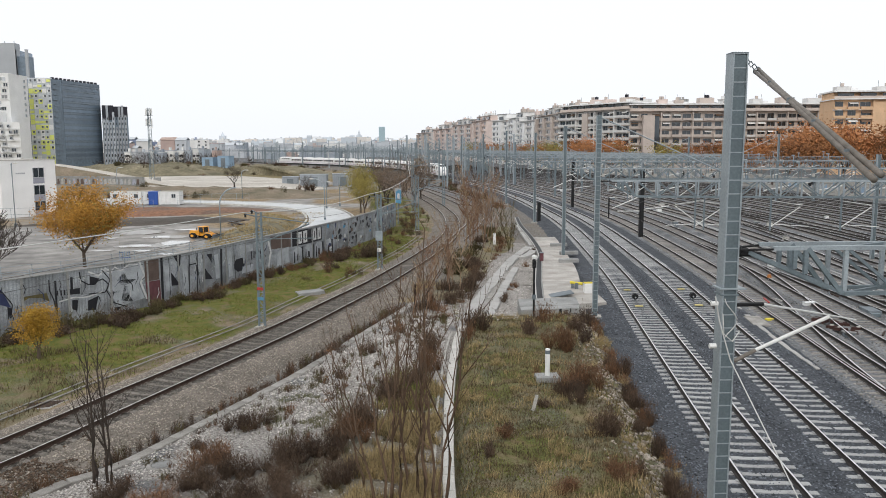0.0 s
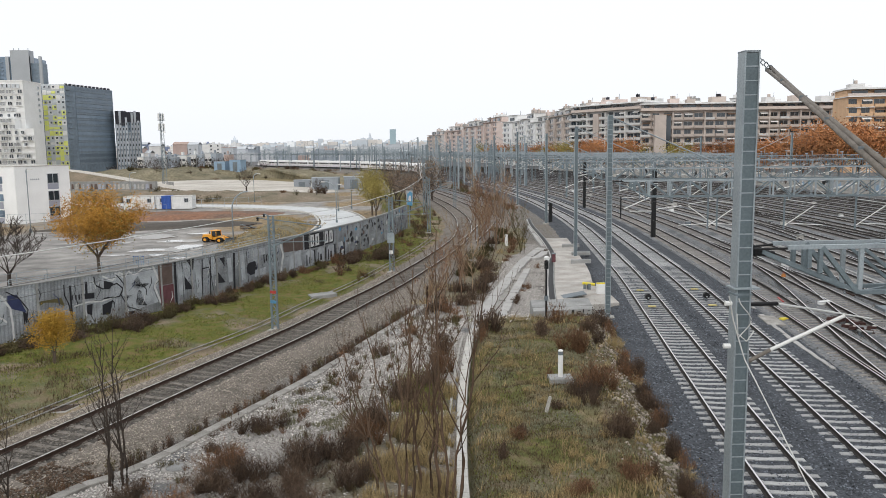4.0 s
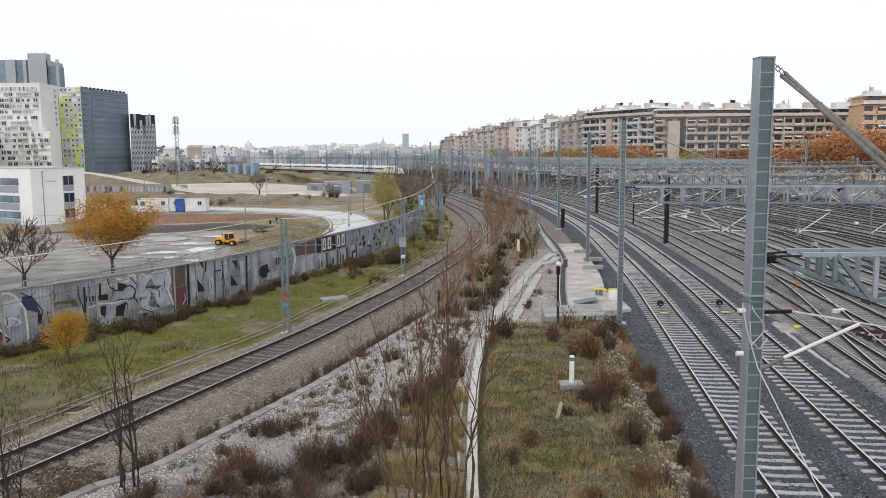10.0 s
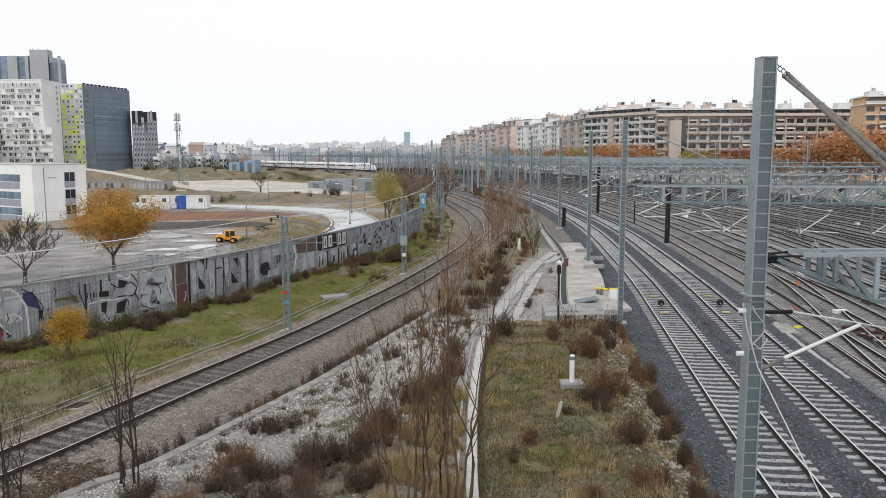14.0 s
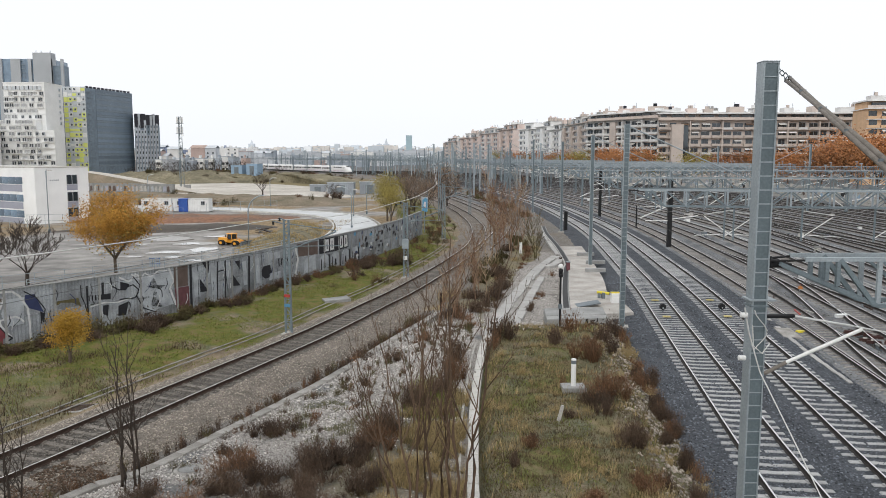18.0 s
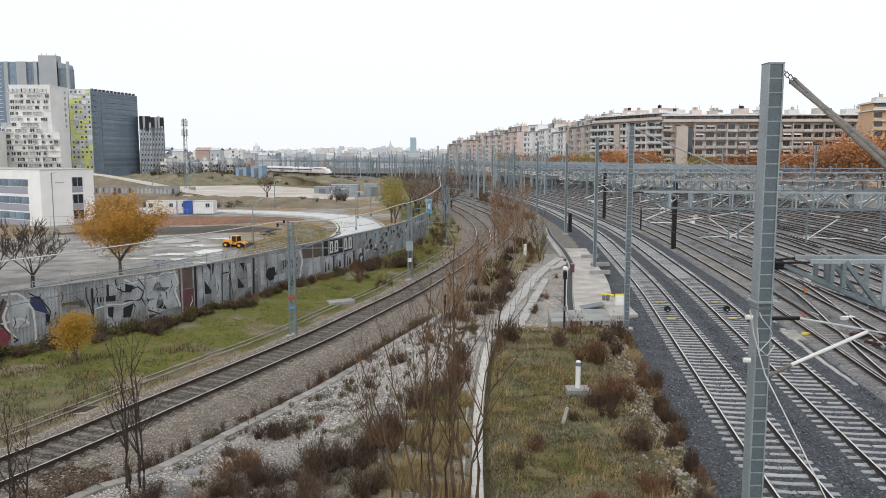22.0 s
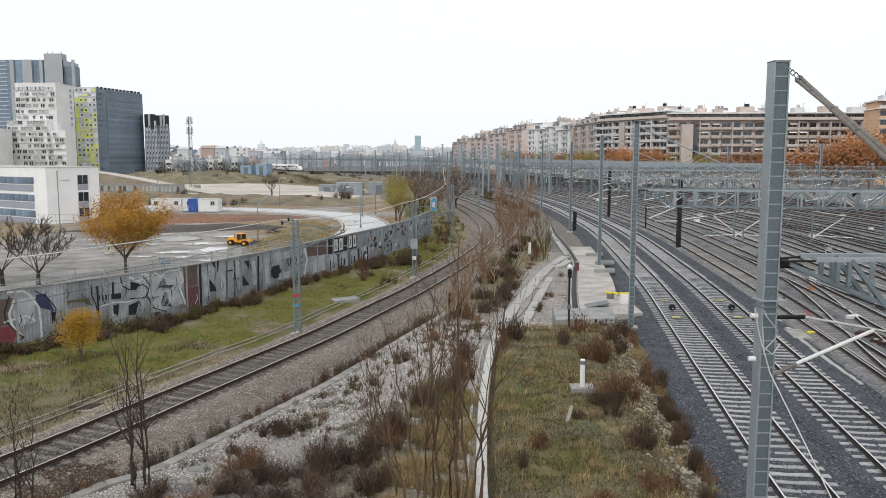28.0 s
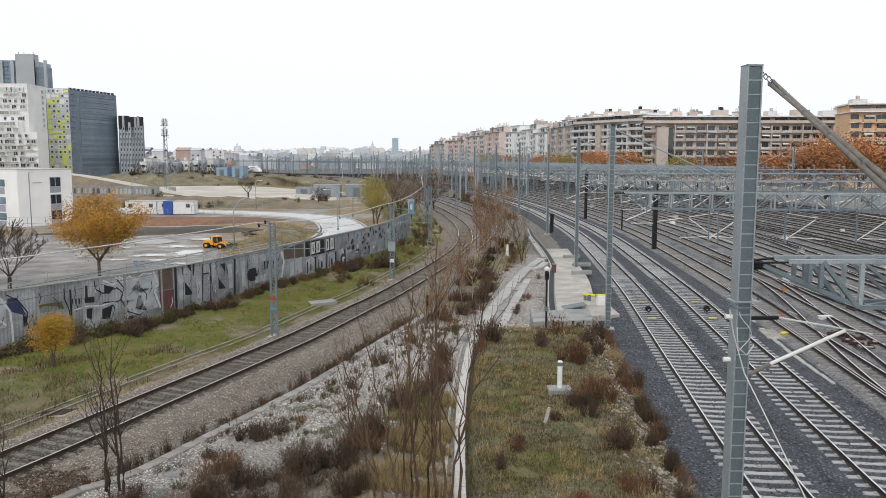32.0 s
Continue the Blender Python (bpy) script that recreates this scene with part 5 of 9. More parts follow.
road_line = spline([Vector(p) for p in [(-62, 24), (-38, 44), (-24, 56), (-17, 68), (-12.5, 85), (-11.2, 105), (-12.5, 124), (-18, 142), (-30, 153), (-48, 161), (-75, 170), (-120, 186), (-180, 205)]], 2.0)
tagged(Geo().sweep(xy(road_line, LOT + 0.18), [(-3.4, -0.3), (-3.3, 0.0), (3.3, 0.0), (3.4, -0.3)], False).put("road", "road_concrete"), "pale wet concrete access road curving round the lot", "road", kind="structure")
for off in (-3.7, 3.7):
    tagged(Geo().sweep(xy(shifted(road_line, off), LOT + 0.28), [(-0.12, -0.4), (-0.12, 0.0), (0.12, 0.0), (0.12, -0.4)]).put("kerb", "concrete_pale"), "pale concrete kerb of the access road", "kerb", kind="structure")
blob_sheet("earth_heap", "spread heap of red earth on the lot", "earth heap", [(-70, 128), (-48, 124), (-24, 132), (-20, 143), (-40, 147), (-64, 146)], 0.5, "red_earth", seed=2)
blob_sheet("earth_heap", "dark muddy heap on the lot", "earth heap", [(-62, 112), (-40, 110), (-22, 117), (-24, 125), (-46, 123)], 0.45, "dark_earth", seed=3)
blob_sheet("earth_heap", "low bank of dry grass and earth by the road", "earth heap", [(-24, 88), (-19, 84), (-15.4, 104), (-16.5, 120), (-24, 132), (-22, 112)], 0.9, "bank_grass", seed=4)
blob_sheet("earth_heap", "brown scrubby bank beyond the road", "earth heap", [(-115, 196), (-60, 178), (-20, 166), (-12, 176), (-14, 190), (-60, 200), (-110, 222)], 1.5, "bank_scrub", seed=5)
blob_sheet("sand_field", "wide pale sandy clearing", "clearing", [(-120, 250), (-70, 212), (-20, 195), (-14, 212), (-28, 262), (-70, 318), (-108, 310)], 0.7, "pale_sand", seed=6, rough=0.1)
ramp_line = spline([Vector(p) for p in [(-58, 218, -1.6), (-72, 230, -0.6), (-84, 238, 0.9), (-98, 245, 2.8), (-114, 250, 4.7), (-150, 262, 6.0), (-220, 290, 6.5)]], 4.0)
tagged(Geo().sweep([tuple(p) for p in ramp_line], [(-13, -7.5), (-6, -2.6), (-2.6, -0.05), (2.6, -0.05), (14, -8)], False).put("earth_bank", "bank_scrub", smooth=True), "brown scrubby bank carrying a dirt ramp", "bank", kind="structure")
tagged(Geo().sweep([tuple(p) for p in ramp_line], [(-2.7, -0.1), (-2.4, 0.02), (2.4, 0.02), (2.7, -0.1)], False).put("dirt_ramp", "pale_sand"), "pale dirt ramp climbing behind the lot", "road", kind="structure")
blob_sheet("grass_bank", "long grassy bank below the railway", "bank", [(-150, 345), (-95, 320), (-62, 318), (-28, 272), (-16, 285), (-36, 350), (-64, 380), (-110, 395)], 3.0, "bank_grass", seed=8)
blob_sheet("grass_bank", "grassy mound in front of the sheds", "bank", [(-150, 330), (-110, 306), (-78, 308), (-68, 330), (-80, 356), (-120, 372), (-160, 366)], 3.6, "bank_grass", seed=9)
mat("wet_mud", (0.30, 0.275, 0.245), 0.28, 0, 0.4, 0.5, 6, 0.3, col2=(0.19, 0.17, 0.15), spec=0.6)
rr = random.Random(90)
for n, (x, y, rx, ry) in enumerate(((-27.6, 91.5, 2.3, 3.2), (-30.6, 89.2, 1.6, 1.2), (-35.5, 103, 2.6, 2.4), (-32.4, 88.3, 0.9, 0.7), (-26.6, 118.6, 1.2, 1.5), (-33.0, 84.6, 1.4, 0.6), (-28.7, 84.6, 1.1, 0.8), (-25.6, 82, 1.2, 0.8),
                                    (-31.0, 98.0, 1.8, 1.6), (-38.0, 96.0, 1.6, 1.2), (-24.6, 97.5, 0.9, 1.4), (-41.5, 105.5, 2.0, 1.3), (-37.5, 88.0, 1.2, 0.7), (-30.0, 106.5, 1.5, 1.0))):
    for name, label, grow, lift, m in (("mud_patch", "dark wet mud round a rain puddle", 1.5, 0.015, "wet_mud"), ("puddle", "shallow glossy rain puddle, white sky reflection partly put into its pale colour", 1.0, 0.035, "puddle")):
        pts = []
        for q in range(18):
            a = q * math.pi / 9
            r = grow * (0.75 + 0.55 * fbm(math.cos(a) * 1.3 + n * 7, math.sin(a) * 1.3, 1.0, n + grow))
            pts.append((x + math.cos(a) * rx * r, y + math.sin(a) * ry * r))
        z = max(ground_z(*p) for p in pts + [(x, y)]) + lift
        k = len(pts)
        tagged(Geo().add([(u, v, z) for u, v in pts] + [(u, v, z - 0.4) for u, v in pts], [tuple(range(k))] + [(i, k + i, k + (i + 1) % k, (i + 1) % k) for i in range(k)]).put(name, m), label, "puddle" if m == "puddle" else "mud", kind="structure")


def window_mesh(w, h, frame_m, glass_m, sill=True, depth=0.12):
    """A window in one piece: a frame with a middle bar, two sunk panes, a sill."""
    f, y0, yp, yb = 0.07, -depth / 2, 0.02, depth / 2
    xs = [-w / 2, -w / 2 + f, -f / 2, f / 2, w / 2 - f, w / 2]
    zs = [-h / 2, -h / 2 + f, h / 2 - f, h / 2]
    vs = [(x, y0, z) for z in zs for x in xs]
    fs, panes = [], []
    for j in range(3):
        for i in range(5):
            q = (j * 6 + i, j * 6 + i + 1, j * 6 + i + 7, j * 6 + i + 6)
            if j == 1 and i in (1, 3):
                o = len(vs)
                vs += [(vs[k][0], yp, vs[k][2]) for k in q]
                fs += [(q[k], q[(k + 1) % 4], o + (k + 1) % 4, o + k) for k in range(4)]
                panes.append(len(fs))
                fs.append((o, o + 1, o + 2, o + 3))
            else:
                fs.append(q)
    rim = list(range(0, 6)) + [11, 17, 23] + list(range(22, 17, -1)) + [12, 6]
    o, n = len(vs), len(rim)
    vs += [(vs[k][0], yb, vs[k][2]) for k in rim]
    fs += [(rim[(k + 1) % n], rim[k], o + k, o + (k + 1) % n) for k in range(n)]
    if sill:
        o = len(vs)
        vs += [(x, y, z) for y, z in ((y0 - 0.16, -h / 2), (y0 - 0.16, -h / 2 - 0.08), (y0, -h / 2 - 0.08)) for x in (-w / 2, w / 2)]
        fs += [(0, o, o + 1, 5, 4, 3, 2, 1), (o, o + 2, o + 3, o + 1), (o + 2, o + 4, o + 5, o + 3), (0, o + 4, o + 2, o), (5, o + 1, o + 3, o + 5)]
    me = bpy.data.meshes.new("window")
    me.from_pydata(vs, [], fs)
    me.materials.append(M(frame_m))
    me.materials.append(M(glass_m))
    for k in panes:
        me.polygons[k].material_index = 1
    return me


def facade_pose(p0, p1):
    """A pose with x along the facade from p0 to p1, y into the building."""
    d = Vector(p1) - Vector(p0)
    return Matrix.Translation((p0[0], p0[1], 0)) @ Matrix.Rotation(math.atan2(d.y, d.x), 4, "Z")


# office block with strip windows
def office():
    top = thing("office_building", "white three-storey office block with dark strip windows", "building", Matrix.Translation((-64.0, 125.2, LOT)))
    u, v = Vector((0.55, 0.835, 0)), Vector((-0.835, 0.55, 0))
    m = Matrix(((u.x, v.x, 0, 0), (u.y, v.y, 0, 0), (0, 0, 1, 0), (0, 0, 0, 1)))
    L, D, Ht = 9.3, 34.0, 9.1
    g = Geo().box((L / 2, D / 2, Ht / 2), (L, D, Ht))
    ob = g.put("wall", "render_white", top, at=m)
    Geo().box((L / 2, D / 2, Ht + 0.08), (L + 0.1, D + 0.1, 0.16)).put("parapet", "concrete_pale", top, at=m)
    strip = Geo().box((0, 0, 0), (0.10, 1.9, 1.15)).mesh("strip_window", M("glass_blue"))
    band = Geo().box((0, 0, 0), (0.06, D - 4.6, 1.1)).mesh("panel_band", M("panel_lavender"))
    for z in (7.0, 4.15, 1.55):
        for k in range(14):
            piece("strip_window", strip, top, m @ Matrix.Translation((-0.02, 4.6 + k * 2.05, z)))
        piece("panel_band", band, top, m @ Matrix.Translation((-0.012, D / 2 + 1.5, z - 1.25)))
        wm = window_mesh(1.9, 1.6, "grey_paint", "glass_dark", False)
        piece("window", wm, top, m @ Matrix.Translation((6.3, -0.03, z + 0.1)))
        piece("panel_band", Geo().box((0, 0, 0), (1.9, 0.06, 0.95)).mesh("panel_band", M("panel_lavender")), top, m @ Matrix.Translation((6.3, -0.012, z - 1.2)))
    bar = Geo()
    for k in range(5):
        bar.box((2.6 + k * 0.32, -0.03, 7.05), (0.2, 0.03, 0.22))
    bar.put("sign_bars", "grey_paint", top, "small grey sign letters too far to read", at=m)


office()


def container(x, y, ln, m, door, a=0.0):
    top = thing("site_cabin", "white site cabin container with small windows" if m == "white_paint" else "blue portable site cabin", "container", Matrix.Translation((x, y, LOT + 0.1)) @ Matrix.Rotation(a, 4, "Z"), "site cabins")
    g = Geo()
    n = int(ln / 0.3)
    prof = []
    for k in range(n):
        x0 = k * ln / n
        w = ln / n
        prof += [(x0, 0), (x0 + w * 0.3, 0.04), (x0 + w * 0.7, 0.04), (x0 + w, 0)]
    k = len(prof)
    g.add([(a_, b, 0.05) for a_, b in prof] + [(a_, b, 2.5) for a_, b in prof], [(i, i + 1, k + i + 1, k + i) for i in range(k - 1)])
    g.box((ln / 2, 1.25, 1.27), (ln, 2.38, 2.46))
    g.put("shell", m, top)
    Geo().box((ln / 2, 1.2, 2.54), (ln + 0.06, 2.5, 0.10)).put("roof", "concrete_pale" if m == "white_paint" else m, top)
    for xx in (0.04, ln - 0.04):
        Geo().box((xx, -0.02, 1.27), (0.12, 0.1, 2.5)).put("corner_post", m, top)
    if door:
        for xx in door:
            piece("window", window_mesh(0.8, 0.8, "grey_paint", "glass_dark", False), top, Matrix.Translation((xx, -0.02, 1.7)))


container(-57.5, 152.6, 5.9, "white_paint", (0.9, 4.9))
container(-51.5, 152.9, 1.45, "white_paint", (1.3,))
container(-50.0, 152.0, 1.7, "blue_paint", ())
container(-48.2, 152.2, 4.0, "white_paint", (2.9,), -0.03)


def shed(x, y, w, h, d, a=0.0, m="corrugated_grey", z=LOT, label="grey corrugated metal shed"):
    top = thing("metal_shed", label, "shed", Matrix.Translation((x, y, z)) @ Matrix.Rotation(a, 4, "Z"), "sheds")
    g = Geo()
    n = max(6, int(w / 0.5))
    prof = []
    for k in range(n):
        x0, ww = k * w / n, w / n
        prof += [(x0, 0), (x0 + ww * 0.3, -0.06), (x0 + ww * 0.7, -0.06), (x0 + ww, 0)]
    k = len(prof)
    g.add([(p, q, -0.5) for p, q in prof] + [(p, q, h) for p, q in prof], [(i, i + 1, k + i + 1, k + i) for i in range(k - 1)])
    g.box((w / 2, d / 2 + 0.02, h / 2 - 0.25), (w, d, h + 0.5))
    g.put("cladding", m, top)
    Geo().box((w / 2, d / 2, h + 0.06), (w + 0.3, d + 0.3, 0.12)).put("roof", "corrugated_grey", top)
    Geo().box((w * 0.5, -0.08, h * 0.4), (min(2.4, w * 0.4), 0.06, h * 0.8)).put("door", "galvanised_dark", top)


shed(-36.5, 228, 4.6, 2.4, 4, 0.05)
shed(-30.0, 218, 7.4, 3.4, 5, 0.0)
shed(-21.2, 221, 5.6, 3.4, 5, 0.1)
for k in range(7, 9):
    shed(-134.8 + k * 7.0, 345 - k * 2.2, 5.0, 3.4 + (k % 3) * 0.6, 5, -0.25, ("corrugated_grey", "pale_blue_paint", "pale_blue_paint")[k % 3], 1.4, "low workshop shed with faded cladding on the bank")


def arched_lamp(x, y, h, reach, a, z=LOT):
    top = thing("street_lamp", "pale street lamp with a curved arm", "street lamp", Matrix.Translation((x, y, z)) @ Matrix.Rotation(a, 4, "Z"), "street lamps")
    pts = [Vector((0, 0, 0)), Vector((0, 0, h - reach))]
    for k in range(1, 7):
        q = k / 6 * math.pi / 2
        pts.append(Vector((reach * (1 - math.cos(q)), 0, h - reach + reach * math.sin(q))))
    Geo().chain(pts, 0.085, 6).put("pole", "galvanised_light", top, smooth=True)
    Geo().box((reach + 0.3, 0, h - 0.02), (0.75, 0.26, 0.14), taper=0.7).put("lantern", "concrete_pale", top)
    Geo().box((0, 0, 0.2), (0.3, 0.3, 0.6)).put("base", "galvanised", top)


arched_lamp(-22.3, 92.8, 6.4, 2.0, 0.0)
arched_lamp(-12.6, 118, 6.4, 1.6, math.pi)
arched_lamp(-12.9, 148, 6.6, 1.6, 0.0)
arched_lamp(-8.9, 158, 7.2, 1.9, math.pi)
arched_lamp(-5.6, 134, 6.4, 1.9, math.pi)
arched_lamp(-36.1, 171, 6.2, 0.8, 0.3)
arched_lamp(-69.8, 190, 6.4, 0.8, 0.3)
arched_lamp(-14.6, 140, 5.0, 0.1, 0)
arched_lamp(-55.6, 112, 9.0, 0.2, 0)
arched_lamp(-93, 180, 6.5, 0.8, 0)


def antenna_mast():
    top = thing("antenna_tower", "slender lattice telecom tower with panel antennas", "antenna tower", Matrix.Translation((-78, 241, LOT)))
    h = 23.0
    for k in range(3):
        q = k * 2.1
        a, b = Vector((math.cos(q) * 0.8, math.sin(q) * 0.8, 0)), Vector((math.cos(q) * 0.45, math.sin(q) * 0.45, h))
        Geo().tube(a, b, 0.09, 5).put("leg", "galvanised", top)
    g = Geo()
    z = 0
    while z < h - 1:
        for k in range(3):
            r0, r1 = 0.8 - 0.35 * z / h, 0.8 - 0.35 * (z + 1.2) / h
            q0, q1 = k * 2.1, (k + 1) * 2.1
            g.beam((math.cos(q0) * r0, math.sin(q0) * r0, z), (math.cos(q1) * r1, math.sin(q1) * r1, z + 1.2), 0.05)
        z += 1.2
    g.put("lattice", "galvanised", top)
    for z in (h - 1.2, h - 4.2):
        for k in range(6):
            q = k * 1.047
            Geo().box((math.cos(q) * 0.85, math.sin(q) * 0.85, z), (0.28, 0.2, 1.9), Matrix.Rotation(q, 3, "Z")).put("panel_antenna", "insulator_white", top)
        Geo().lathe((0, 0, z - 1.1), [(0.5, 0), (1.2, 0), (1.2, 0.08), (0.5, 0.08)], 10).put("ring_platform", "galvanised_dark", top)
    Geo().lathe((0.9, -0.5, h - 6), [(0, 0.4), (0.35, 0.35), (0.45, 0.0), (0, 0)], 10).put("dish", "insulator_white", top)
    Geo().box((1.6, 0, 1.0), (1.8, 1.4, 2.0)).put("equipment_hut", "concrete_grey", top)


antenna_mast()


def loader():
    top = thing("wheel_loader", "yellow-orange wheel loader parked on the muddy lot", "loader", Matrix.Translation((-25.2, 96.2, LOT)) @ Matrix.Rotation(radians(-28), 4, "Z") @ Matrix.Diagonal((0.72, 0.72, 0.5, 1)))
    Geo().box((-1.4, 0, 1.35), (2.2, 1.6, 1.1), taper=0.9).put("engine_cover", "orange_paint", top)
    Geo().box((0.7, 0, 1.0), (2.4, 1.1, 0.6)).put("front_frame", "orange_paint", top)
    g = Geo()
    for sx in (-0.55, 0.55):
        for sy in (-0.65, 0.65):
            g.beam((sx, sy, 1.5), (sx * 0.9, sy * 0.92, 2.9), 0.1)
    g.put("cab_frame", "orange_paint", top)
    Geo().box((0, 0, 2.2), (1.0, 1.2, 1.2)).put("cab_glass", "glass_dark", top)
    Geo().box((0, 0, 2.95), (1.35, 1.5, 0.14), taper=0.9).put("cab_roof", "orange_paint", top)
    for sx in (-1.5, 1.6):
        for sy in (-0.95, 0.95):
            w = Geo().tube((sx, sy - 0.25, 0.68), (sx, sy + 0.25, 0.68), 0.68, 16).put("wheel", "rubber", top)
            Geo().tube((sx, sy - 0.27, 0.68), (sx, sy + 0.27, 0.68), 0.34, 10).put("rim", "orange_paint", w)
    for sy in (-0.5, 0.5):
        Geo().beam((1.0, sy, 1.6), (3.0, sy, 0.7), 0.2).put("lift_arm", "orange_paint", top)
    g = Geo()
    prof = [(3.0, 0.15), (4.1, 0.1), (3.9, 0.2), (3.3, 0.5), (3.2, 1.1), (3.5, 1.35), (3.1, 1.3), (2.95, 0.7)]
    n = len(prof)
    g.add([(x, -1.3, z) for x, z in prof] + [(x, 1.3, z) for x, z in prof], [(i, (i + 1) % n, n + (i + 1) % n, n + i) for i in range(n)] + [tuple(range(n))[::-1], tuple(range(n, 2 * n))])
    g.put("bucket", "galvanised_dark", top)
    Geo().tube((-1.9, 0.4, 1.9), (-1.9, 0.4, 2.5), 0.06, 6).put("exhaust", "black_paint", top)


loader()
for x, y, s in ((-21.6, 100, 1.0), (-19.5, 105, 0.8), (-24, 109, 1.2), (-18.8, 111, 1.0), (-62, 147.5, 1.0)):
    p = thing("scrap_pile", "heap of pipes and scrap metal on the mud", "scrap", Matrix.Translation((x, y, LOT + 0.3)))
    rr = random.Random(int(x * 10))
    for k in range(9):
        a = rr.uniform(0, 3.1)
        Geo().beam((-s * math.cos(a), -s * math.sin(a), rr.uniform(0, 0.5)), (s * math.cos(a), s * math.sin(a), rr.uniform(0.1, 0.7)), 0.14, 0.08).put("bar", rr.choice(("galvanised_dark", "dirty_steel", "rail_rust", "concrete")), p)


def small_car(at, m, label):
    top = thing("car", label, "car", at)
    prof = [(-2.0, 0.35), (-2.05, 0.8), (-1.85, 0.95), (-1.5, 1.42), (0.3, 1.46), (0.95, 0.98), (1.85, 0.85), (2.05, 0.6), (2.02, 0.35)]
    n = len(prof)
    g = Geo()
    for w, s in ((0.86, 1),):
        g.add([(x, -w * (0.82 if z > 1.1 else 1), z) for x, z in prof] + [(x, w * (0.82 if z > 1.1 else 1), z) for x, z in prof],
              [(i, n + i, n + (i + 1) % n, (i + 1) % n) for i in range(n)] + [tuple(range(n)), tuple(range(n, 2 * n))[::-1]])
    g.put("body", m, top)
    for sy in (-1, 1):
        Geo().poly([(-1.35, 1.0), (-1.2, 1.36), (0.25, 1.39), (0.75, 1.0)], 0.02, Matrix.Translation((0, sy * 0.79, 0))).put("side_window", "glass_dark", top)
        for sx in (-1.25, 1.25):
            w = Geo().tube((sx, sy * 0.72, 0.31), (sx, sy * 0.9, 0.31), 0.31, 14).put("wheel", "rubber", top)
            Geo().tube((sx, sy * 0.73, 0.31), (sx, sy * 0.91, 0.31), 0.19, 10).put("rim", "galvanised_light", w)
        Geo().box((2.0, sy * 0.6, 0.7), (0.1, 0.35, 0.16)).put("headlight", "insulator_white", top)
        Geo().box((-2.02, sy * 0.65, 0.8), (0.1, 0.25, 0.2)).put("tail_light", "red_paint", top)
    Geo().add([(0.42, -0.68, 1.41), (0.42, 0.68, 1.41), (0.98, 0.8, 1.0), (0.98, -0.8, 1.0)], [(0, 1, 2, 3)]).put("windscreen", "glass_dark", top)


small_car(Matrix.Translation((-38.5, 56.5, LOT + 0.02)) @ Matrix.Rotation(radians(38), 4, "Z"), "galvanised_light", "pale silver hatchback parked behind the graffiti wall")
bar = thing("site_barrier", "blue steel barrier panel by the roadside", "barrier", Matrix.Translation((-28.6, 77.5, LOT)) @ Matrix.Diagonal((0.8, 0.6, 0.6, 1)))
for k in range(5):
    Geo().beam((k * 0.3, 0, 0), (k * 0.3, 0, 1.6), 0.07).put("bar", "pale_blue_paint", bar)
for z in (0.5, 1.4):
    Geo().beam((-0.1, 0, z), (1.3, 0, z), 0.07).put("rail", "blue_paint", bar)


def site_fence(pts, h, label):
    top = thing("fence", label, "fence")
    line = spline([Vector(p) for p in pts], 2.5)
    for p in line:
        Geo().tube((p.x, p.y, ground_z(p.x, p.y) - 0.1), (p.x, p.y, ground_z(p.x, p.y) + h), 0.03, 5).put("post", "galvanised_light", top)
    for z in (0.15, h * 0.5, h - 0.03):
        Geo().chain([Vector((p.x, p.y, ground_z(p.x, p.y) + z)) for p in line], 0.018, 4).put("rail", "galvanised_light", top)


site_fence([(-70, 118), (-58, 121), (-50, 127), (-44, 140)], 2.0, "thin wire fence round the office yard")
site_fence([(-44, 150), (-38, 156), (-30, 160)], 2.0, "wire fence panels beside the cabins")
site_fence([(-52, 52), (-37, 62), (-27, 74), (-21, 86)], 1.3, "low wire fence along the access road")
rl = thing("wall_railing", "thin pale railing on top of the graffiti wall", "railing")
pts = [wall_at(40 + k * 1.9)[0] for k in range(13)]
for p in pts:
    Geo().tube((p.x, p.y, 2.84), (p.x, p.y, 3.2), 0.022, 5).put("post", "galvanised_light", rl)
for z in (3.02, 3.2):
    Geo().chain([Vector((p.x, p.y, z)) for p in pts], 0.018, 4).put("rail", "galvanised_light", rl)
gw = thing("retaining_wall", "far low retaining wall with faded graffiti", "wall", facade_pose((-104, 222), (-70, 212)))
Geo().box((17, 0.2, 0.0), (35, 0.4, 3.6)).put("wall_body", "concrete_grey", gw)
rr = random.Random(8)
for k in range(26):
    u, w = 1 + k * 1.25, rr.uniform(0.5, 1.2)
    Geo().poly([(u, -0.4), (u + w, -0.2), (u + w * 0.8, 1.2), (u + 0.1, 1.0)], 0.02, Matrix.Translation((0, -0.03 - 0.003 * (k % 3), 0))).put("graffiti_patch", rr.choice(("spray_silver", "grey_paint", "panel_lavender", "spray_brown", "concrete")), gw)


# ---- tower blocks beyond the lot ----
mat("tower_white", (0.80, 0.80, 0.79), 0.8, 0, 0.12, 0.15, 3, 0.03)
mat("tower_grey", (0.60, 0.63, 0.66), 0.75, 0, 0.15, 0.1, 3, 0.03)
mat("tower_slate", (0.20, 0.255, 0.31), 0.5, 0, 0.3, 0.08, 0.6, 0.02, spec=0.35)
mat("tower_slate_line", (0.21, 0.255, 0.30), 0.4, 0, 0.2, 0.2, 3, 0.02)
mat("panel_lime", (0.76, 0.80, 0.22), 0.6, 0, 0.1, 0.3, 3, 0.02)
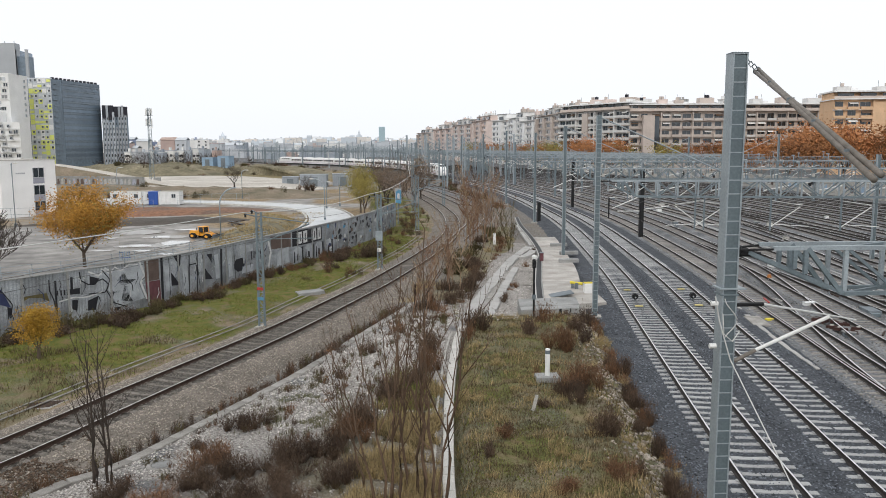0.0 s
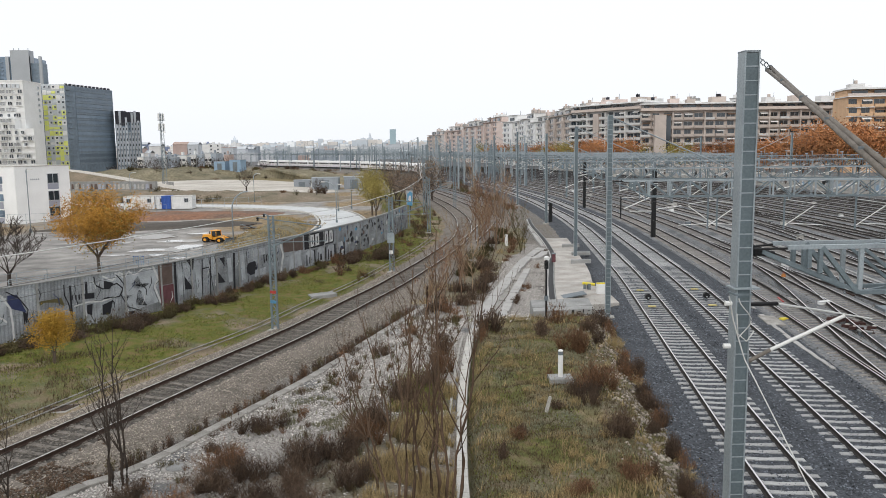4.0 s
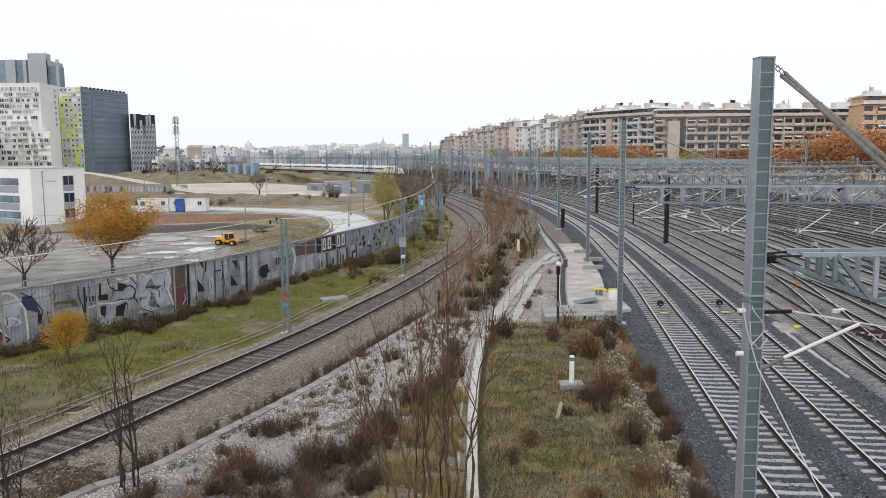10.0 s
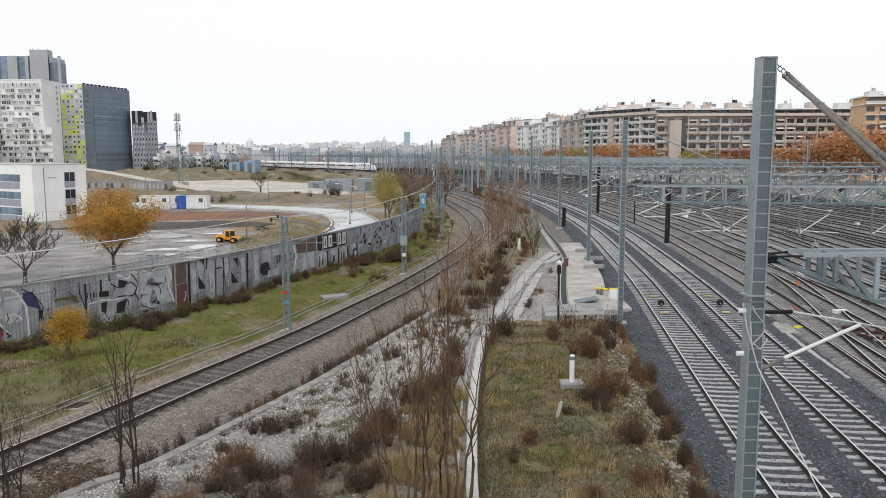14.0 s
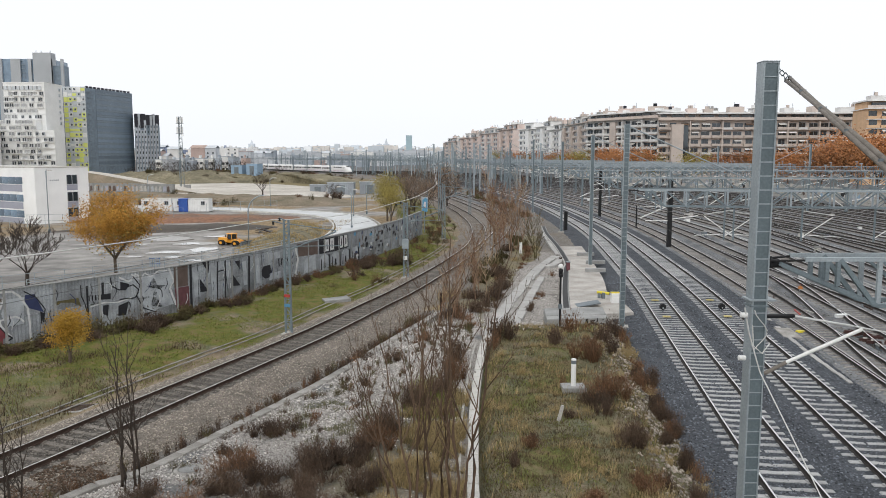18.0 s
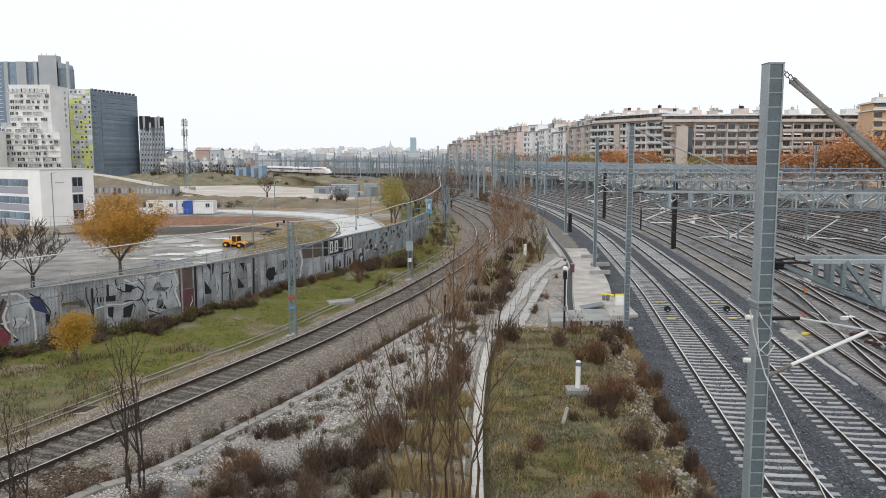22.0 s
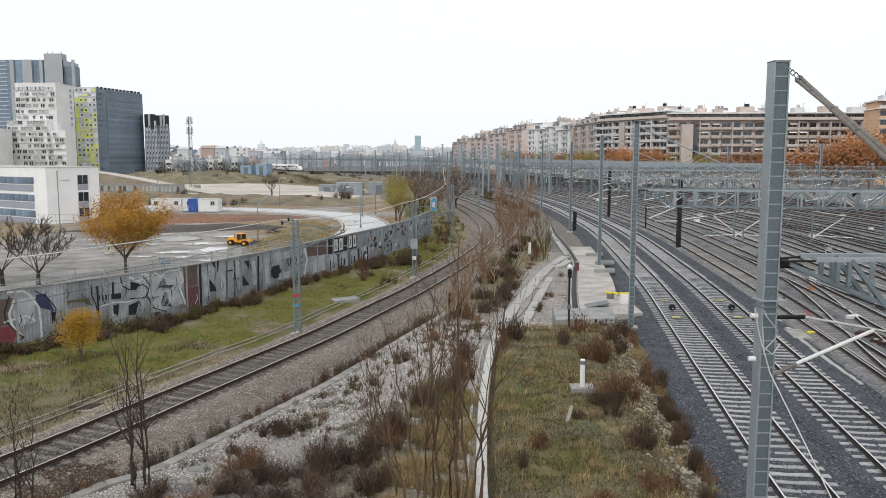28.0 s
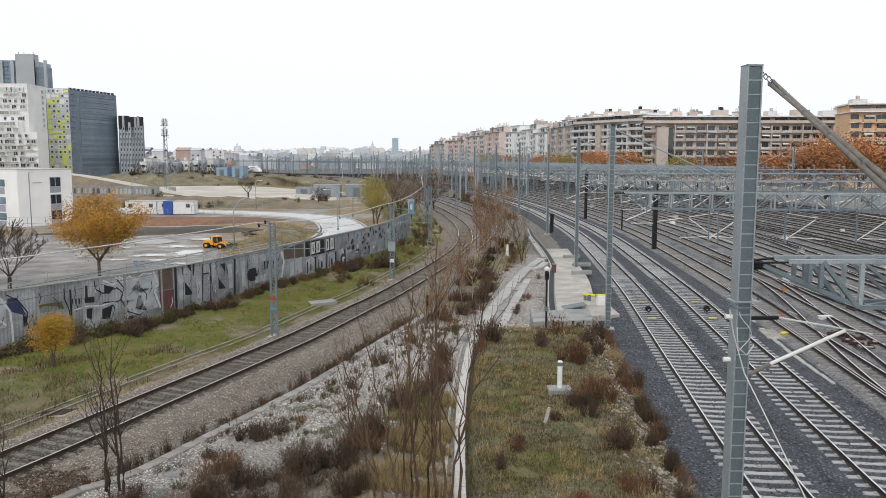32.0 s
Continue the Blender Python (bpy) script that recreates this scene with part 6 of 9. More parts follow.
# mid-grey painted for the shade in balcony recesses
mat("recess_shade", (0.42, 0.43, 0.44), 0.6, 0, 0.2, 0.3, 3, 0.02, rand=0.4)
mat("fin_black", (0.025, 0.025, 0.035), 0.5, 0, 0.2, 0.3, 3, 0.02)


def block(name, label, x0, x1, y0, y1, z1, material, z0=-2.0):
    top = thing(name, label, "building")
    Geo().box(((x0 + x1) / 2, (y0 + y1) / 2, (z0 + z1) / 2), (x1 - x0, y1 - y0, z1 - z0)).put("wall", material, top)
    Geo().box(((x0 + x1) / 2, (y0 + y1) / 2, z1 + 0.35), (x1 - x0 + 0.3, y1 - y0 + 0.3, 0.7)).put("parapet", material, top)
    return top


def white_tower():
    top = block("apartment_tower", "white stepped apartment tower with scattered small windows", -228.3, -206.6, 420, 440, 47.3, "tower_white")
    Geo().box((-217.0, 419, 10.3), (34.4, 10, 24.8)).put("lower_wing", "tower_white", top)
    Geo().box((-219.6, 420.5, 12.5), (21, 14.0, 30.5)).put("middle_wing", "tower_white", top)
    rr = random.Random(3)
    w1 = window_mesh(1.4, 1.5, "tower_grey", "glass_dark", True, 0.5)
    w2 = window_mesh(2.3, 1.9, "tower_white", "glass_dark", True, 0.7)
    # w3: a grey pane in place of a shaded balcony recess
    w3 = window_mesh(3.0, 1.7, "tower_white", "recess_shade", True, 0.7)
    hood = Geo().box((0, -0.3, 0.0), (2.9, 0.9, 0.35)).mesh("balcony_slab", M("white_paint"))
    for k in range(15):
        z = 2.4 + k * 3.05
        hi = z > 23
        x, xe, y = (-227, -208.2, 419.9) if z > 27 else ((-229, -210, 413.4) if hi else (-233, -201.4, 413.3))
        x0 = x
        while x < xe:
            if rr.random() < 0.9:
                piece("window", rr.choice((w1, w2, w2, w3, w3)), top, Matrix.Translation((x + rr.uniform(-0.6, 0.6), y, z)))
                if rr.random() < 0.45:
                    piece("balcony", hood, top, Matrix.Translation((x + 0.3, y, z - 1.3)))
            x += rr.uniform(2.3, 4.2)
        wide = (xe - x0 + 3.0) / 2
        Geo().box(((x0 + xe) / 2, y + 0.02, z - 1.5), (2 * wide, 0.5, 0.28)).put("floor_ledge", "tower_white", top)
        if z > 24:
            piece("window", w1, top, Matrix.Translation((-206.5, 436, z)) @ Matrix.Rotation(math.pi / 2, 4, "Z"))
    for k in range(9):
        Geo().box((-227.0 + k * 2.25, 419.6, 44.9), (1.6, 0.3, 2.0)).put("top_opening", "tower_grey", top)


white_tower()
tw = block("apartment_tower", "grey tower with lime-yellow facade panels", -211.0, -198.5, 450, 468, 47.5, "tower_grey")
rr = random.Random(6)
lime_window = window_mesh(1.1, 1.2, "tower_grey", "glass_dark", False)
for k in range(17):
    for j in range(5):
        z, x = 1.0 + k * 2.85, -209.6 + j * 2.45
        q = fbm(x * 1.0, z * 0.7, 3.2, 17) + rr.uniform(-0.1, 0.1)
        m = "panel_lime" if q > 0.02 else ("white_paint" if q > -0.2 else "tower_grey")
        Geo().box((x, 449.9, z), (2.2, 0.3, rr.choice((1.3, 2.6)))).put("facade_panel", m, tw)
        if rr.random() < 0.6:
            piece("window", lime_window, tw, Matrix.Translation((x + 0.3, 449.65, z + 0.2)))
mat("glass_slate", (0.175, 0.23, 0.29), 0.3, 0, 0.2, 0.2, 3, 0.0, rand=0.3, spec=0.4)
sl = thing("office_tower", "dark slate-blue glass office tower with a stepped roof edge", "building", facade_pose((-198.3, 450), (-188.2, 492)))
Geo().box((21.7, 9, 22.8), (43.4, 18, 49.6)).put("wall", "tower_slate", sl)
for k in range(14):
    Geo().box((25.5, -0.12, 3.5 + k * 3.2), (34, 0.25, 0.7)).put("floor_band", "tower_slate_line", sl)
    Geo().box((25.5, -0.06, 5.1 + k * 3.2), (33.6, 0.14, 1.5)).put("window_band", "glass_slate", sl)
for k in range(15):
    Geo().box((-0.12, 7, 2.5 + k * 3.05), (0.3, 12, 1.2)).put("window_band", "glass_dark", sl)
    Geo().box((2.6, -0.3, 2.5 + k * 3.05), (3.6, 0.7, 0.35)).put("balcony", "tower_slate_line", sl)
for k in range(12):
    Geo().box((2 + k * 3.5, 0.6, 48.1), (1.3, 1.2, 1.2)).put("roof_unit", "fin_black", sl)
bw = thing("office_tower", "black and pale grey tower of staggered vertical fins", "building", facade_pose((-185, 486), (-170, 492)))
mat("fin_grey", (0.44, 0.47, 0.51), 0.7, 0, 0.2, 0.3, 3, 0.02, rand=0.2)
Geo().box((3.2, 7, 11), (6.4, 14, 30)).put("wall", "tower_slate", bw)
Geo().box((10.4, 7, 12), (8, 14, 32)).put("wall", "tower_slate", bw)
Geo().box((3.2, 7, 30.5), (6.2, 13.8, 9)).put("crown", "fin_black", bw)
Geo().box((10.4, 7, 30.6), (7.8, 13.8, 7.6)).put("crown", "fin_black", bw)
rr = random.Random(5)
for k in range(8):
    h = (27, 35, 25, 31, 22, 34, 35, 29)[k]
    Geo().box((0.9 + k * 1.72, -0.25, h / 2 - 2), (1.3, 0.6, h + 4)).put("fin", "fin_grey", bw)
    for j in range(9):
        Geo().box((0.9 + k * 1.72, -0.6, 1.5 + j * 3.2), (0.5, 0.12, 1.5)).put("window", "glass_dark", bw)
mat("tower_core", (0.42, 0.44, 0.46), 0.6, 0, 0.15, 0.1, 3, 0.03)
tt = thing("office_tower", "tall grey and blue glass tower with a lift core", "building", Matrix.Translation((3.8, 620, 0)))
Geo().box((-345, 15, 40), (84, 28, 88)).put("wall", "glass_blue", tt)
Geo().box((-309, 3, 42.3), (14, 8, 92.6)).put("lift_core", "tower_core", tt)
Geo().box((-298, 6, 38), (9, 8, 82)).put("side_wing", "tower_slate", tt)
for x, w in ((-330, 7.5), (-303.5, 3.0), (-319, 2.5), (-342, 3), (-294, 2)):
    Geo().box((x, 0.3, 41), (w, 1.6, 86)).put("pier", "tower_core", tt)
for k in range(27):
    Geo().box((-366, -0.2, 2 + k * 3.1), (40, 0.6, 0.4)).put("floor_band", "tower_grey", tt)
    Geo().box((-324.5, -0.1, 2 + k * 3.1), (4, 0.5, 0.5)).put("floor_band", "tower_slate", tt)
for x in (-315, -311, -304):
    Geo().tube((x, 3, 88), (x, 3, 90.6), 0.25, 5).put("roof_aerial", "galvanised_light", tt)
lb = block("apartment_building", "pale apartment block with dark balcony rows", -262, -226, 395, 410, 22.5, "tower_white")
for k in range(8):
    Geo().box((-244, 394.4, 0.8 + k * 2.9), (35, 1.2, 1.25)).put("balcony_row", "fin_black" if k % 2 else "glass_dark", lb)
# brick_low and roof_tile are paled: distance haze is in their colours
mat("brick_low", (0.52, 0.40, 0.36), 0.9, 0, 0.2, 0.2, 4, 0.05)
mat("house_pale", (0.80, 0.79, 0.77), 0.9, 0, 0.15, 0.2, 4, 0.05, rand=0.1)
mat("house_blue", (0.24, 0.29, 0.42), 0.6, 0, 0.2, 0.2, 4, 0.05)
mat("house_grey", (0.55, 0.57, 0.60), 0.8, 0, 0.2, 0.2, 4, 0.05, rand=0.15)
mat("roof_tile", (0.50, 0.38, 0.33), 0.9, 0, 0.25, 0.3, 4, 0.05)
mat("roof_metal", (0.62, 0.65, 0.68), 0.6, 0.1, 0.2, 0.3, 4, 0.05)
mat("house_slate", (0.36, 0.40, 0.45), 0.7, 0, 0.25, 0.2, 4, 0.05, rand=0.2)
mat("roof_grey_sheet", (0.45, 0.48, 0.51), 0.7, 0, 0.2, 0.3, 4, 0.05)
HOUSE_LABEL = {"house_slate": "slate-grey railway hall", "house_pale": "pale rendered house", "brick_low": "red brick house", "house_blue": "dark blue clad hall", "house_grey": "grey hall"}
house_window = window_mesh(1.5, 1.5, "white_paint", "glass_dark")


def house(x0, x1, d, eave, wall, roof, pitch, windows=True):
    """A low building: walls, a pitched or flat roof, rows of windows."""
    top = thing("low_house", HOUSE_LABEL[wall] + (" with a pitched roof in the low town" if pitch else " with a flat roof in the low town"), "house", Matrix.Translation((x0, d, 0)), "low town")
    w, dp = x1 - x0, 12.0
    Geo().box((w / 2, dp / 2, eave / 2 - 1.5), (w, dp, eave + 3)).put("wall", wall, top)
    if pitch:
        g = Geo()
        prof = [(-0.5, eave - 0.2), (dp / 2, eave + pitch), (dp + 0.5, eave - 0.2), (dp + 0.5, eave), (dp / 2, eave + pitch + 0.3), (-0.5, eave)]
        n = len(prof)
        g.add([(-0.4, y, z) for y, z in prof] + [(w + 0.4, y, z) for y, z in prof], [(i, (i + 1) % n, n + (i + 1) % n, n + i) for i in range(n)] + [tuple(range(n)), tuple(range(n, 2 * n))[::-1]])
        g.put("roof", roof, top)
    else:
        Geo().box((w / 2, dp / 2, eave + 0.2), (w + 0.4, dp + 0.4, 0.4)).put("roof", roof, top)
        Geo().box((w * 0.3, dp / 2, eave + 1.2), (w * 0.2, 3, 1.8)).put("roof_hut", wall, top)
    if windows:
        n = max(2, int(w / 4))
        for j in range(n):
            for f in range(max(1, int(eave / 3.2))):
                piece("window", house_window, top, Matrix.Translation(((j + 0.5) * w / n, -0.1, 1.7 + f * 3.2)))


rr = random.Random(56)
for k in range(52):
    d = rr.uniform(640, 1050) if k < 38 else rr.uniform(425, 470)
    px0 = 284 + k * 4.7 + rr.uniform(-6, 6) if k < 38 else 296 + (k - 38) * 11.5
    w = rr.uniform(5, 12) if k < 38 else rr.uniform(2.5, 5)
    x0 = (px0 - 784) / 1370 * d
    wall = rr.choice(("house_pale", "house_pale", "house_grey", "house_pale", "brick_low", "house_blue" if d > 600 else "house_slate"))
    house(x0, x0 + w, d, 9.67 + (rr.uniform(-3.0, 14) if k < 38 else rr.uniform(-11, -3)) * d / 1370, wall, rr.choice(("roof_metal", "roof_metal", "roof_tile")) if k < 38 else rr.choice(("roof_grey_sheet", "roof_metal")), rr.choice((0, 0, 1.8)) if k < 38 else 0, k % 2 == 0)
# halls and canopies behind the far tracks
for k in range(56):
    d = rr.uniform(640, 1200)
    px0 = rr.uniform(440, 800)
    w = rr.uniform(9, 34)
    x0 = (px0 - 784) / 1370 * d
    house(x0, x0 + w, d, 9.67 + rr.uniform(-8.0, 9) * d / 1370, rr.choice(("house_grey", "house_slate", "house_grey", "house_pale", "house_slate", "house_slate", "house_grey", "brick_low")), rr.choice(("roof_metal", "roof_metal", "roof_grey_sheet")), rr.choice((0, 0, 2.0)), False)


# ---- far city on the skyline ----
def far_city():
    g = {m: Geo() for m in ("city_pale", "city_warm", "city_grey", "city_dark", "city_glass")}
    # pale bluish tones: the haze of distance is painted into these colours
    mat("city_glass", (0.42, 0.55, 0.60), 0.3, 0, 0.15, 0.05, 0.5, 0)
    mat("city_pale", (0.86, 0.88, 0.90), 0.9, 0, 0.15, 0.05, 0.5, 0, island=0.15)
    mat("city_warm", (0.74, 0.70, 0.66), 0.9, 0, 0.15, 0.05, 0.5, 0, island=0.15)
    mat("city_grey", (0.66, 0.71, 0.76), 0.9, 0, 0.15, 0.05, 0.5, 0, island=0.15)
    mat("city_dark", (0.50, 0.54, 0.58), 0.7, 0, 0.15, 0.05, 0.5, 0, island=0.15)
    rr = random.Random(12)
    for k in range(900):
        d = rr.uniform(1300, 3600)
        b = rr.uniform(-0.55, 0.12)
        px = 784 + 1370 * b
        skyline = 17 + 4 * math.sin(px * 0.013) + 5 * smooth(520, 720, px)
        z = 9.67 + rr.uniform(0.1, 0.8) ** 1.3 * skyline * d / 1370
        w, dp = rr.uniform(8, 30), rr.uniform(10, 24)
        m = rr.choice(("city_pale", "city_pale", "city_warm", "city_grey"))
        g[m].box((b * d, d, z / 2 - 4), (w, dp, z + 8))
        for f in range(int(z / 9)):
            g["city_dark"].box((b * d, d - dp / 2 - 0.2, 5 + f * 8), (w * 0.86, 0.4, 2.0))
        if rr.random() < 0.5:
            g["city_dark"].box((b * d + rr.uniform(-w, w) / 3, d, z + 1.2), (w * 0.2, 3, 2.6))
    for px, z, w in ((465, 48, 5), (700, 52, 5), (688, 40, 4), (614, 38, 4)):
        x = (px - 784) / 1370 * 2000
        g["city_grey"].box((x, 2000, 16), (w * 3, 12, 44))
        g["city_grey"].tube((x, 2000, 36), (x, 2000, z), w, 8, 0.3)
    g["city_grey"].lathe((-150, 2000, 24), [(13, 0), (12, 4), (9, 8), (4, 10), (0, 11)], 16)
    g["city_glass"].box(((740 - 784) / 1370 * 1300, 1300, 16), (10, 12, 52))
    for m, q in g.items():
        tagged(q.put("far_city", m), "distant city blocks along the skyline, haze put into their pale colours", "city", kind="stuff")


far_city()


# ---- apartment row beyond the yard ----
# tan and red brick lightened and greyed, with distance haze in the base colour
mat("brick_tan_hazed", (0.56, 0.485, 0.435), 0.9, 0, 0.18, 0.3, 6, 0.05)
mat("brick_orange", (0.72, 0.48, 0.30), 0.9, 0, 0.15, 0.3, 6, 0.05)
mat("brick_red_hazed", (0.70, 0.585, 0.535), 0.9, 0, 0.18, 0.3, 6, 0.05)
mat("render_grey", (0.66, 0.65, 0.635), 0.9, 0, 0.15, 0.3, 6, 0.05)
mat("render_pale", (0.82, 0.82, 0.81), 0.85, 0, 0.12, 0.3, 6, 0.05)
mat("roof_grey", (0.40, 0.39, 0.37), 0.9, 0, 0.2, 0.3, 6, 0.05)
mat("awning", (0.80, 0.79, 0.76), 0.8, 0, 0.2, 0.3, 6, 0.02, rand=0.2)
mat("awning_brown", (0.19, 0.12, 0.08), 0.8, 0, 0.2, 0.3, 6, 0.02, rand=0.4)
WIN = {}
# far panes lighter than glass_dark: haze and sky reflection put into the colour
mat("glass_hazy", (0.17, 0.19, 0.215), 0.15, 0, 0.3, 0.3, 2, 0.0, island=0.5, spec=0.7)


def top_floor(top, L, depth, z, wall, rr):
    """A set-back glazed top floor under one pale overhanging roof, with brick stair heads and dark chimneys on it."""
    Geo().box((L / 2, depth / 2 + 1.4, z + 1.2), (L - 1.0, depth - 2.4, 2.5)).put("attic", wall, top)
    x = 1.5
    while x < L - 4:
        w = rr.uniform(2.0, 5.5)
        Geo().box((x + w / 2, 1.45, z + 1.3), (w, 0.3, 1.6)).put("attic_window", "glass_dark", top)
        x += w + rr.uniform(0.5, 2.2)
    Geo().box((L / 2, depth / 2 + 0.6, z + 2.75), (L + 0.4, depth + 0.6, 0.5)).put("attic_roof", "white_paint", top, "pale overhanging flat roof")
    Geo().box((L / 2, 0.55, z + 0.7), (L - 0.4, 0.12, 0.9)).put("terrace_rail", "brick_tan_hazed", top)
    x = 3.0
    while x < L - 4:
        w, h = rr.uniform(3.5, 6.0), rr.uniform(1.6, 2.8)
        Geo().box((x + w / 2, depth / 2 + 2, z + 3.0 + h / 2), (w, 5, h)).put("stair_head", rr.choice(("brick_tan_hazed", "brick_tan_hazed", "brick_red_hazed", "render_grey")), top)
        for j in range(rr.choice((1, 2, 2))):
            cx = x + rr.uniform(0.5, w - 0.5)
            Geo().box((cx, depth / 2, z + 3.0 + h + 0.5), (rr.uniform(0.8, 1.5), 1.0, 1.2)).put("chimney", rr.choice(("fin_black", "roof_grey", "brick_tan_hazed")), top)
        if rr.random() < 0.6:
            Geo().box((x + w + 0.8, depth / 2, z + 3.0 + h * 0.3), (2.2, 3, h * 0.6)).put("roof_hut", "render_pale", top)
        ax = x + rr.uniform(0, w)
        Geo().tube((ax, depth / 2, z + 2.9), (ax, depth / 2, z + 3 + h + rr.uniform(1.0, 2.6)), 0.07, 4).put("aerial", "galvanised", top)
        x += w + rr.uniform(2.5, 9.0)


def stepped_attic(top, L, depth, z, wall, rr):
    """A set-back top floor in uneven lengths, with huts, chimneys and aerials."""
    x = 1.0
    while x < L - 4:
        w = rr.uniform(6, 15)
        w = min(w, L - 1 - x)
        h = rr.choice((2.5, 2.7, 2.9, 3.6))
        back = rr.uniform(2.2, 4.0)
        Geo().box((x + w / 2, depth / 2 + back, z + h / 2), (w - 0.3, depth - 3, h + 0.3)).put("attic", rr.choice((wall, "render_pale", "render_grey")), top)
        Geo().box((x + w / 2, depth / 2 + back - 0.4, z + h + 0.2), (w, depth - 2.4, 0.22)).put("attic_roof", "roof_grey", top)
        Geo().box((x + w * 0.5, back + 0.8, z + 1.4), (w * rr.uniform(0.3, 0.7), 0.3, 1.7)).put("attic_window", "glass_dark", top)
        if rr.random() < 0.75:
            hw, hh = rr.uniform(2.0, 4.5), rr.uniform(1.2, 2.8)
            hx = x + rr.uniform(0.2, 0.8) * w
            Geo().box((hx, depth / 2 + 2, z + h + hh / 2), (hw, 4, hh + 0.2)).put("lift_house", rr.choice(("brick_red_hazed", "render_pale", "brick_tan_hazed", "roof_grey")), top)
            Geo().box((hx + rr.uniform(-1, 1), depth / 2 + 1, z + h + hh + 0.5), (0.9, 0.9, 1.2)).put("chimney", rr.choice(("roof_grey", "brick_red_hazed")), top)
        for j in range(2):
            ax = x + rr.uniform(0, w)
            Geo().tube((ax, depth / 2, z + h), (ax, depth / 2, z + h + rr.uniform(1.5, 3.2)), 0.09, 4).put("aerial", "galvanised", top)
        x += w + rr.choice((0, 0, 1.5, 3.0))


def apartments(label, p0, p1, depth, floors, wall, slab_m, z0=0.0, fh=3.0, bay=3.9, seed=1, bays=19, tower_at=None, near=True):
    """A balcony block: floor slabs, parapets, windows, projecting bays, a set-back attic and a broken roofline."""
    top = thing("apartment_building", label, "building", facade_pose(p0, p1))
    L = (Vector(p1) - Vector(p0)).length
    Ht = floors * fh + 0.6
    rr = random.Random(seed)
    Geo().box((L / 2, depth / 2 + 0.9, z0 + Ht / 2 - 3), (L - 0.4, depth, Ht + 6)).put("wall", wall, top)
    key = (wall, slab_m)
    if key not in WIN:
        WIN[key] = (window_mesh(3.4, 1.75, "grey_paint", "glass_dark", False), window_mesh(2.6, 2.1, "galvanised_dark", "glass_dark", False), window_mesh(1.5, 1.5, "white_paint", "glass_dark", False),
                    Geo().box((0, -0.35, 0), (bay - 0.1, 1.0, 1.15)).mesh("balcony", M(wall)), Geo().box((0, -0.35, 0), (bay - 0.3, 1.0, 0.85)).mesh("balcony", M("render_grey")),
                    Geo().add([(-1.5, 0, 0.5), (1.5, 0, 0.5), (1.5, -1.0, 0), (-1.5, -1.0, 0), (-1.5, -1.0, -0.12), (1.5, -1.0, -0.12)], [(0, 1, 2, 3), (3, 2, 5, 4)]).mesh("awning", M("awning")),
                    Geo().add([(-1.5, 0, 0.5), (1.5, 0, 0.5), (1.5, -1.0, 0), (-1.5, -1.0, 0), (-1.5, -1.0, -0.12), (1.5, -1.0, -0.12)], [(0, 1, 2, 3), (3, 2, 5, 4)]).mesh("awning", M("awning_brown")))
    w1, w2, w3, bal, bal2, aw, aw2 = WIN[key]
    n = int(L / bay)
    bay_w = L / n
    proj = [k for k in range(n) if (k + seed) % max(2, int(bays / bay)) == 0]
    rails, panes = Geo(), Geo()
    for f in range(floors):
        z = z0 + f * fh
        Geo().box((L / 2, 0.35 if near else 0.6, z + 0.05), (L, 1.3 if near else 0.8, 0.26)).put("floor_slab", slab_m, top)
        for k in range(n):
            x = (k + 0.5) * bay_w
            q = rr.random()
            out = 1.1 if k in proj else 0.0
            if near:
                piece("window", (w1 if q < 0.5 else w2) if not out else w3, top, Matrix.Translation((x + rr.uniform(-0.3, 0.3), 0.86 - out * 1.17, z + 1.85)))
                if not out:
                    piece("balcony", bal if q < 0.85 else bal2, top, Matrix.Translation((x, 0.55, z + 0.55)))
                if not out and rr.random() < 0.34:
                    piece("awning", aw if rr.random() < 0.7 else aw2, top, Matrix.Translation((x, 0.4, z + 2.1)))
                if k % 3 == 2 and not out and f == 0:
                    Geo().box(((k + 1) * bay_w, 0.15, z0 + Ht / 2 - 0.2), (0.5, 1.5, Ht - 0.6)).put("pier", wall, top)
            else:
                panes.box((x + rr.uniform(-0.4, 0.4), 0.86, z + 1.7), (rr.choice((1.4, 2.2, 3.0)), 0.16, 1.7))
                if q < 0.75:
                    rails.box((x, 0.55, z + 0.62), (bay - 0.4, 0.8, 0.8))
    if not near:
        rails.put("balcony_parapets", slab_m, top)
        panes.put("window_panes", "glass_hazy", top)
    for k in proj:
        Geo().box(((k + 0.5) * bay_w, 0.2, z0 + Ht / 2 - 0.5), (bay_w * 0.86, 1.5, Ht - 1)).put("bay", "brick_tan_hazed" if wall == "render_grey" else wall, top)
    Geo().box((L / 2, depth / 2, z0 + Ht + 0.05), (L + 0.6, depth + (2.2 if near else 1.2), 0.3)).put("cornice", slab_m, top)
    if near:
        top_floor(top, L, depth, z0 + Ht, wall, rr)
    else:
        stepped_attic(top, L, depth, z0 + Ht, wall, rr)
    if tower_at:
        a, b = tower_at
        Geo().box(((a + b) / 2, -1.0, z0 + Ht / 2 - 1.5), (b - a, 4.0, Ht - 0.5)).put("stair_tower", "brick_tan_hazed", top, "plain brown brick stair tower")
        Geo().box((b + 1.2, 0.0, z0 + Ht / 2 - 2), (2.2, 2.0, Ht - 1)).put("glazed_strip", "glass_dark", top)
    return top


apartments("long tan brick apartment block with balconies and awnings", (90, 314), (128, 311), 15, 6, "brick_tan_hazed", "brick_tan_hazed", 3.2, fh=3.3, seed=1, bays=70, tower_at=(5.0, 9.5))
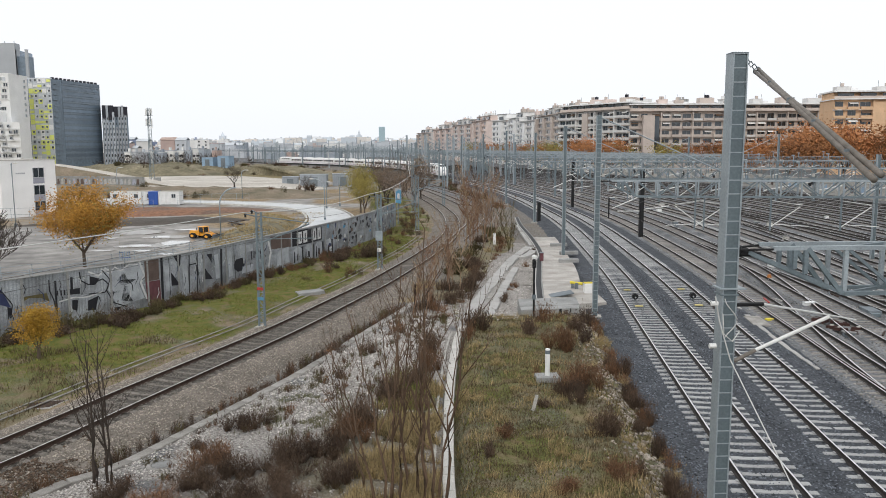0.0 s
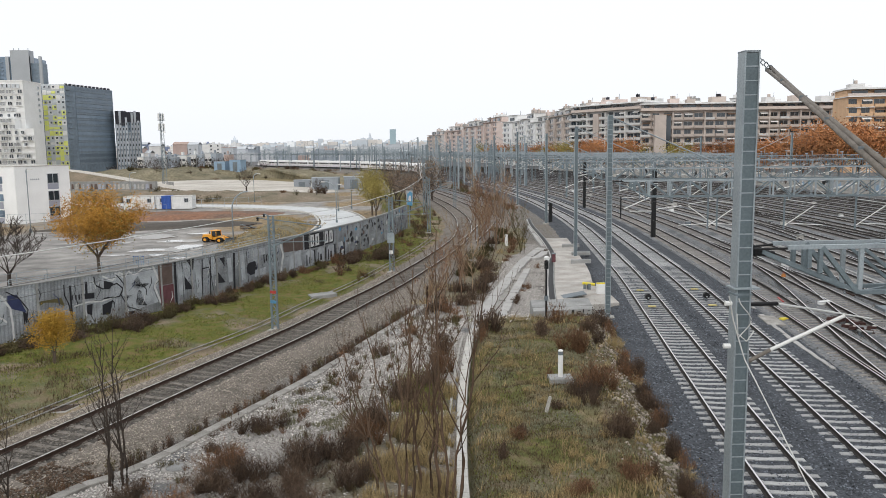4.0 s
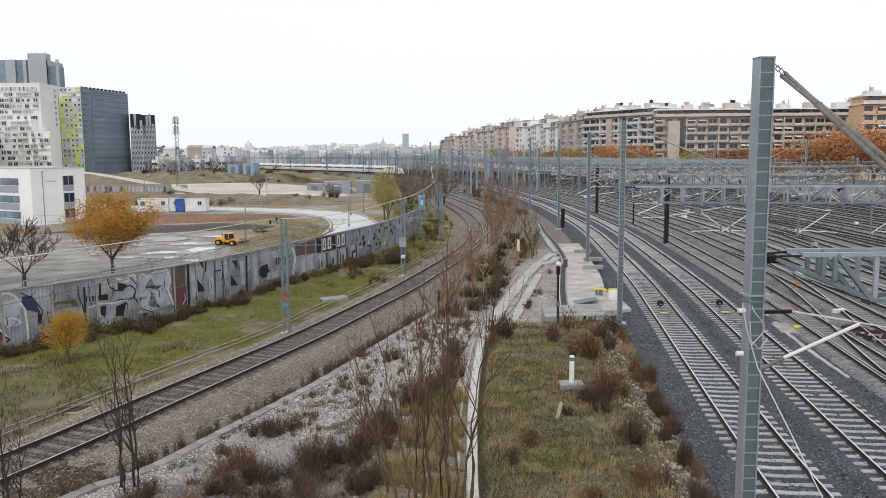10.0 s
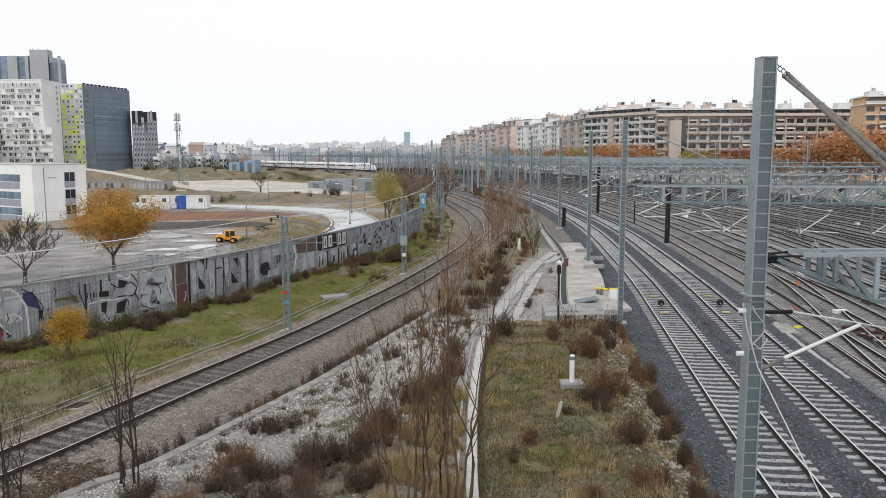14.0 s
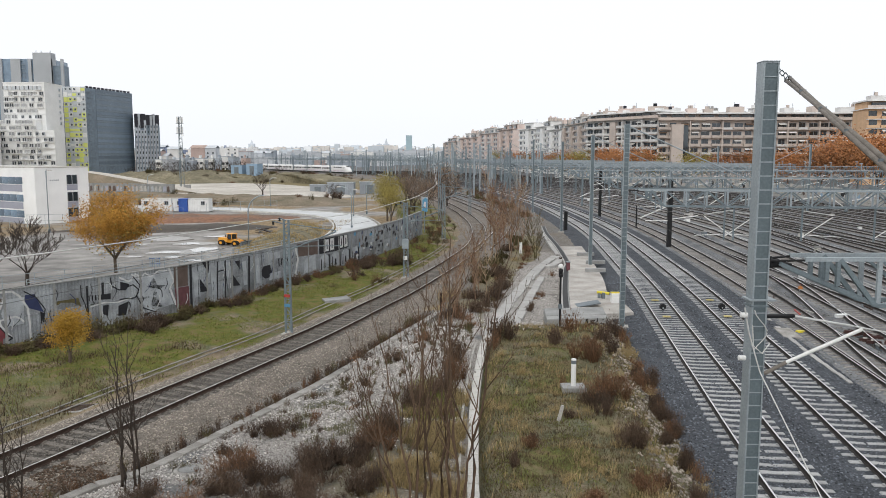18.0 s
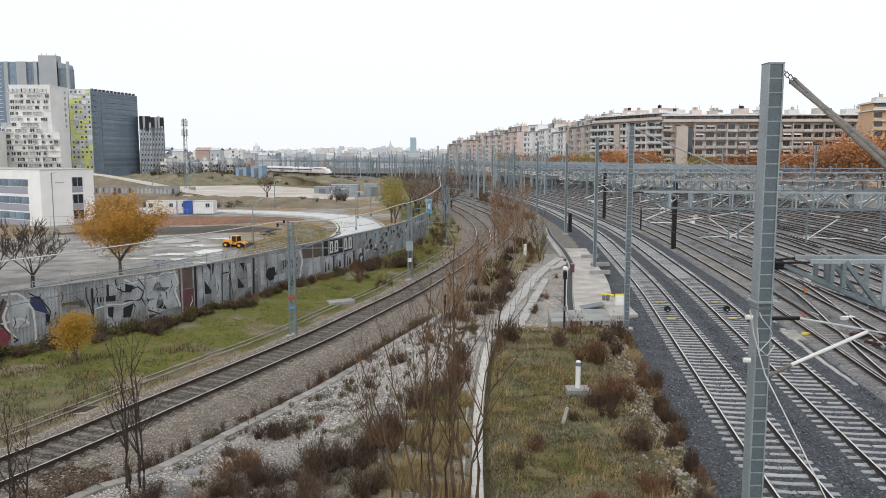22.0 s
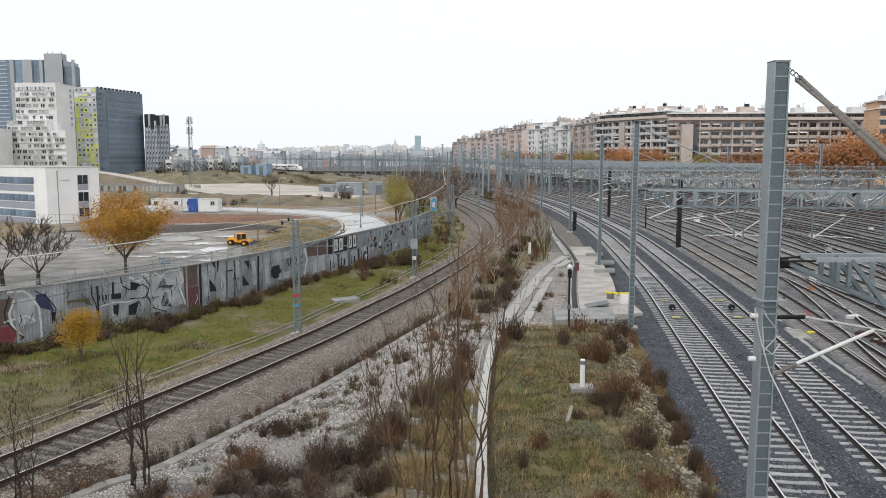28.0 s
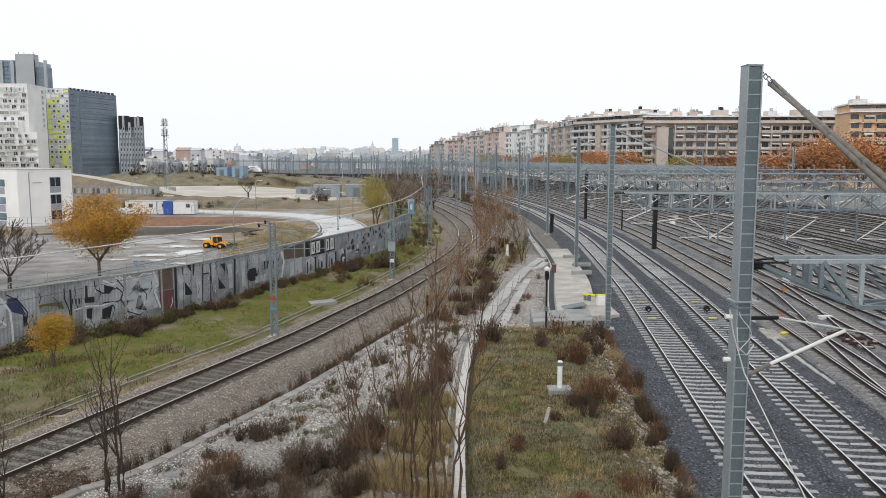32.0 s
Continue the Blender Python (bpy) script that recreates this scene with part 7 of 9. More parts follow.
apartments("long tan brick apartment block with rows of dark windows", (128.6, 311), (178, 309), 15, 6, "brick_tan_hazed", "brick_tan_hazed", 3.2, fh=3.3, seed=2, bays=70)
apartments("grey-brown apartment block with deep balconies", (68.5, 352), (89.5, 314), 15, 7, "render_grey", "brick_tan_hazed", 3.0, seed=3, bays=30)
apartments("grey apartment block with stacked balconies", (65.2, 396), (68, 353), 15, 7, "render_grey", "brick_tan_hazed", 2.6, seed=4, near=False)
apartments("pale grey apartment block with a plain front", (60.5, 424), (65.0, 397), 15, 6, "render_pale", "render_grey", 4.2, seed=14, near=False)
apartments("white apartment block with curved balcony bands", (57.5, 448), (60.3, 425), 15, 7, "white_paint", "render_pale", 3.6, seed=5, near=False)
apartments("white apartment block with curved balcony bands", (50.0, 466), (57.0, 449), 13, 7, "white_paint", "render_pale", 3.0, seed=6, near=False)
apartments("red brick apartment block above the yard", (42.5, 520), (48.0, 486), 15, 7, "brick_red_hazed", "brick_red_hazed", 4.2, seed=7, near=False)
apartments("brown brick apartment block above the yard", (32.5, 566), (41.5, 524), 15, 7, "brick_red_hazed", "render_grey", 3.0, seed=8, near=False)
apartments("red brick apartment block at the end of the row", (20, 620), (31, 572), 15, 6, "brick_red_hazed", "brick_red_hazed", 4.0, seed=15, near=False)
apartments("grey apartment block at the end of the row", (8, 666), (18, 626), 15, 6, "render_grey", "brick_red_hazed", 2.0, seed=16, near=False)
apartments("orange brick apartment block with white window bays", (145.6, 262), (195, 252), 15, 7, "brick_orange", "render_pale", 3.6, seed=9)
apartments("sand-coloured apartment block behind the row", (100, 420), (150, 360), 14, 8, "render_pale", "render_grey", 3.0, seed=10, near=False)


# ---- yard boundary wall, poles and clutter ----
mat("scrap_red", (0.085, 0.042, 0.036), 0.85, 0.1, 0.4, 3, 30, 0.2, rand=0.3)
def yard_wall():
    top = thing("yard_wall", "long pale yard wall covered with faded graffiti", "wall", kind="structure")
    line = shifted([p for p in MAIN_LINE if 40 < p.y < 330][::7], 65.5)
    rr = random.Random(21)
    for a, b in zip(line[:-1], line[1:]):
        at = facade_pose((b.x, b.y), (a.x, a.y))
        ln = (b - a).length
        Geo().box((ln / 2, 0.12, 1.2), (ln - 0.05, 0.24, 3.2)).put("wall_panel", "concrete", top, at=at)
        style = rr.choice((("pale_blue_paint", "spray_white"), ("spray_white", "black_paint"), ("spray_silver", "spray_brown"), ("panel_lavender", "spray_white"), ("spray_silver", "pale_blue_paint")))
        for k in range(5):
            w, h = rr.uniform(0.7, 1.7), rr.uniform(0.9, 1.9)
            u = rr.uniform(0, max(0.2, ln - w))
            z = rr.uniform(0.15, 2.6 - h)
            m = style[0] if k < 2 else style[1] if k < 4 else rr.choice(("spray_white", "spray_silver", "grey_paint", "marker_paint", "black_paint"))
            if k >= 4:
                w, h = w * 0.4, h * 0.4
            ring = [(u + w * (0.5 + rr.uniform(0.36, 0.5) * math.cos(a * math.pi / 5)), z + h * (0.5 + rr.uniform(0.34, 0.5) * math.sin(a * math.pi / 5))) for a in range(10)]
            Geo().poly(ring, 0.015, Matrix.Translation((0, -0.02 - 0.004 * k, 0))).put("graffiti_patch", m, top, at=at)


yard_wall()
for x, y, h, w in ((25.2, 82.4, 7.6, 0.42), (26.7, 124.5, 7.7, 0.42), (17.5, 102.6, 2.6, 0.42), (27.3, 104.0, 3.2, 0.16)):
    p = thing("black_post", "black-painted steel post between the tracks", "post", Matrix.Translation((x, y, -0.35)), "black posts")
    Geo().box((0, 0, h / 2), (w, w, h)).put("shaft", "black_paint", p)
    if h > 5:
        Geo().tube((0, 0, h * 0.62), (-3.2, 0, h * 0.44), 0.06, 6).put("bracket_tube", "insulator_white", p)
        Geo().tube((0, 0, h * 0.42), (3.0, 0, h * 0.47), 0.05, 6).put("stay_tube", "insulator_white", p)
        Geo().tube((0, 0, h * 0.40), (-2.6, 0, h * 0.40), 0.05, 6).put("registration_tube", "insulator_white", p)
        Geo().box((0, 0, h + 0.3), (0.2, 0.2, 0.7)).put("head", "galvanised_dark", p)
for x, y in ((26.4, 54.8), (40, 60)):
    p = thing("point_marker", "orange point marker on a short stake", "marker", Matrix.Translation((x, y, -0.36)), "point markers")
    Geo().tube((0, 0, 0), (0, 0, 0.45), 0.05, 6).put("stake", "insulator_white", p)
    Geo().box((0, 0, 0.56), (0.28, 0.2, 0.22), taper=0.7).put("head", "marker_paint", p)
rr = random.Random(31)
for k in range(58):
    yy = rr.uniform(24, 190)
    off = rr.choice((9.75, 13.55, 17.35, 21.15, 24.95, 28.75, 32.55, 36.35, 43.95)) + rr.uniform(-0.25, 0.25)
    p, t = tangent_at(MAIN_LINE, yy)
    x, y = p.x + t.y * off, p.y - t.x * off
    o = thing("lineside_box", "small pale lineside box between yard tracks", "box", frame_at(x, y, t, -0.38), "boxes in the yard")
    w, h = rr.uniform(0.4, 0.9), rr.uniform(0.25, 0.7)
    Geo().box((0, 0, h / 2), (w, w * rr.uniform(0.5, 1.6), h), taper=0.94).put("body", rr.choice(("concrete_pale", "concrete", "white_paint", "galvanised_dark")), o)
    Geo().box((0, 0, h + 0.03), (w * 1.08, w * 0.8, 0.06)).put("lid", "concrete_grey", o)
# point motors and rodding on the nearest yard track
for yy, off in ((31, 9.75), (46, 13.5)):
    p, t = tangent_at(MAIN_LINE, yy)
    o = thing("point_machine", "flat grey point machine beside the rail", "point machine", frame_at(p.x + t.y * off, p.y - t.x * off, t, -0.3))
    Geo().box((0, 0, 0.16), (0.8, 1.5, 0.32), taper=0.9).put("case", "galvanised_dark", o)
    Geo().beam((0.3, 0.2, 0.1), (2.2, 0.2, 0.08), 0.06).put("rod", "galvanised_dark", o)
    Geo().box((-0.1, -0.9, 0.12), (0.5, 0.3, 0.2)).put("junction", "galvanised", o)
broken_run("pale broken trough lids between the main and yard tracks", [(20.3, 46.6), (19.75, 43.6), (18.95, 39.3), (18.35, 35.2), (18.0, 32.0)], 1.6, (0.24, 0.3), "path_slab", -0.09, 12, 0.25, 0.015)
slab("concrete_block", "flat weathered concrete block beside the yard track", "concrete block", [(18.95, 40.9), (19.85, 40.6), (20.2, 42.9), (19.35, 43.1)], -0.6, -0.08, "weathered_kerb")
o = thing("track_balise", "bright yellow beacon beside the first yard track", "beacon", Matrix.Translation((20.42, 42.1, -0.14)) @ Matrix.Rotation(0.3, 4, "Z"))
Geo().box((0, 0, 0.05), (0.42, 0.30, 0.10), taper=0.9).put("body", "yellow_paint", o)
Geo().box((0, 0, 0.0), (0.6, 0.12, 0.03)).put("bracket", "galvanised_dark", o)
rr = random.Random(77)
for k in range(8):
    x, y = 22.8 + rr.uniform(0, 1.6) + 0.1 * (k % 3), 38.4 + rr.uniform(0, 3.4)
    o = thing("scrap_piece", "dark red rusty scrap steel lying between yard tracks", "scrap", Matrix.Translation((x, y, -0.15 + 0.02 * (k % 3))) @ Matrix.Rotation(rr.uniform(-0.6, 0.6), 4, "Z"), "scrap between the tracks")
    Geo().box((0, 0, 0.07), (rr.uniform(0.3, 0.9), rr.uniform(0.14, 0.3), 0.16), taper=0.85).put("bar", "scrap_red", o)
    Geo().box((rr.uniform(-0.1, 0.1), 0.02, 0.17), (0.2, 0.12, 0.06)).put("plate", "scrap_red" if k % 3 else "concrete_pale", o)
o = thing("lineside_box", "long white lineside box between yard tracks", "box", Matrix.Translation((24.8, 46.0, -0.2)) @ Matrix.Rotation(0.2, 4, "Z"), "boxes in the yard")
Geo().box((0, 0, 0.14), (0.8, 0.3, 0.18), taper=0.94).put("body", "white_paint", o)
Geo().box((0, 0, 0.25), (0.84, 0.33, 0.04)).put("lid", "white_paint", o)
# extra guard rail beside the first yard track
gr = thing("guard_rail", "second rail laid close beside the running rail", "rail", kind="structure")
rail_object(shifted([p for p in MAIN_LINE if 18 < p.y < 60][::3], 7.85 - 0.75 + 0.16), gr, True)
for a, b, off in (((36.0), 52, 5.55), ((20.0), 120, 17.35)):
    pts = [(p.x, p.y, -0.28) for p in shifted([p for p in MAIN_LINE if a < p.y < b][::4], off)]
    tagged(Geo().sweep(pts, [(-0.22, -0.2), (-0.22, 0.1), (0.22, 0.1), (0.22, -0.2)]).put("cable_trough", "concrete_grey"), "grey concrete cable trough between yard tracks", "cable trough", kind="structure")
# turnout rails between the first two yard tracks
sw = thing("turnout", "turnout rails and check rails crossing between yard tracks", "rail", kind="structure")
for a, b, o0, o1 in ((24, 70, 7.85, 11.65), (30, 86, 15.45, 11.65), (40, 110, 19.25, 23.05), (60, 130, 30.65, 26.85)):
    seg = [p for p in MAIN_LINE if a < p.y < b][::3]
    for s in (-0.75, 0.75):
        out = []
        for i, p in enumerate(seg):
            t = seg[min(i + 1, len(seg) - 1)] - seg[max(i - 1, 0)]
            out.append(p + Vector((t.y, -t.x)).normalized() * (o0 + (o1 - o0) * smooth(0, 1, i / (len(seg) - 1)) + s))
        rail_object(out, sw)
rr = random.Random(64)
for k in range(26):
    p, t = tangent_at(MAIN_LINE, rr.uniform(24, 60))
    off = rr.choice((7.85, 9.7, 11.65, 13.5)) + rr.uniform(-0.5, 0.5)
    o = thing("track_scrap", "short length of rusty rail scrap between the tracks", "scrap", frame_at(p.x + t.y * off, p.y - t.x * off, t, -0.1), "scrap in the yard")
    Geo().beam((0, -rr.uniform(0.3, 1.0), 0), (rr.uniform(-0.5, 0.5), rr.uniform(0.3, 1.0), 0.02), 0.09, 0.07).put("bar", rr.choice(("rail_rust", "rail_rust", "red_paint", "concrete_pale", "galvanised_dark")), o)
# portals continue down the far curve
for yy, o2 in ((190, 16), (222, 27), (256, 21), (292, 13), (330, 25), (372, 18)):
    p, t = tangent_at(MAIN_LINE, yy)
    t2 = (t + Vector((0.25, 0))).normalized()
    lattice_portal(frame_at(p.x + t.y * o2, p.y - t.x * o2, t2), 44, [0.2, 17.0 + o2 * 0.4, 43.5], z0=6.2, z1=7.6)
for yy in (470, 505, 540):
    p, t = tangent_at(MAIN_LINE, yy)
    lattice_portal(frame_at(p.x - t.y * 3.9, p.y + t.x * 3.9, t), 63, [0.2, 26.6, 50.0], z0=7.1, z1=8.0)
def far_portal():
    """A light lattice girder with drop tubes and three legs, for the far yard."""
    top = thing("catenary_portal", "grey lattice gantry over the far yard tracks", "gantry", None, "far gantries")
    for z in (7.0, 8.0):
        # lit top chord in the paler steel, shaded lower chord in the darker
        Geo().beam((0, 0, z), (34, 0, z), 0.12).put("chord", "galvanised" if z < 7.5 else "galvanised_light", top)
    web = Geo()
    for k in range(20):
        x = k * 1.7
        web.beam((x, 0, 7.0 if k % 2 else 8.0), (x + 1.7, 0, 8.0 if k % 2 else 7.0), 0.14)
        if k % 3 == 1:
            web.beam((x, 0, 7.0), (x, 0, 5.6), 0.10).beam((x, 0, 5.7), (x + 1.9, 0, 6.1), 0.07)
    web.put("lattice", "galvanised_light", top)
    for x in (0.2, 33.8):
        Geo().beam((x, 0, -0.6), (x, 0, 8.2), 0.30).put("leg", "galvanised", top)
    return top


first = None
rr = random.Random(88)
for k in range(20):
    yy = 150 + k * 17
    p, t = tangent_at(MAIN_LINE, yy)
    off = 8.0 + (k % 3) * 9 + rr.uniform(-1, 1)
    at = frame_at(p.x + t.y * off, p.y - t.x * off, (t + Vector((rr.uniform(-0.1, 0.35), 0))).normalized())
    if first is None:
        first = far_portal()
        first.matrix_basis = at
    else:
        copy_thing(first, at)
for k in range(26):
    d = 540 + k * 20
    copy_thing(first, Matrix.Translation((rr.uniform(-0.17, -0.02) * d, d, -0.3)) @ Matrix.Rotation(rr.uniform(-0.3, 0.3), 4, "Z") @ Matrix.Diagonal((1.1, 1, rr.uniform(1.0, 1.5), 1)))
rr = random.Random(41)
pole_mesh = {}
for k in range(330):
    d = rr.uniform(190, 640)
    b = rr.uniform(-0.24, 0.16)
    x = b * d
    if bound_x(d) + 6 > x or x > main_x(d) + 62:
        continue
    h = rr.choice((9, 10, 11, 13))
    if h not in pole_mesh:
        g = Geo().beam((0, 0, -0.4), (0, 0, h), 0.36)
        g.tube((0, 0, h - 1.2), (2.6, 0, h - 2.4), 0.06, 5).tube((0, 0, h - 4.0), (2.4, 0, h - 2.6), 0.06, 5)
        g.tube((0, 0, h), (6.0, 0, h - 3.6), 0.05, 4)
        pole_mesh[h] = g.mesh("catenary_pole", M("galvanised_light" if h in (10, 13) else "galvanised"))
    o = tagged(new("catenary_pole", pole_mesh[h]), "grey catenary pole with bracket arms in the far yard", "mast", "far poles")
    o.matrix_basis = Matrix.Translation((x, d, -0.3)) @ Matrix.Rotation(rr.choice((0, math.pi)) + rr.uniform(-0.4, 0.4), 4, "Z")


# ---- plants ----
mat("sapling_bark", (0.135, 0.088, 0.058), 0.95, 0, 0.35, 1.5, 30, 0.0, rand=0.25)
mat("dark_bark", (0.065, 0.05, 0.04), 0.95, 0, 0.35, 3, 40, 0.3)
mat("bark", (0.13, 0.10, 0.075), 0.95, 0, 0.35, 3, 40, 0.4)
mat("twig_brown", (0.25, 0.155, 0.10), 0.95, 0, 0.35, 1.5, 30, 0.0, island=0.35, rand=0.2)
mat("twig_straw", (0.36, 0.26, 0.165), 0.95, 0, 0.35, 1.5, 30, 0.0, island=0.3, rand=0.2)
mat("twig_dark", (0.080, 0.056, 0.042), 0.95, 0, 0.4, 1.2, 30, 0.0, col2=(0.12, 0.078, 0.05), island=0.5, rand=0.25)
mat("twig_tan", (0.27, 0.185, 0.125), 0.95, 0, 0.4, 1.2, 30, 0.0, col2=(0.19, 0.14, 0.10), island=0.5, rand=0.2)
mat("twig_rust", (0.20, 0.105, 0.055), 0.95, 0, 0.4, 1.2, 30, 0.0, col2=(0.12, 0.07, 0.042), island=0.5, rand=0.2)
mat("weed_olive", (0.085, 0.080, 0.034), 0.95, 0, 0.4, 1.2, 30, 0.0, col2=(0.10, 0.070, 0.035), island=0.5, rand=0.25)
mat("leaf_yellow", (0.46, 0.235, 0.035), 0.75, 0, 0.35, 0.5, 10, 0.0, col2=(0.34, 0.17, 0.03), island=0.4)
mat("leaf_gold", (0.44, 0.245, 0.03), 0.75, 0, 0.3, 0.8, 10, 0.0, col2=(0.33, 0.21, 0.03), island=0.35)
mat("leaf_orange", (0.42, 0.17, 0.065), 0.8, 0, 0.35, 0.12, 6, 0.0, col2=(0.34, 0.17, 0.07), island=0.4, rand=0.2)
mat("leaf_olive", (0.33, 0.26, 0.07), 0.8, 0, 0.35, 0.3, 6, 0.0, col2=(0.20, 0.18, 0.05), island=0.4, rand=0.15)
mat("leaf_green", (0.11, 0.15, 0.02), 0.8, 0, 0.35, 0.6, 10, 0.0, col2=(0.19, 0.19, 0.04), island=0.4)
mat("grass_dry", (0.165, 0.122, 0.066), 0.9, 0, 0.35, 0.9, 10, 0.0, col2=(0.075, 0.06, 0.03), island=0.5)
mat("grass_straw", (0.41, 0.31, 0.155), 0.9, 0, 0.35, 0.5, 10, 0.0, col2=(0.29, 0.22, 0.11), island=0.35)
mat("grass_grey", (0.15, 0.15, 0.085), 0.9, 0, 0.35, 0.5, 10, 0.0, col2=(0.19, 0.175, 0.11), island=0.35)
mat("grass_green", (0.16, 0.19, 0.038), 0.9, 0, 0.35, 0.5, 10, 0.0, col2=(0.19, 0.18, 0.055), island=0.25)
mat("litter", (0.15, 0.105, 0.075), 0.95, 0, 0.4, 0.7, 20, 0.1, island=0.5)
mat("gravel_pale", (0.55, 0.52, 0.485), 0.95, 0, 0.4, 0.7, 20, 0.1, island=0.6)


def branches(rng, p, d, length, r, depth, segs, tips, spread=0.5, kink=0.12, up=0.25):
    """Grow a limb: a few crooked segments, then forks."""
    n = 3 if depth else 2
    for k in range(n):
        d = (d + Vector((rng.uniform(-kink, kink), rng.uniform(-kink, kink), rng.uniform(-kink, kink) + up * 0.1))).normalized()
        q = p + d * (length / n)
        r2 = r * 0.80
        segs.append((p, q, r, r2))
        p, r = q, r2
        if depth and k < n - 1 and rng.random() < 0.7:
            a = rng.uniform(0, 6.28)
            e = (d + Vector((math.cos(a), math.sin(a), up)) * spread).normalized()
            branches(rng, p, e, length * rng.uniform(0.5, 0.75), r * 0.55, depth - 1, segs, tips, spread, kink, up)
    if depth:
        for j in range(2):
            a = rng.uniform(0, 6.28)
            e = (d + Vector((math.cos(a), math.sin(a), up)) * spread).normalized()
            branches(rng, p, e, length * rng.uniform(0.55, 0.8), r * 0.7, depth - 1, segs, tips, spread, kink, up)
    else:
        tips.append(p)


def wood(segs, thin=0.0):
    g = Geo()
    for a, b, r, r2 in segs:
        g.tube(a, b, max(r, thin), 5 if r > 0.03 else 3, max(r2, thin), caps=False)
    return g


def leaf_cloud(rng, centres, per, radius, size):
    vs, fs = [], []
    for c in centres:
        for _ in range(per):
            o = c + Vector((rng.gauss(0, 1), rng.gauss(0, 1), rng.gauss(0, 0.8))) * radius
            u = Vector((rng.uniform(-1, 1), rng.uniform(-1, 1), rng.uniform(-1, 1))).normalized()
            w = u.orthogonal().normalized()
            s = size * rng.uniform(0.6, 1.3)
            k = len(vs)
            vs += [o - u * s, o + w * s * 0.6, o + u * s, o - w * s * 0.55]
            fs.append((k, k + 1, k + 2, k + 3))
    return Geo().add(vs, fs)


TREES = {}


def tree(kind, label, x, y, z, h, seed, leaf, per, radius, size, trunk=0.2, depth=3, spread=0.75, scale=1.0, turn=0.0, group=""):
    """A forked trunk with limbs and a crown of separate leaves."""
    key = (kind, seed)
    at = Matrix.Translation((x, y, z)) @ Matrix.Rotation(turn, 4, "Z") @ Matrix.Diagonal((scale, scale, scale, 1))
    if key in TREES:
        o = copy_thing(TREES[key], at)
        o.scale = (scale, scale, scale)
        return o
    rng = random.Random(seed)
    segs, tips = [], []
    t0 = h * 0.2
    segs.append((Vector((0, 0, -0.2)), Vector((0.03, 0.02, t0)), h * 0.024 * trunk / 0.2, h * 0.019 * trunk / 0.2))
    for k in range(5):
        a = k * 1.26 + rng.uniform(-0.3, 0.3)
        e = Vector((math.cos(a) * spread, math.sin(a) * spread, 1.0)).normalized()
        branches(rng, Vector((0.03, 0.02, t0 * rng.uniform(0.8, 1.0))), e, h * 0.36, h * 0.012, depth - 1, segs, tips, 0.75, 0.15, 0.3)
    top = thing(kind, label, "tree", at, group)
    wood(segs, 0.016 if kind == "bare_tree" else 0.0).put("trunk", "dark_bark" if kind == "bare_tree" else "bark", top)
    if leaf:
        mids = tips + [b for a, b, r, r2 in segs if r < h * 0.008]
        leaf_cloud(rng, mids, per, radius, size).put("crown", leaf, top)
    TREES[key] = top
    return top


tree("plane_tree", "broad autumn tree with orange-yellow leaves on the lot", -30.5, 73.7, LOT, 7.2, 3, "leaf_yellow", 24, 0.42, 0.085, 0.2, 4, 0.78, 1.0, 2.2)
leaf_cloud(random.Random(5), [Vector((-0.6 + 1.7 * math.cos(k * 1.3), 1.7 * math.sin(k * 1.3) - 0.3, 2.6 + 0.26 * k)) for k in range(14)], 60, 0.75, 0.10).put("green_leaves", "leaf_olive", TREES["plane_tree", 3], "greener leaves inside the crown")
tree("young_tree", "small golden-leaved tree in front of the graffiti wall", -17.15, 35.7, -0.05, 2.6, 7, "leaf_gold", 34, 0.17, 0.036, 0.3, 3, 0.36)
tree("plane_tree", "yellow-green tree beside the road bend", -6.9, 123, LOT, 6.4, 11, "leaf_olive", 5, 0.42, 0.09, 0.2, 4, 0.28)
tree("plane_tree", "yellow-green tree beside the road bend", -8.0, 132, LOT, 4.9, 11, "leaf_olive", 14, 0.45, 0.16, 0.2, 4, 0.55, 1.2, 2.0)
for k, (x, y, s) in enumerate(((-35.2, 66.5, 1.15), (-41, 62, 1.15), (-38.3, 66.5, 1.2), (-45, 58, 1.2), (-42.5, 65.0, 1.3))):
    tree("bare_tree", "bare dark winter tree behind the graffiti wall", x, y, LOT, 4.6, 25 + k % 2, "weed_olive" if k % 2 else None, 1, 0.25, 0.035, 0.3, 5, 0.9, s, k * 1.3, "bare trees")
for k, (x, y, s) in enumerate(((-1.5, 125, 0.9), (1.2, 133, 1.1), (-3.5, 138, 1.0), (2.5, 148, 1.2), (-4.5, 150, 1.0), (-6.0, 165, 1.1))):
    tree("bare_tree", "leafless brown tree beside the curving tracks", x, y, -0.5, 7.0, 31 + k % 2, "twig_tan", 2, 0.4, 0.09, 0.2, 4, 0.6, s, k * 0.9, "bare trees")
rr = random.Random(77)
row = [(78, 292), (96, 284), (104, 285), (112, 282), (120, 284), (128, 280), (136, 268), (84, 300), (60, 372), (58, 395), (53, 420), (48, 455), (44, 480), (66, 352), (72, 330), (63, 350), (150, 262), (160, 258), (99, 292), (61, 365), (55, 405), (50, 436), (64, 340), (74, 310), (70, 322), (41, 500)]
for k, (x, y) in enumerate(row):
    tree("street_tree", "autumn street tree with rust-orange leaves", x, y, 0, 12.5, 41 + k % 3, ("leaf_orange", "leaf_olive", "leaf_orange")[k % 3], 12, 1.35, 0.27, 0.15, 3, 0.75, rr.uniform(0.8, 1.1) * (1.0 if y > 320 else 1), rr.uniform(0, 6), "street trees")
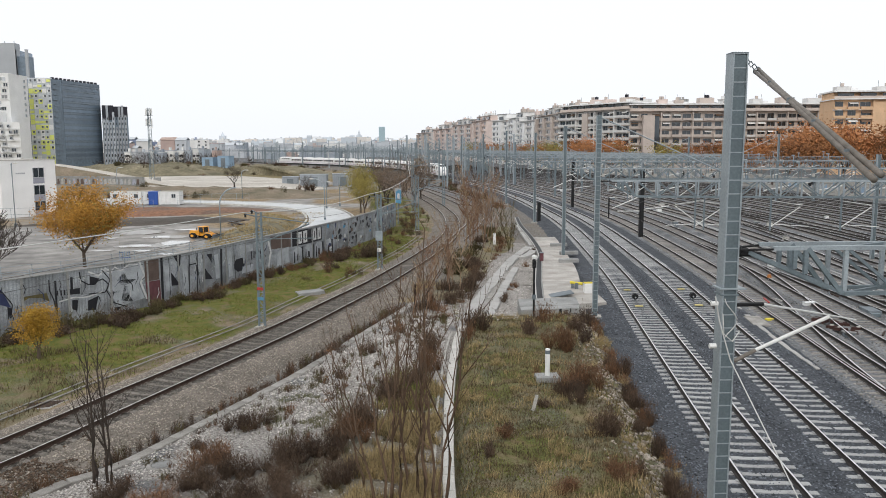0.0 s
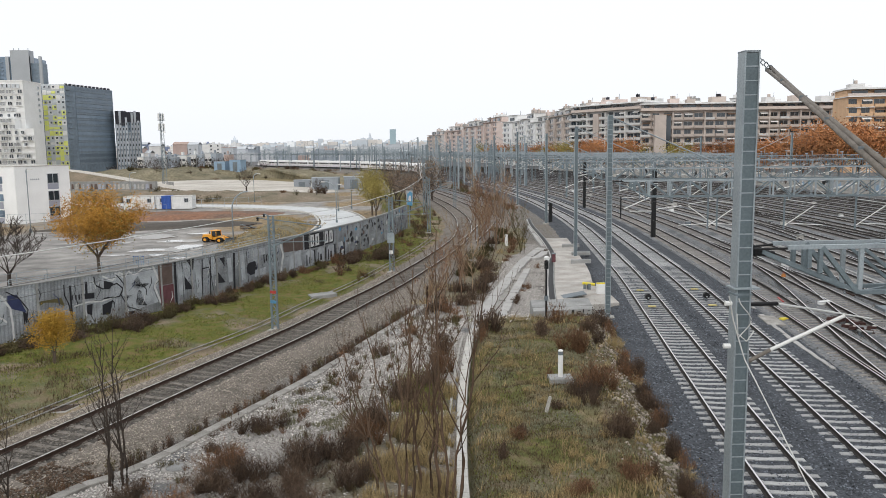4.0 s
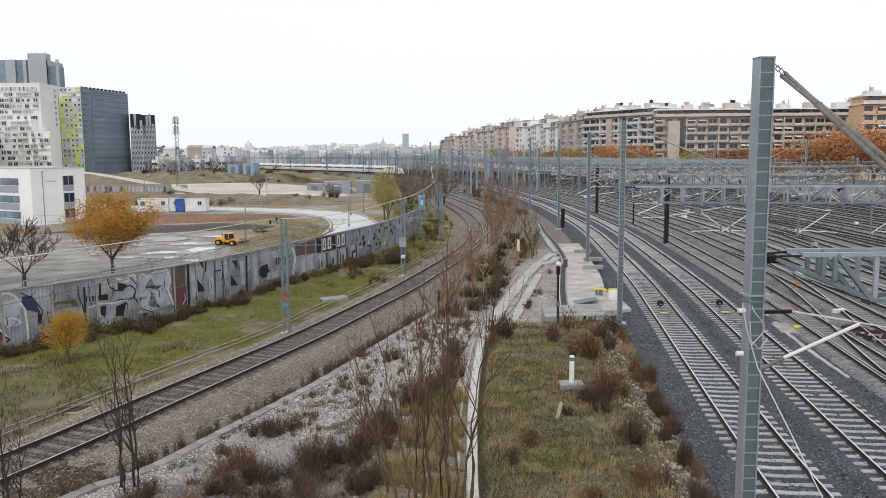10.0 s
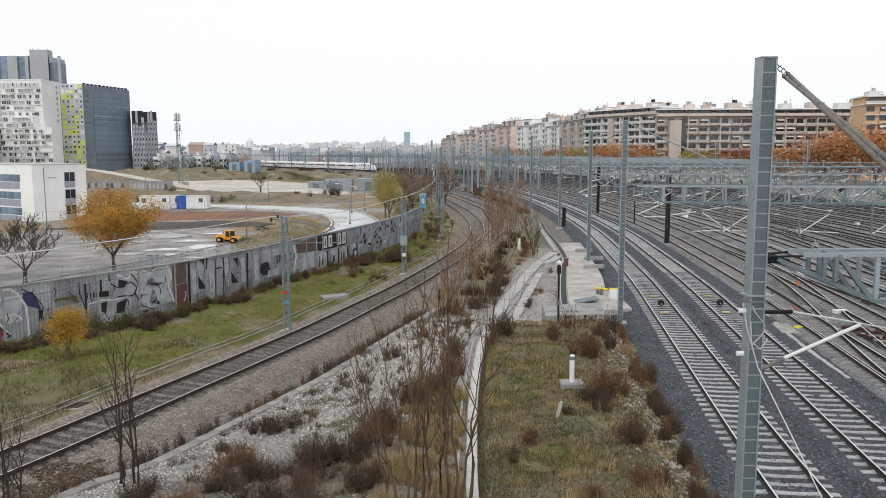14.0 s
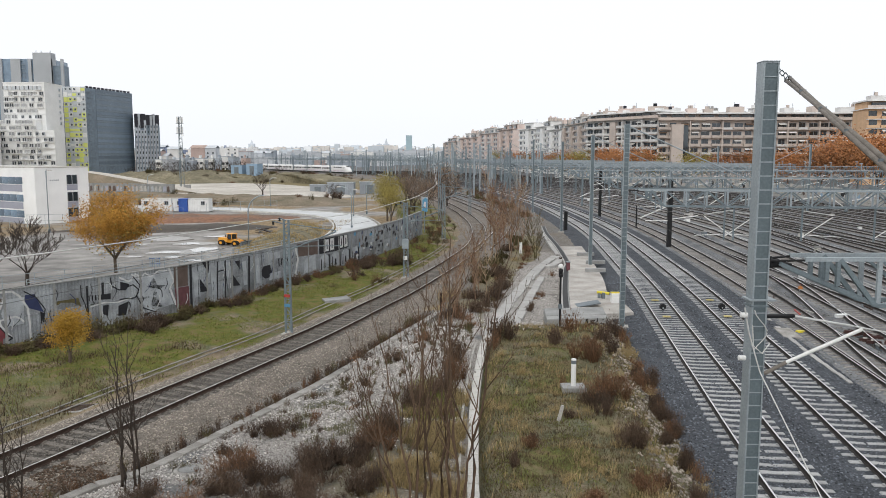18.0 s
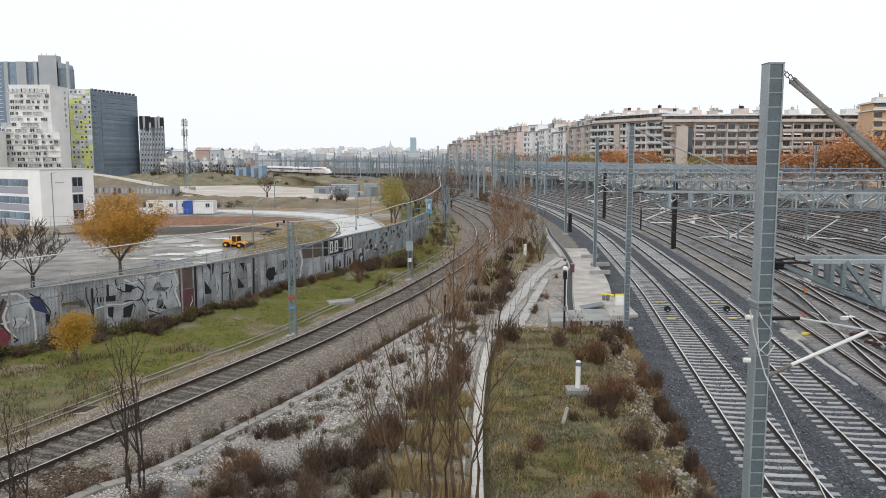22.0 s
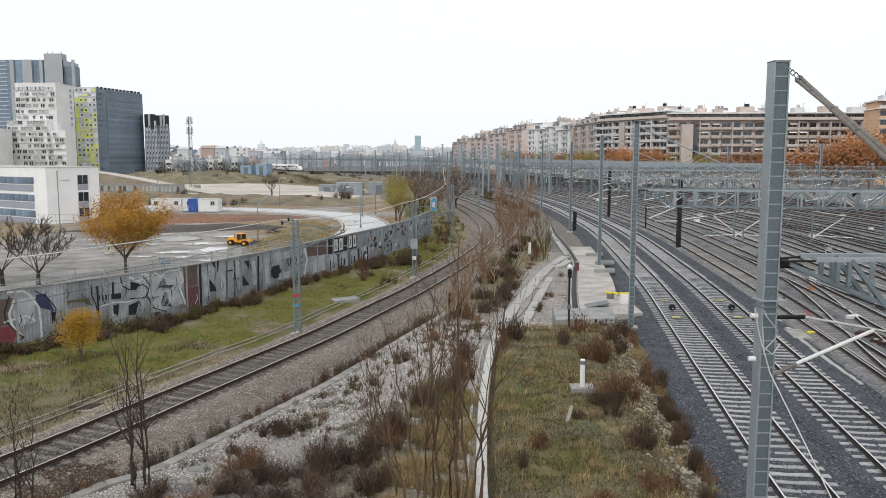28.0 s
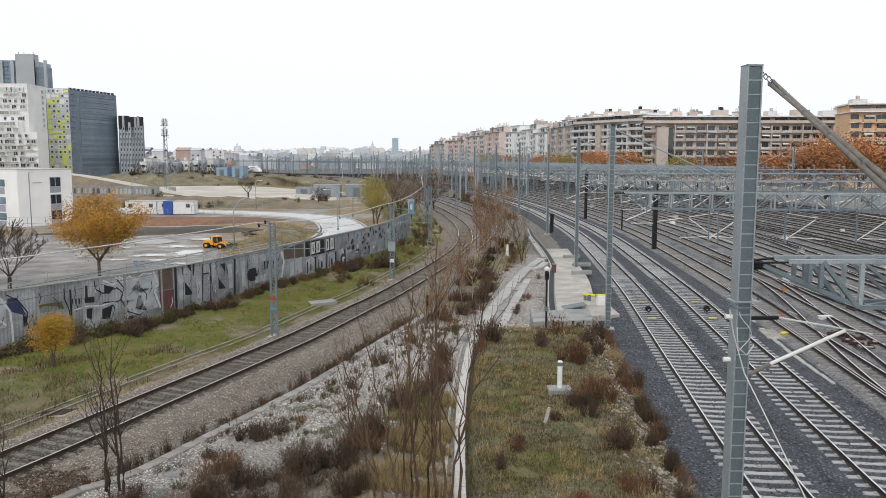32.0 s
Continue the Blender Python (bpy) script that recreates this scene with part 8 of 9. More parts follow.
for k, (x, y, s) in enumerate(((98, 196, 1.15), (106, 193, 1.25), (114, 198, 1.2), (121, 190, 1.25), (90, 204, 0.9), (129, 194, 1.2), (110, 205, 1.3))):
    tree("street_tree", "tall autumn tree with rust-orange leaves by the yard wall", x, y, 0, 12.5, 43 if k % 4 == 2 else 41, "leaf_orange", 12, 1.35, 0.27, 0.15, 3, 0.75, s, k * 1.1, "street trees")


def sapling(x, y, h, seed, label, material="twig_brown", tufts=True, lean=0.06, bushy=0, to=None):
    """A thin stem that bends towards its lean, with long ascending branches."""
    rng = random.Random(seed)
    top = thing("sapling", label, "sapling", Matrix.Translation((x, y, ground_z(x, y) - 0.05)), "saplings")
    segs, tips = [], []
    dx, dy = to or (rng.uniform(-lean, lean) * h, rng.uniform(-lean, lean) * h)
    n, r = 10, (0.011 * h ** 0.75 + 0.012) * (1.35 if material == "dark_bark" else 1.0)
    nodes, p = [], Vector((0, 0, 0))
    bend = rng.uniform(1.1, 1.8)
    for k in range(1, n + 1):
        t = k / n
        q = Vector((dx * t ** bend, dy * t ** bend, h * t)) + Vector((rng.uniform(-1, 1), rng.uniform(-1, 1), 0)) * 0.011 * h
        segs.append((p, q, r, r * 0.86))
        nodes.append((q, r, (q - p).normalized()))
        p, r = q, r * 0.86
    Geo().chain([segs[0][0]] + [g[1] for g in segs], 0, 6, [max(0.008, segs[0][2])] + [max(0.008, g[3]) for g in segs]).put("trunk", material, top, smooth=True)
    tw = []
    for k, (q, r, d) in enumerate(nodes):
        if k < 2:
            continue
        for j in range(rng.choice((1, 1, 2)) + bushy):
            a = rng.uniform(0, 6.28)
            e = (d * 0.55 + Vector((math.cos(a) * 0.6, math.sin(a) * 0.6, 0.35))).normalized()
            limb = []
            branches(rng, q, e, h * rng.uniform(0.14, 0.36) * (1 - 0.05 * k), r * 0.62, 1, limb, tips, 0.45, 0.13, 0.7)
            if y < 30:
                wood(limb, 0.0045).put("branch", material, top)
            tw += limb
    if y >= 30:
        wood(tw, 0.0045 + 0.00008 * (y - 20)).put("twigs", material, top)
    if tufts:
        leaf_cloud(rng, [t for t in tips if rng.random() < (0.06 if y < 30 else 0.12)], 22, 0.07, 0.035).put("dry_leaves", "twig_rust", top)
    return top


for k, (x, y, h, dx) in enumerate(((-0.90, 19.6, 4.6, -1.15), (-0.60, 19.5, 5.4, -0.95), (-0.52, 19.8, 6.6, 0.3), (-0.28, 19.6, 5.3, 0.4), (0.36, 19.7, 7.5, 0.05), (0.62, 19.5, 5.7, -0.5), (0.92, 19.6, 7.1, 1.0), (0.75, 19.9, 4.9, 0.7),
                                   (-0.1, 20.6, 5.6, -0.35), (0.2, 20.2, 6.2, 0.25), (-2.1, 23.5, 3.2, -0.5), (-0.7, 26.5, 3.9, -0.3), (0.2, 27.0, 4.3, 0.3), (-1.3, 21.0, 3.9, -0.9))):
    sapling(x, y, h, 100 + k, "thin bare brown sapling with a few dry leaves", "sapling_bark", k % 2 == 0, 0.10, 0, (dx, 0.2 * math.sin(k * 2.1)))
for k, (x, y, h) in enumerate(((-9.0, 21.6, 4.4), (-8.8, 21.9, 4.2), (-8.55, 21.5, 3.6), (-9.2, 21.9, 3.2), (-11.6, 20.3, 3.4), (-11.4, 20.5, 2.6), (-11.8, 20.4, 2.2))):
    sapling(x, y, h, 130 + k, "bare dark sapling growing at the kerb", "dark_bark", False, 0.12)
rr = random.Random(9)
for n, (cx, cy, ax, ay, h0, h1, lean) in enumerate(((2.7, 55.5, 1.3, 5.0, 2.4, 4.5, 0.3), (7.7, 83, 1.7, 8.0, 4.0, 7.2, 0.2), (9.7, 73.5, 0.5, 1.5, 2.2, 4.2, 0.3), (0.9, 47, 0.8, 2.5, 2.0, 4.2, 0.3), (5.2, 73, 1.2, 4.0, 2.5, 4.5, 0.3))):
    for k in range((13, 17, 6, 5, 6)[n]):
        a, q = rr.uniform(0, 6.28), math.sqrt(rr.random())
        sapling(cx + math.cos(a) * q * ax, cy + math.sin(a) * q * ay, rr.uniform(h0, h1), 200 + 40 * n + k, "leafless reddish-brown sapling in the thicket between the tracks",
                rr.choice(("twig_brown", "twig_rust", "twig_brown", "twig_straw")) if n != 2 else "weed_olive", k % 2 == 0, lean, 2 if n == 1 else 1)


# low bushes: many crooked twigs
def bush_mesh(seed, material, n, leafy=0.0):
    """A bush about 1 in radius and height: several uneven clumps of forked twigs."""
    rng = random.Random(seed)
    vs, fs = [], []
    clumps = []
    for c in range(6):
        a, t = rng.uniform(0, 6.28), rng.uniform(0.02, 0.6)
        clumps.append((math.cos(a) * t, math.sin(a) * t * 0.75, rng.uniform(0.6, 1.2) * (1 - 0.35 * t), rng.uniform(0.22, 0.42)))
    for k in range(n):
        cx, cy, ch, cr = rng.choice(clumps)
        a, t = rng.uniform(0, 6.28), rng.uniform(0, 1) ** 0.6
        b = Vector((cx + math.cos(a) * cr * 0.3 * t, cy + math.sin(a) * cr * 0.3 * t, -0.05))
        e = Vector((cx + math.cos(a) * cr * t * 1.2, cy + math.sin(a) * cr * t * 1.2, ch * rng.uniform(0.45, 1.1) * (1 - 0.25 * t)))
        if rng.random() < 0.06:
            e = b + (e - b) * 1.5
        m = b.lerp(e, 0.55) + Vector((rng.uniform(-0.07, 0.07), rng.uniform(-0.07, 0.07), 0.05))
        w = rng.uniform(0.004, 0.009)
        s = Vector((-math.sin(a + rng.uniform(-1, 1)), math.cos(a), 0)) * w
        i = len(vs)
        vs += [b - s, b + s, m, e - s * 0.3, e + s * 0.3]
        fs += [(i, i + 1, i + 2), (i + 2, i + 3, i + 4)]
        for j in range(4):
            q = b.lerp(m, rng.uniform(0.3, 1)) if j < 2 else m.lerp(e, rng.uniform(0, 1))
            f = q + Vector((rng.uniform(-0.6, 0.6), rng.uniform(-0.6, 0.6), rng.uniform(0.3, 1.3))) * 0.15
            s2 = Vector((rng.uniform(-1, 1), rng.uniform(-1, 1), 0)) * (0.006 + leafy)
            i = len(vs)
            vs += [q - s2, q + s2, f]
            fs.append((i, i + 1, i + 2))
    return Geo().add(vs, fs).mesh("bush", M(material))


BUSH = {m: [bush_mesh(300 + k + 10 * i, m, n, lf) for k in range(4)] for i, (m, n, lf) in enumerate((("twig_dark", 700, 0.0025), ("twig_rust", 600, 0.0025), ("weed_olive", 480, 0.010), ("grass_straw", 420, 0.0)))}
LIGHT = {m: [bush_mesh(400 + k + 10 * i, m, n, lf) for k in range(3)] for i, (m, n, lf) in enumerate((("twig_dark", 260, 0.014), ("twig_rust", 170, 0.010), ("weed_olive", 260, 0.026), ("grass_straw", 150, 0.004)))}
BUSH_LABEL = {"twig_dark": "dark brown withered bush", "twig_rust": "rust-brown dry weed bush", "weed_olive": "low olive-green weed bush", "grass_straw": "clump of straw-coloured dry grass"}


def bush(x, y, r, h, material, where, k=0):
    o = tagged(new("bush", BUSH[material][k % 4] if r > 0.55 and y < 34 else LIGHT[material][k % 3]), BUSH_LABEL[material] + " " + where, "bush", "bushes " + where)
    o.matrix_basis = Matrix.Translation((x, y, ground_z(x, y))) @ Matrix.Rotation(k * 1.7, 4, "Z") @ Matrix.Diagonal((r * 1.15, r * 1.15, h * 1.05, 1))



def knoll(rng):
    y = 17.5 + 27 * rng.random() ** 1.4
    x = rng.uniform(on(CHANNEL, min(y, 40)) + 0.25, 8.2 + (y - 20) * 0.115)
    return (x, y)


rr = random.Random(15)
KNOLL = [(6.75, 28.8, 1.05, 1.0), (6.1, 28.2, 0.7, 0.8), (6.55, 23.7, 0.85, 0.8), (6.9, 33.8, 0.95, 1.1), (9.25, 32.4, 0.6, 0.9), (8.4, 38.2, 0.7, 0.7), (7.2, 40.4, 0.8, 1.0), (8.75, 28.2, 0.5, 0.55), (7.95, 23.4, 0.42, 0.75), (5.9, 20.6, 0.7, 0.5),
         (8.6, 26.2, 0.4, 0.6), (3.7, 38.6, 0.95, 1.1), (3.0, 37.4, 0.6, 0.8), (9.3, 39.6, 0.7, 0.7), (7.3, 20.5, 0.45, 0.7), (4.4, 20.0, 0.6, 0.45), (5.9, 37.5, 0.7, 0.8), (8.3, 35.6, 0.5, 0.7)]
for k, (x, y, r, h) in enumerate(KNOLL):
    bush(x, y, r * 1.25, h * 1.2, "twig_dark" if k % 3 else "twig_rust", "on the grassy knoll", k)
for k in range(46):
    p = knoll(rr)
    bush(p[0], p[1], rr.uniform(0.25, 0.55), rr.uniform(0.25, 0.55), rr.choice(("twig_dark", "twig_rust", "grass_straw", "grass_straw", "twig_rust")), "on the grassy knoll", k)
for k in range(34):
    p = knoll(rr)
    bush(p[0], p[1], rr.uniform(0.25, 0.5), rr.uniform(0.18, 0.36), "grass_straw", "on the grassy knoll", k)
for k in range(26):
    y = 20 + k * 0.85
    bush(7.55 + (y - 20) * 0.115 + rr.uniform(-0.35, 0.2), y, rr.uniform(0.35, 0.65), rr.uniform(0.4, 0.85), rr.choice(("twig_rust", "twig_dark", "twig_dark", "grass_straw")), "along the knoll's edge", k)
GRAVEL_BUSHES = ((-5.5, 25.9, 0.95, 0.8), (-6.0, 22.8, 0.95, 0.75), (-5.8, 21.2, 1.0, 0.7), (-3.7, 22.7, 1.1, 0.8), (-2.7, 23.4, 1.1, 0.9), (-2.0, 24.6, 1.0, 0.9), (-1.5, 26.0, 1.1, 1.0), (-0.6, 28.4, 1.0, 1.1),
                 (0.2, 30.4, 0.8, 1.1), (0.8, 32.4, 0.8, 1.2), (1.1, 35.2, 0.7, 1.1), (-1.8, 35.3, 0.6, 0.6), (-3.4, 36.5, 0.5, 0.5), (-0.4, 39.6, 0.6, 0.6), (-3.7, 21.3, 0.9, 0.7), (-4.9, 21.9, 0.9, 0.7), (-4.7, 20.0, 1.1, 0.8),
                 (-6.9, 19.8, 1.0, 0.7), (-3.2, 19.6, 1.1, 0.8), (-1.9, 21.6, 0.9, 0.8), (-6.9, 24.3, 0.45, 0.4), (-4.4, 27.6, 0.35, 0.4), (-2.9, 31.5, 0.4, 0.4), (-8.1, 20.6, 0.8, 0.6))
for k, (x, y, r, h) in enumerate(GRAVEL_BUSHES):
    bush(x, y, r * 1.2, h * 1.05, "twig_rust" if k % 4 == 1 else "twig_dark", "in the gravel strip", k)


small = {m: [bush_mesh(500 + k + 10 * i, m, 70, 0.02) for k in range(3)] for i, m in enumerate(("twig_dark", "weed_olive", "twig_rust"))}


def weeds(label, places):
    """Small plants past counting, joined into one sheet of stuff."""
    g = Geo()
    for k, (x, y, r, h, m) in enumerate(places):
        me = small[m][k % 3]
        at = Matrix.Translation((x, y, bank_z(x, y) if y > 60 else (max(ground_z(x, y), -0.30) if x < on(KERB, y) else ground_z(x, y)))) @ Matrix.Rotation(k * 1.7, 4, "Z") @ Matrix.Diagonal((r * 1.25, r * 1.25, h * 1.05, 1))
        g.add([at @ v.co for v in me.vertices], [tuple(f.vertices) for f in me.polygons])
    tagged(g.put("weeds", places[0][4]), label, "weeds", kind="stuff")


plants = {"twig_dark": [], "weed_olive": [], "twig_rust": []}
for k in range(250):
    y = rr.uniform(20.0, 44)
    x = rr.uniform(on(KERB, y) + 0.5, on(CHANNEL, min(y, 40)) - 0.7)
    m = rr.choice(("twig_dark", "weed_olive", "weed_olive", "twig_rust"))
    plants[m].append((x, y, rr.uniform(0.12, 0.32), rr.uniform(0.18, 0.42), m))
for k in range(120):
    y = 20.5 + k * 0.22 + rr.uniform(-0.3, 0.3)
    m = rr.choice(("weed_olive", "twig_dark", "twig_dark", "twig_rust"))
    plants[m].append((on(KERB, y) - rr.uniform(0.25, 0.8), y, rr.uniform(0.2, 0.42), rr.uniform(0.3, 0.75), m))
for m, label in (("twig_dark", "small dark dead weeds in the gravel and ditch"), ("weed_olive", "small olive weeds in the gravel and ditch"), ("twig_rust", "small rust-brown weeds in the gravel and ditch")):
    weeds(label, plants[m])
for k in range(70):
    s = 30 + k * 0.74
    p, d = wall_at(s)
    clump = fbm(s, 3.0, 5.0, 2)
    if clump < -0.12 and s > 42:
        continue
    o = rr.uniform(1.0, 2.6) + max(0.0, clump) * 3.5
    bush(p.x + d.y * o, p.y - d.x * o, rr.uniform(0.7, 1.5), rr.uniform(0.4, 0.85) + 0.7 * max(0.0, clump), rr.choice(("weed_olive", "twig_dark", "weed_olive", "twig_dark")), "at the foot of the wall", k)
for k in range(36):
    p, d = wall_at(51 + k * 0.72)
    o = rr.uniform(0.5, 1.5)
    bush(p.x + d.y * o, p.y - d.x * o, rr.uniform(0.5, 1.0), rr.uniform(0.35, 0.8), rr.choice(("twig_dark", "weed_olive", "twig_dark", "twig_rust")), "at the foot of the wall", k)
for k, (x, y) in enumerate(((3.4, 50.5), (4.2, 53.0), (3.0, 53.5), (4.6, 55.5), (2.6, 49.0), (5.0, 58.0))):
    bush(x, y, 1.1 + 0.15 * (k % 3), 0.8 + 0.2 * (k % 2), "twig_dark", "in the thicket", k)
for k in range(40):
    y = rr.uniform(46, 92)
    x = rr.uniform(on(LOCAL, y) + 3.4, on(PATHWAY, min(y, 95)) - 1.3)
    bush(x, y, rr.uniform(0.6, 1.3), rr.uniform(0.5, 1.2), rr.choice(("twig_dark", "twig_rust", "weed_olive", "grass_straw")), "in the thicket", k)
for k in range(16):
    y = rr.uniform(41, 74)
    bush(on(PATHWAY, y) + rr.choice((-1.0, 1.5, 1.9, 2.3)), y, rr.uniform(0.3, 0.7), rr.uniform(0.2, 0.5), rr.choice(("twig_dark", "weed_olive", "twig_rust")), "beside the path", k)
rr = random.Random(52)
for k in range(60):
    y = rr.uniform(168, 430)
    x = rr.uniform(bound_x(y) - 60, bound_x(y) - 2) if k % 2 else rr.uniform(-170, -75)
    if -122 < x < -12 and 190 < y < 322:
        continue
    if k % 3 == 0:
        tree("bare_tree", "bare dark winter tree on the far bank", x, y, bank_z(x, y), 4.6, 21 + k % 2, None, 2, 0.2, 0.07, 0.3, 4, 1.0, rr.uniform(0.7, 1.4), k * 1.3, "bare trees")
        continue
    o = tagged(new("bush", LIGHT["weed_olive" if k % 3 == 1 else "twig_dark"][k % 3]), "scrub bush on the far bank", "bush", "bushes on the far bank")
    o.matrix_basis = Matrix.Translation((x, y, bank_z(x, y))) @ Matrix.Rotation(k, 4, "Z") @ Matrix.Diagonal((rr.uniform(2, 6), rr.uniform(2, 4), rr.uniform(1, 2.6), 1))


for k, (px0, d) in enumerate(((306, 420), (322, 415), (345, 422), (362, 418), (378, 424), (396, 416), (412, 420), (430, 424), (448, 418), (462, 412))):
    x = (px0 - 784) / 1370 * d
    tree("bare_tree", "bare dark winter tree in front of the low town", x, d, bank_z(x, d), 4.6, 21 + k % 2, None, 2, 0.2, 0.07, 0.3, 4, 1.0, 1.6 + 0.25 * (k % 3), k * 1.3, "bare trees")
for k in range(70):
    y = rr.uniform(92, 250)
    lo, hi = on(LOCAL, y) + 9.5, main_x(y) - 5.0
    if hi - lo > 1.0:
        x = rr.uniform(lo, hi)
        bush(x, y, rr.uniform(0.7, 1.8), rr.uniform(0.5, 1.6), rr.choice(("twig_dark", "twig_rust", "weed_olive", "twig_rust")), "between the curving tracks", k)
for k in range(36):
    d = rr.uniform(405, 422)
    x = (rr.uniform(282, 480) - 784) / 1370 * d
    o = tagged(new("bush", LIGHT[("twig_dark", "weed_olive", "twig_rust")[k % 3]][k % 3]), "dark winter scrub in front of the low town", "bush", "bushes before the town")
    o.matrix_basis = Matrix.Translation((x, d, bank_z(x, d))) @ Matrix.Rotation(k, 4, "Z") @ Matrix.Diagonal((rr.uniform(3, 6), rr.uniform(3, 5), rr.uniform(2.0, 4.6), 1))
edge = {"twig_dark": [], "weed_olive": [], "twig_rust": []}
for k in range(150):
    y = rr.uniform(56, 165)
    m = rr.choice(("twig_dark", "weed_olive", "weed_olive", "twig_rust"))
    lo, hi = bound_x(y) + 0.8, on(LOCAL, y) - 3.0
    if hi > lo:
        edge[m].append((lo + (hi - lo) * rr.random() ** 1.5, y, rr.uniform(0.3, 1.0), rr.uniform(0.3, 1.0), m))
for m, label in (("twig_dark", "dark weeds along the foot of the wall"), ("weed_olive", "olive weeds along the single track"), ("twig_rust", "rust-brown weeds along the single track")):
    weeds(label, edge[m])
scrub = {"twig_dark": [], "weed_olive": [], "twig_rust": []}
for k in range(230):
    x, y = rr.uniform(-150, -14), rr.uniform(172, 390)
    if -122 < x < -12 and 200 < y < 315 and rr.random() < 0.97:
        continue
    m = rr.choice(("twig_dark", "weed_olive", "weed_olive", "twig_rust"))
    scrub[m].append((x, y, rr.uniform(0.8, 2.6), rr.uniform(0.6, 1.9), m))
for m, label in (("twig_dark", "dark bare scrub on the banks beyond the lot"), ("weed_olive", "olive scrub on the banks beyond the lot"), ("twig_rust", "rust-brown scrub on the banks beyond the lot")):
    weeds(label, scrub[m])


# grass blades and loose stones, too many to count
def scatter(name, label, material, places, hmin, hmax, width, lean=0.5):
    rng = np.random.RandomState(len(places))
    P = np.array(places, dtype=float)
    n = len(P)
    a = rng.uniform(0, 6.283, n)
    h = rng.uniform(hmin, hmax, n)
    d = np.stack([np.cos(a), np.sin(a), np.zeros(n)], 1)
    s = np.stack([-np.sin(a), np.cos(a), np.zeros(n)], 1) * (width * rng.uniform(0.6, 1.4, n))[:, None]
    tip = P + d * (h * rng.uniform(0.1, lean, n))[:, None] + np.array([0, 0, 1.0]) * h[:, None]
    P[:, 2] -= 0.02
    vs = np.stack([P - s, P + s, tip], 1).reshape(-1, 3)
    me = bpy.data.meshes.new(name)
    me.vertices.add(3 * n)
    me.vertices.foreach_set("co", vs.ravel())
    me.loops.add(3 * n)
    me.loops.foreach_set("vertex_index", np.arange(3 * n, dtype=np.int32))
    me.polygons.add(n)
    me.polygons.foreach_set("loop_start", np.arange(0, 3 * n, 3, dtype=np.int32))
    me.materials.append(M(material))
    me.update(calc_edges=True)
    return tagged(new(name, me), label, "grass", kind="stuff")


def stones(name, label, material, places, smin, smax):
    rng = np.random.RandomState(len(places) + 1)
    P = np.array(places, dtype=float)
    n = len(P)
    base = np.array([(1, 0, 0), (-0.3, 0.95, 0), (-0.9, -0.4, 0.1), (0.2, -1, 0), (0.1, 0.1, 0.75), (0, 0, -0.6)])
    tri = np.array([(0, 1, 4), (1, 2, 4), (2, 3, 4), (3, 0, 4), (1, 0, 5), (2, 1, 5), (3, 2, 5), (0, 3, 5)])
    a = rng.uniform(0, 6.283, n)
    c, s = np.cos(a), np.sin(a)
    jit = base[None] * rng.uniform(0.7, 1.3, (n, 6, 3))
    X = jit[:, :, 0] * c[:, None] - jit[:, :, 1] * s[:, None]
    Y = jit[:, :, 0] * s[:, None] + jit[:, :, 1] * c[:, None]
    V = np.stack([X, Y, jit[:, :, 2]], 2) * rng.uniform(smin, smax, n)[:, None, None] + P[:, None]
    F = (tri[None] + (np.arange(n) * 6)[:, None, None]).reshape(-1)
    m = n * 8
    me = bpy.data.meshes.new(name)
    me.vertices.add(6 * n)
    me.vertices.foreach_set("co", V.ravel())
    me.loops.add(3 * m)
    me.loops.foreach_set("vertex_index", F.astype(np.int32))
    me.polygons.add(m)
    me.polygons.foreach_set("loop_start", np.arange(0, 3 * m, 3, dtype=np.int32))
    me.materials.append(M(material))
    me.update(calc_edges=True)
    return tagged(new(name, me), label, "stones", kind="stuff")


def sown(n, seed, where):
    rng = random.Random(seed)
    out = []
    while len(out) < n:
        p = where(rng)
        if p:
            out.append((p[0], p[1], ground_z(*p)))
    return out


def knoll_moss(rng):
    p = knoll(rng)
    left = (p[0] - on(CHANNEL, min(p[1], 40))) / 6.0
    return p if fbm(p[0], p[1], 1.3, 22) > -0.12 + 0.45 * left else None


def knoll_patch(o):
    return lambda rng: (lambda p: p if fbm(p[0], p[1], 1.1, o) > (-0.3 if o == 1 else 0.17) else None)(knoll(rng))


def verge(rng):
    y = 20 + 65 * rng.random() ** 1.5
    lo, hi = bound_x(y) + 0.3, on(LOCAL, y) - 2.6
    x = rng.uniform(lo, hi)
    return (x, y) if hi > lo and fbm(x, y, 2.2, 3) > -0.12 and rng.random() < 0.15 + smooth(25, 38, y + 4 * fbm(x, y, 3, 5)) else None


def dry_verge(rng):
    y = rng.uniform(19, 40)
    lo, hi = bound_x(y) + 0.3, on(LOCAL, y) - 2.8
    x = rng.uniform(lo, hi)
    return (x, y) if fbm(x, y, 2.0, 13) > -0.1 + 0.06 * (y - 32) else None


def near_grass(rng):
    y = rng.uniform(17, 31)
    x = rng.uniform(-2.6 + (y - 17) * 0.12, on(CHANNEL, y) - 0.25)
    return (x, y) if fbm(x, y, 1.2, 8) > -0.2 - 0.03 * (24 - y) and x > -2.2 + 0.5 * fbm(x, y, 0.8, 2) + (y - 17) * 0.10 else None


scatter("grass", "short olive grass on the knoll", "grass_green", sown(10000, 1, knoll_moss), 0.03, 0.09, 0.016, 1.2)
scatter("grass", "withered brown grass on the knoll", "grass_dry", sown(34000, 2, knoll_patch(1)), 0.05, 0.17, 0.011, 1.5)
scatter("grass", "short dead turf covering the knoll", "grass_dry", sown(24000, 19, knoll), 0.03, 0.09, 0.018, 1.5)
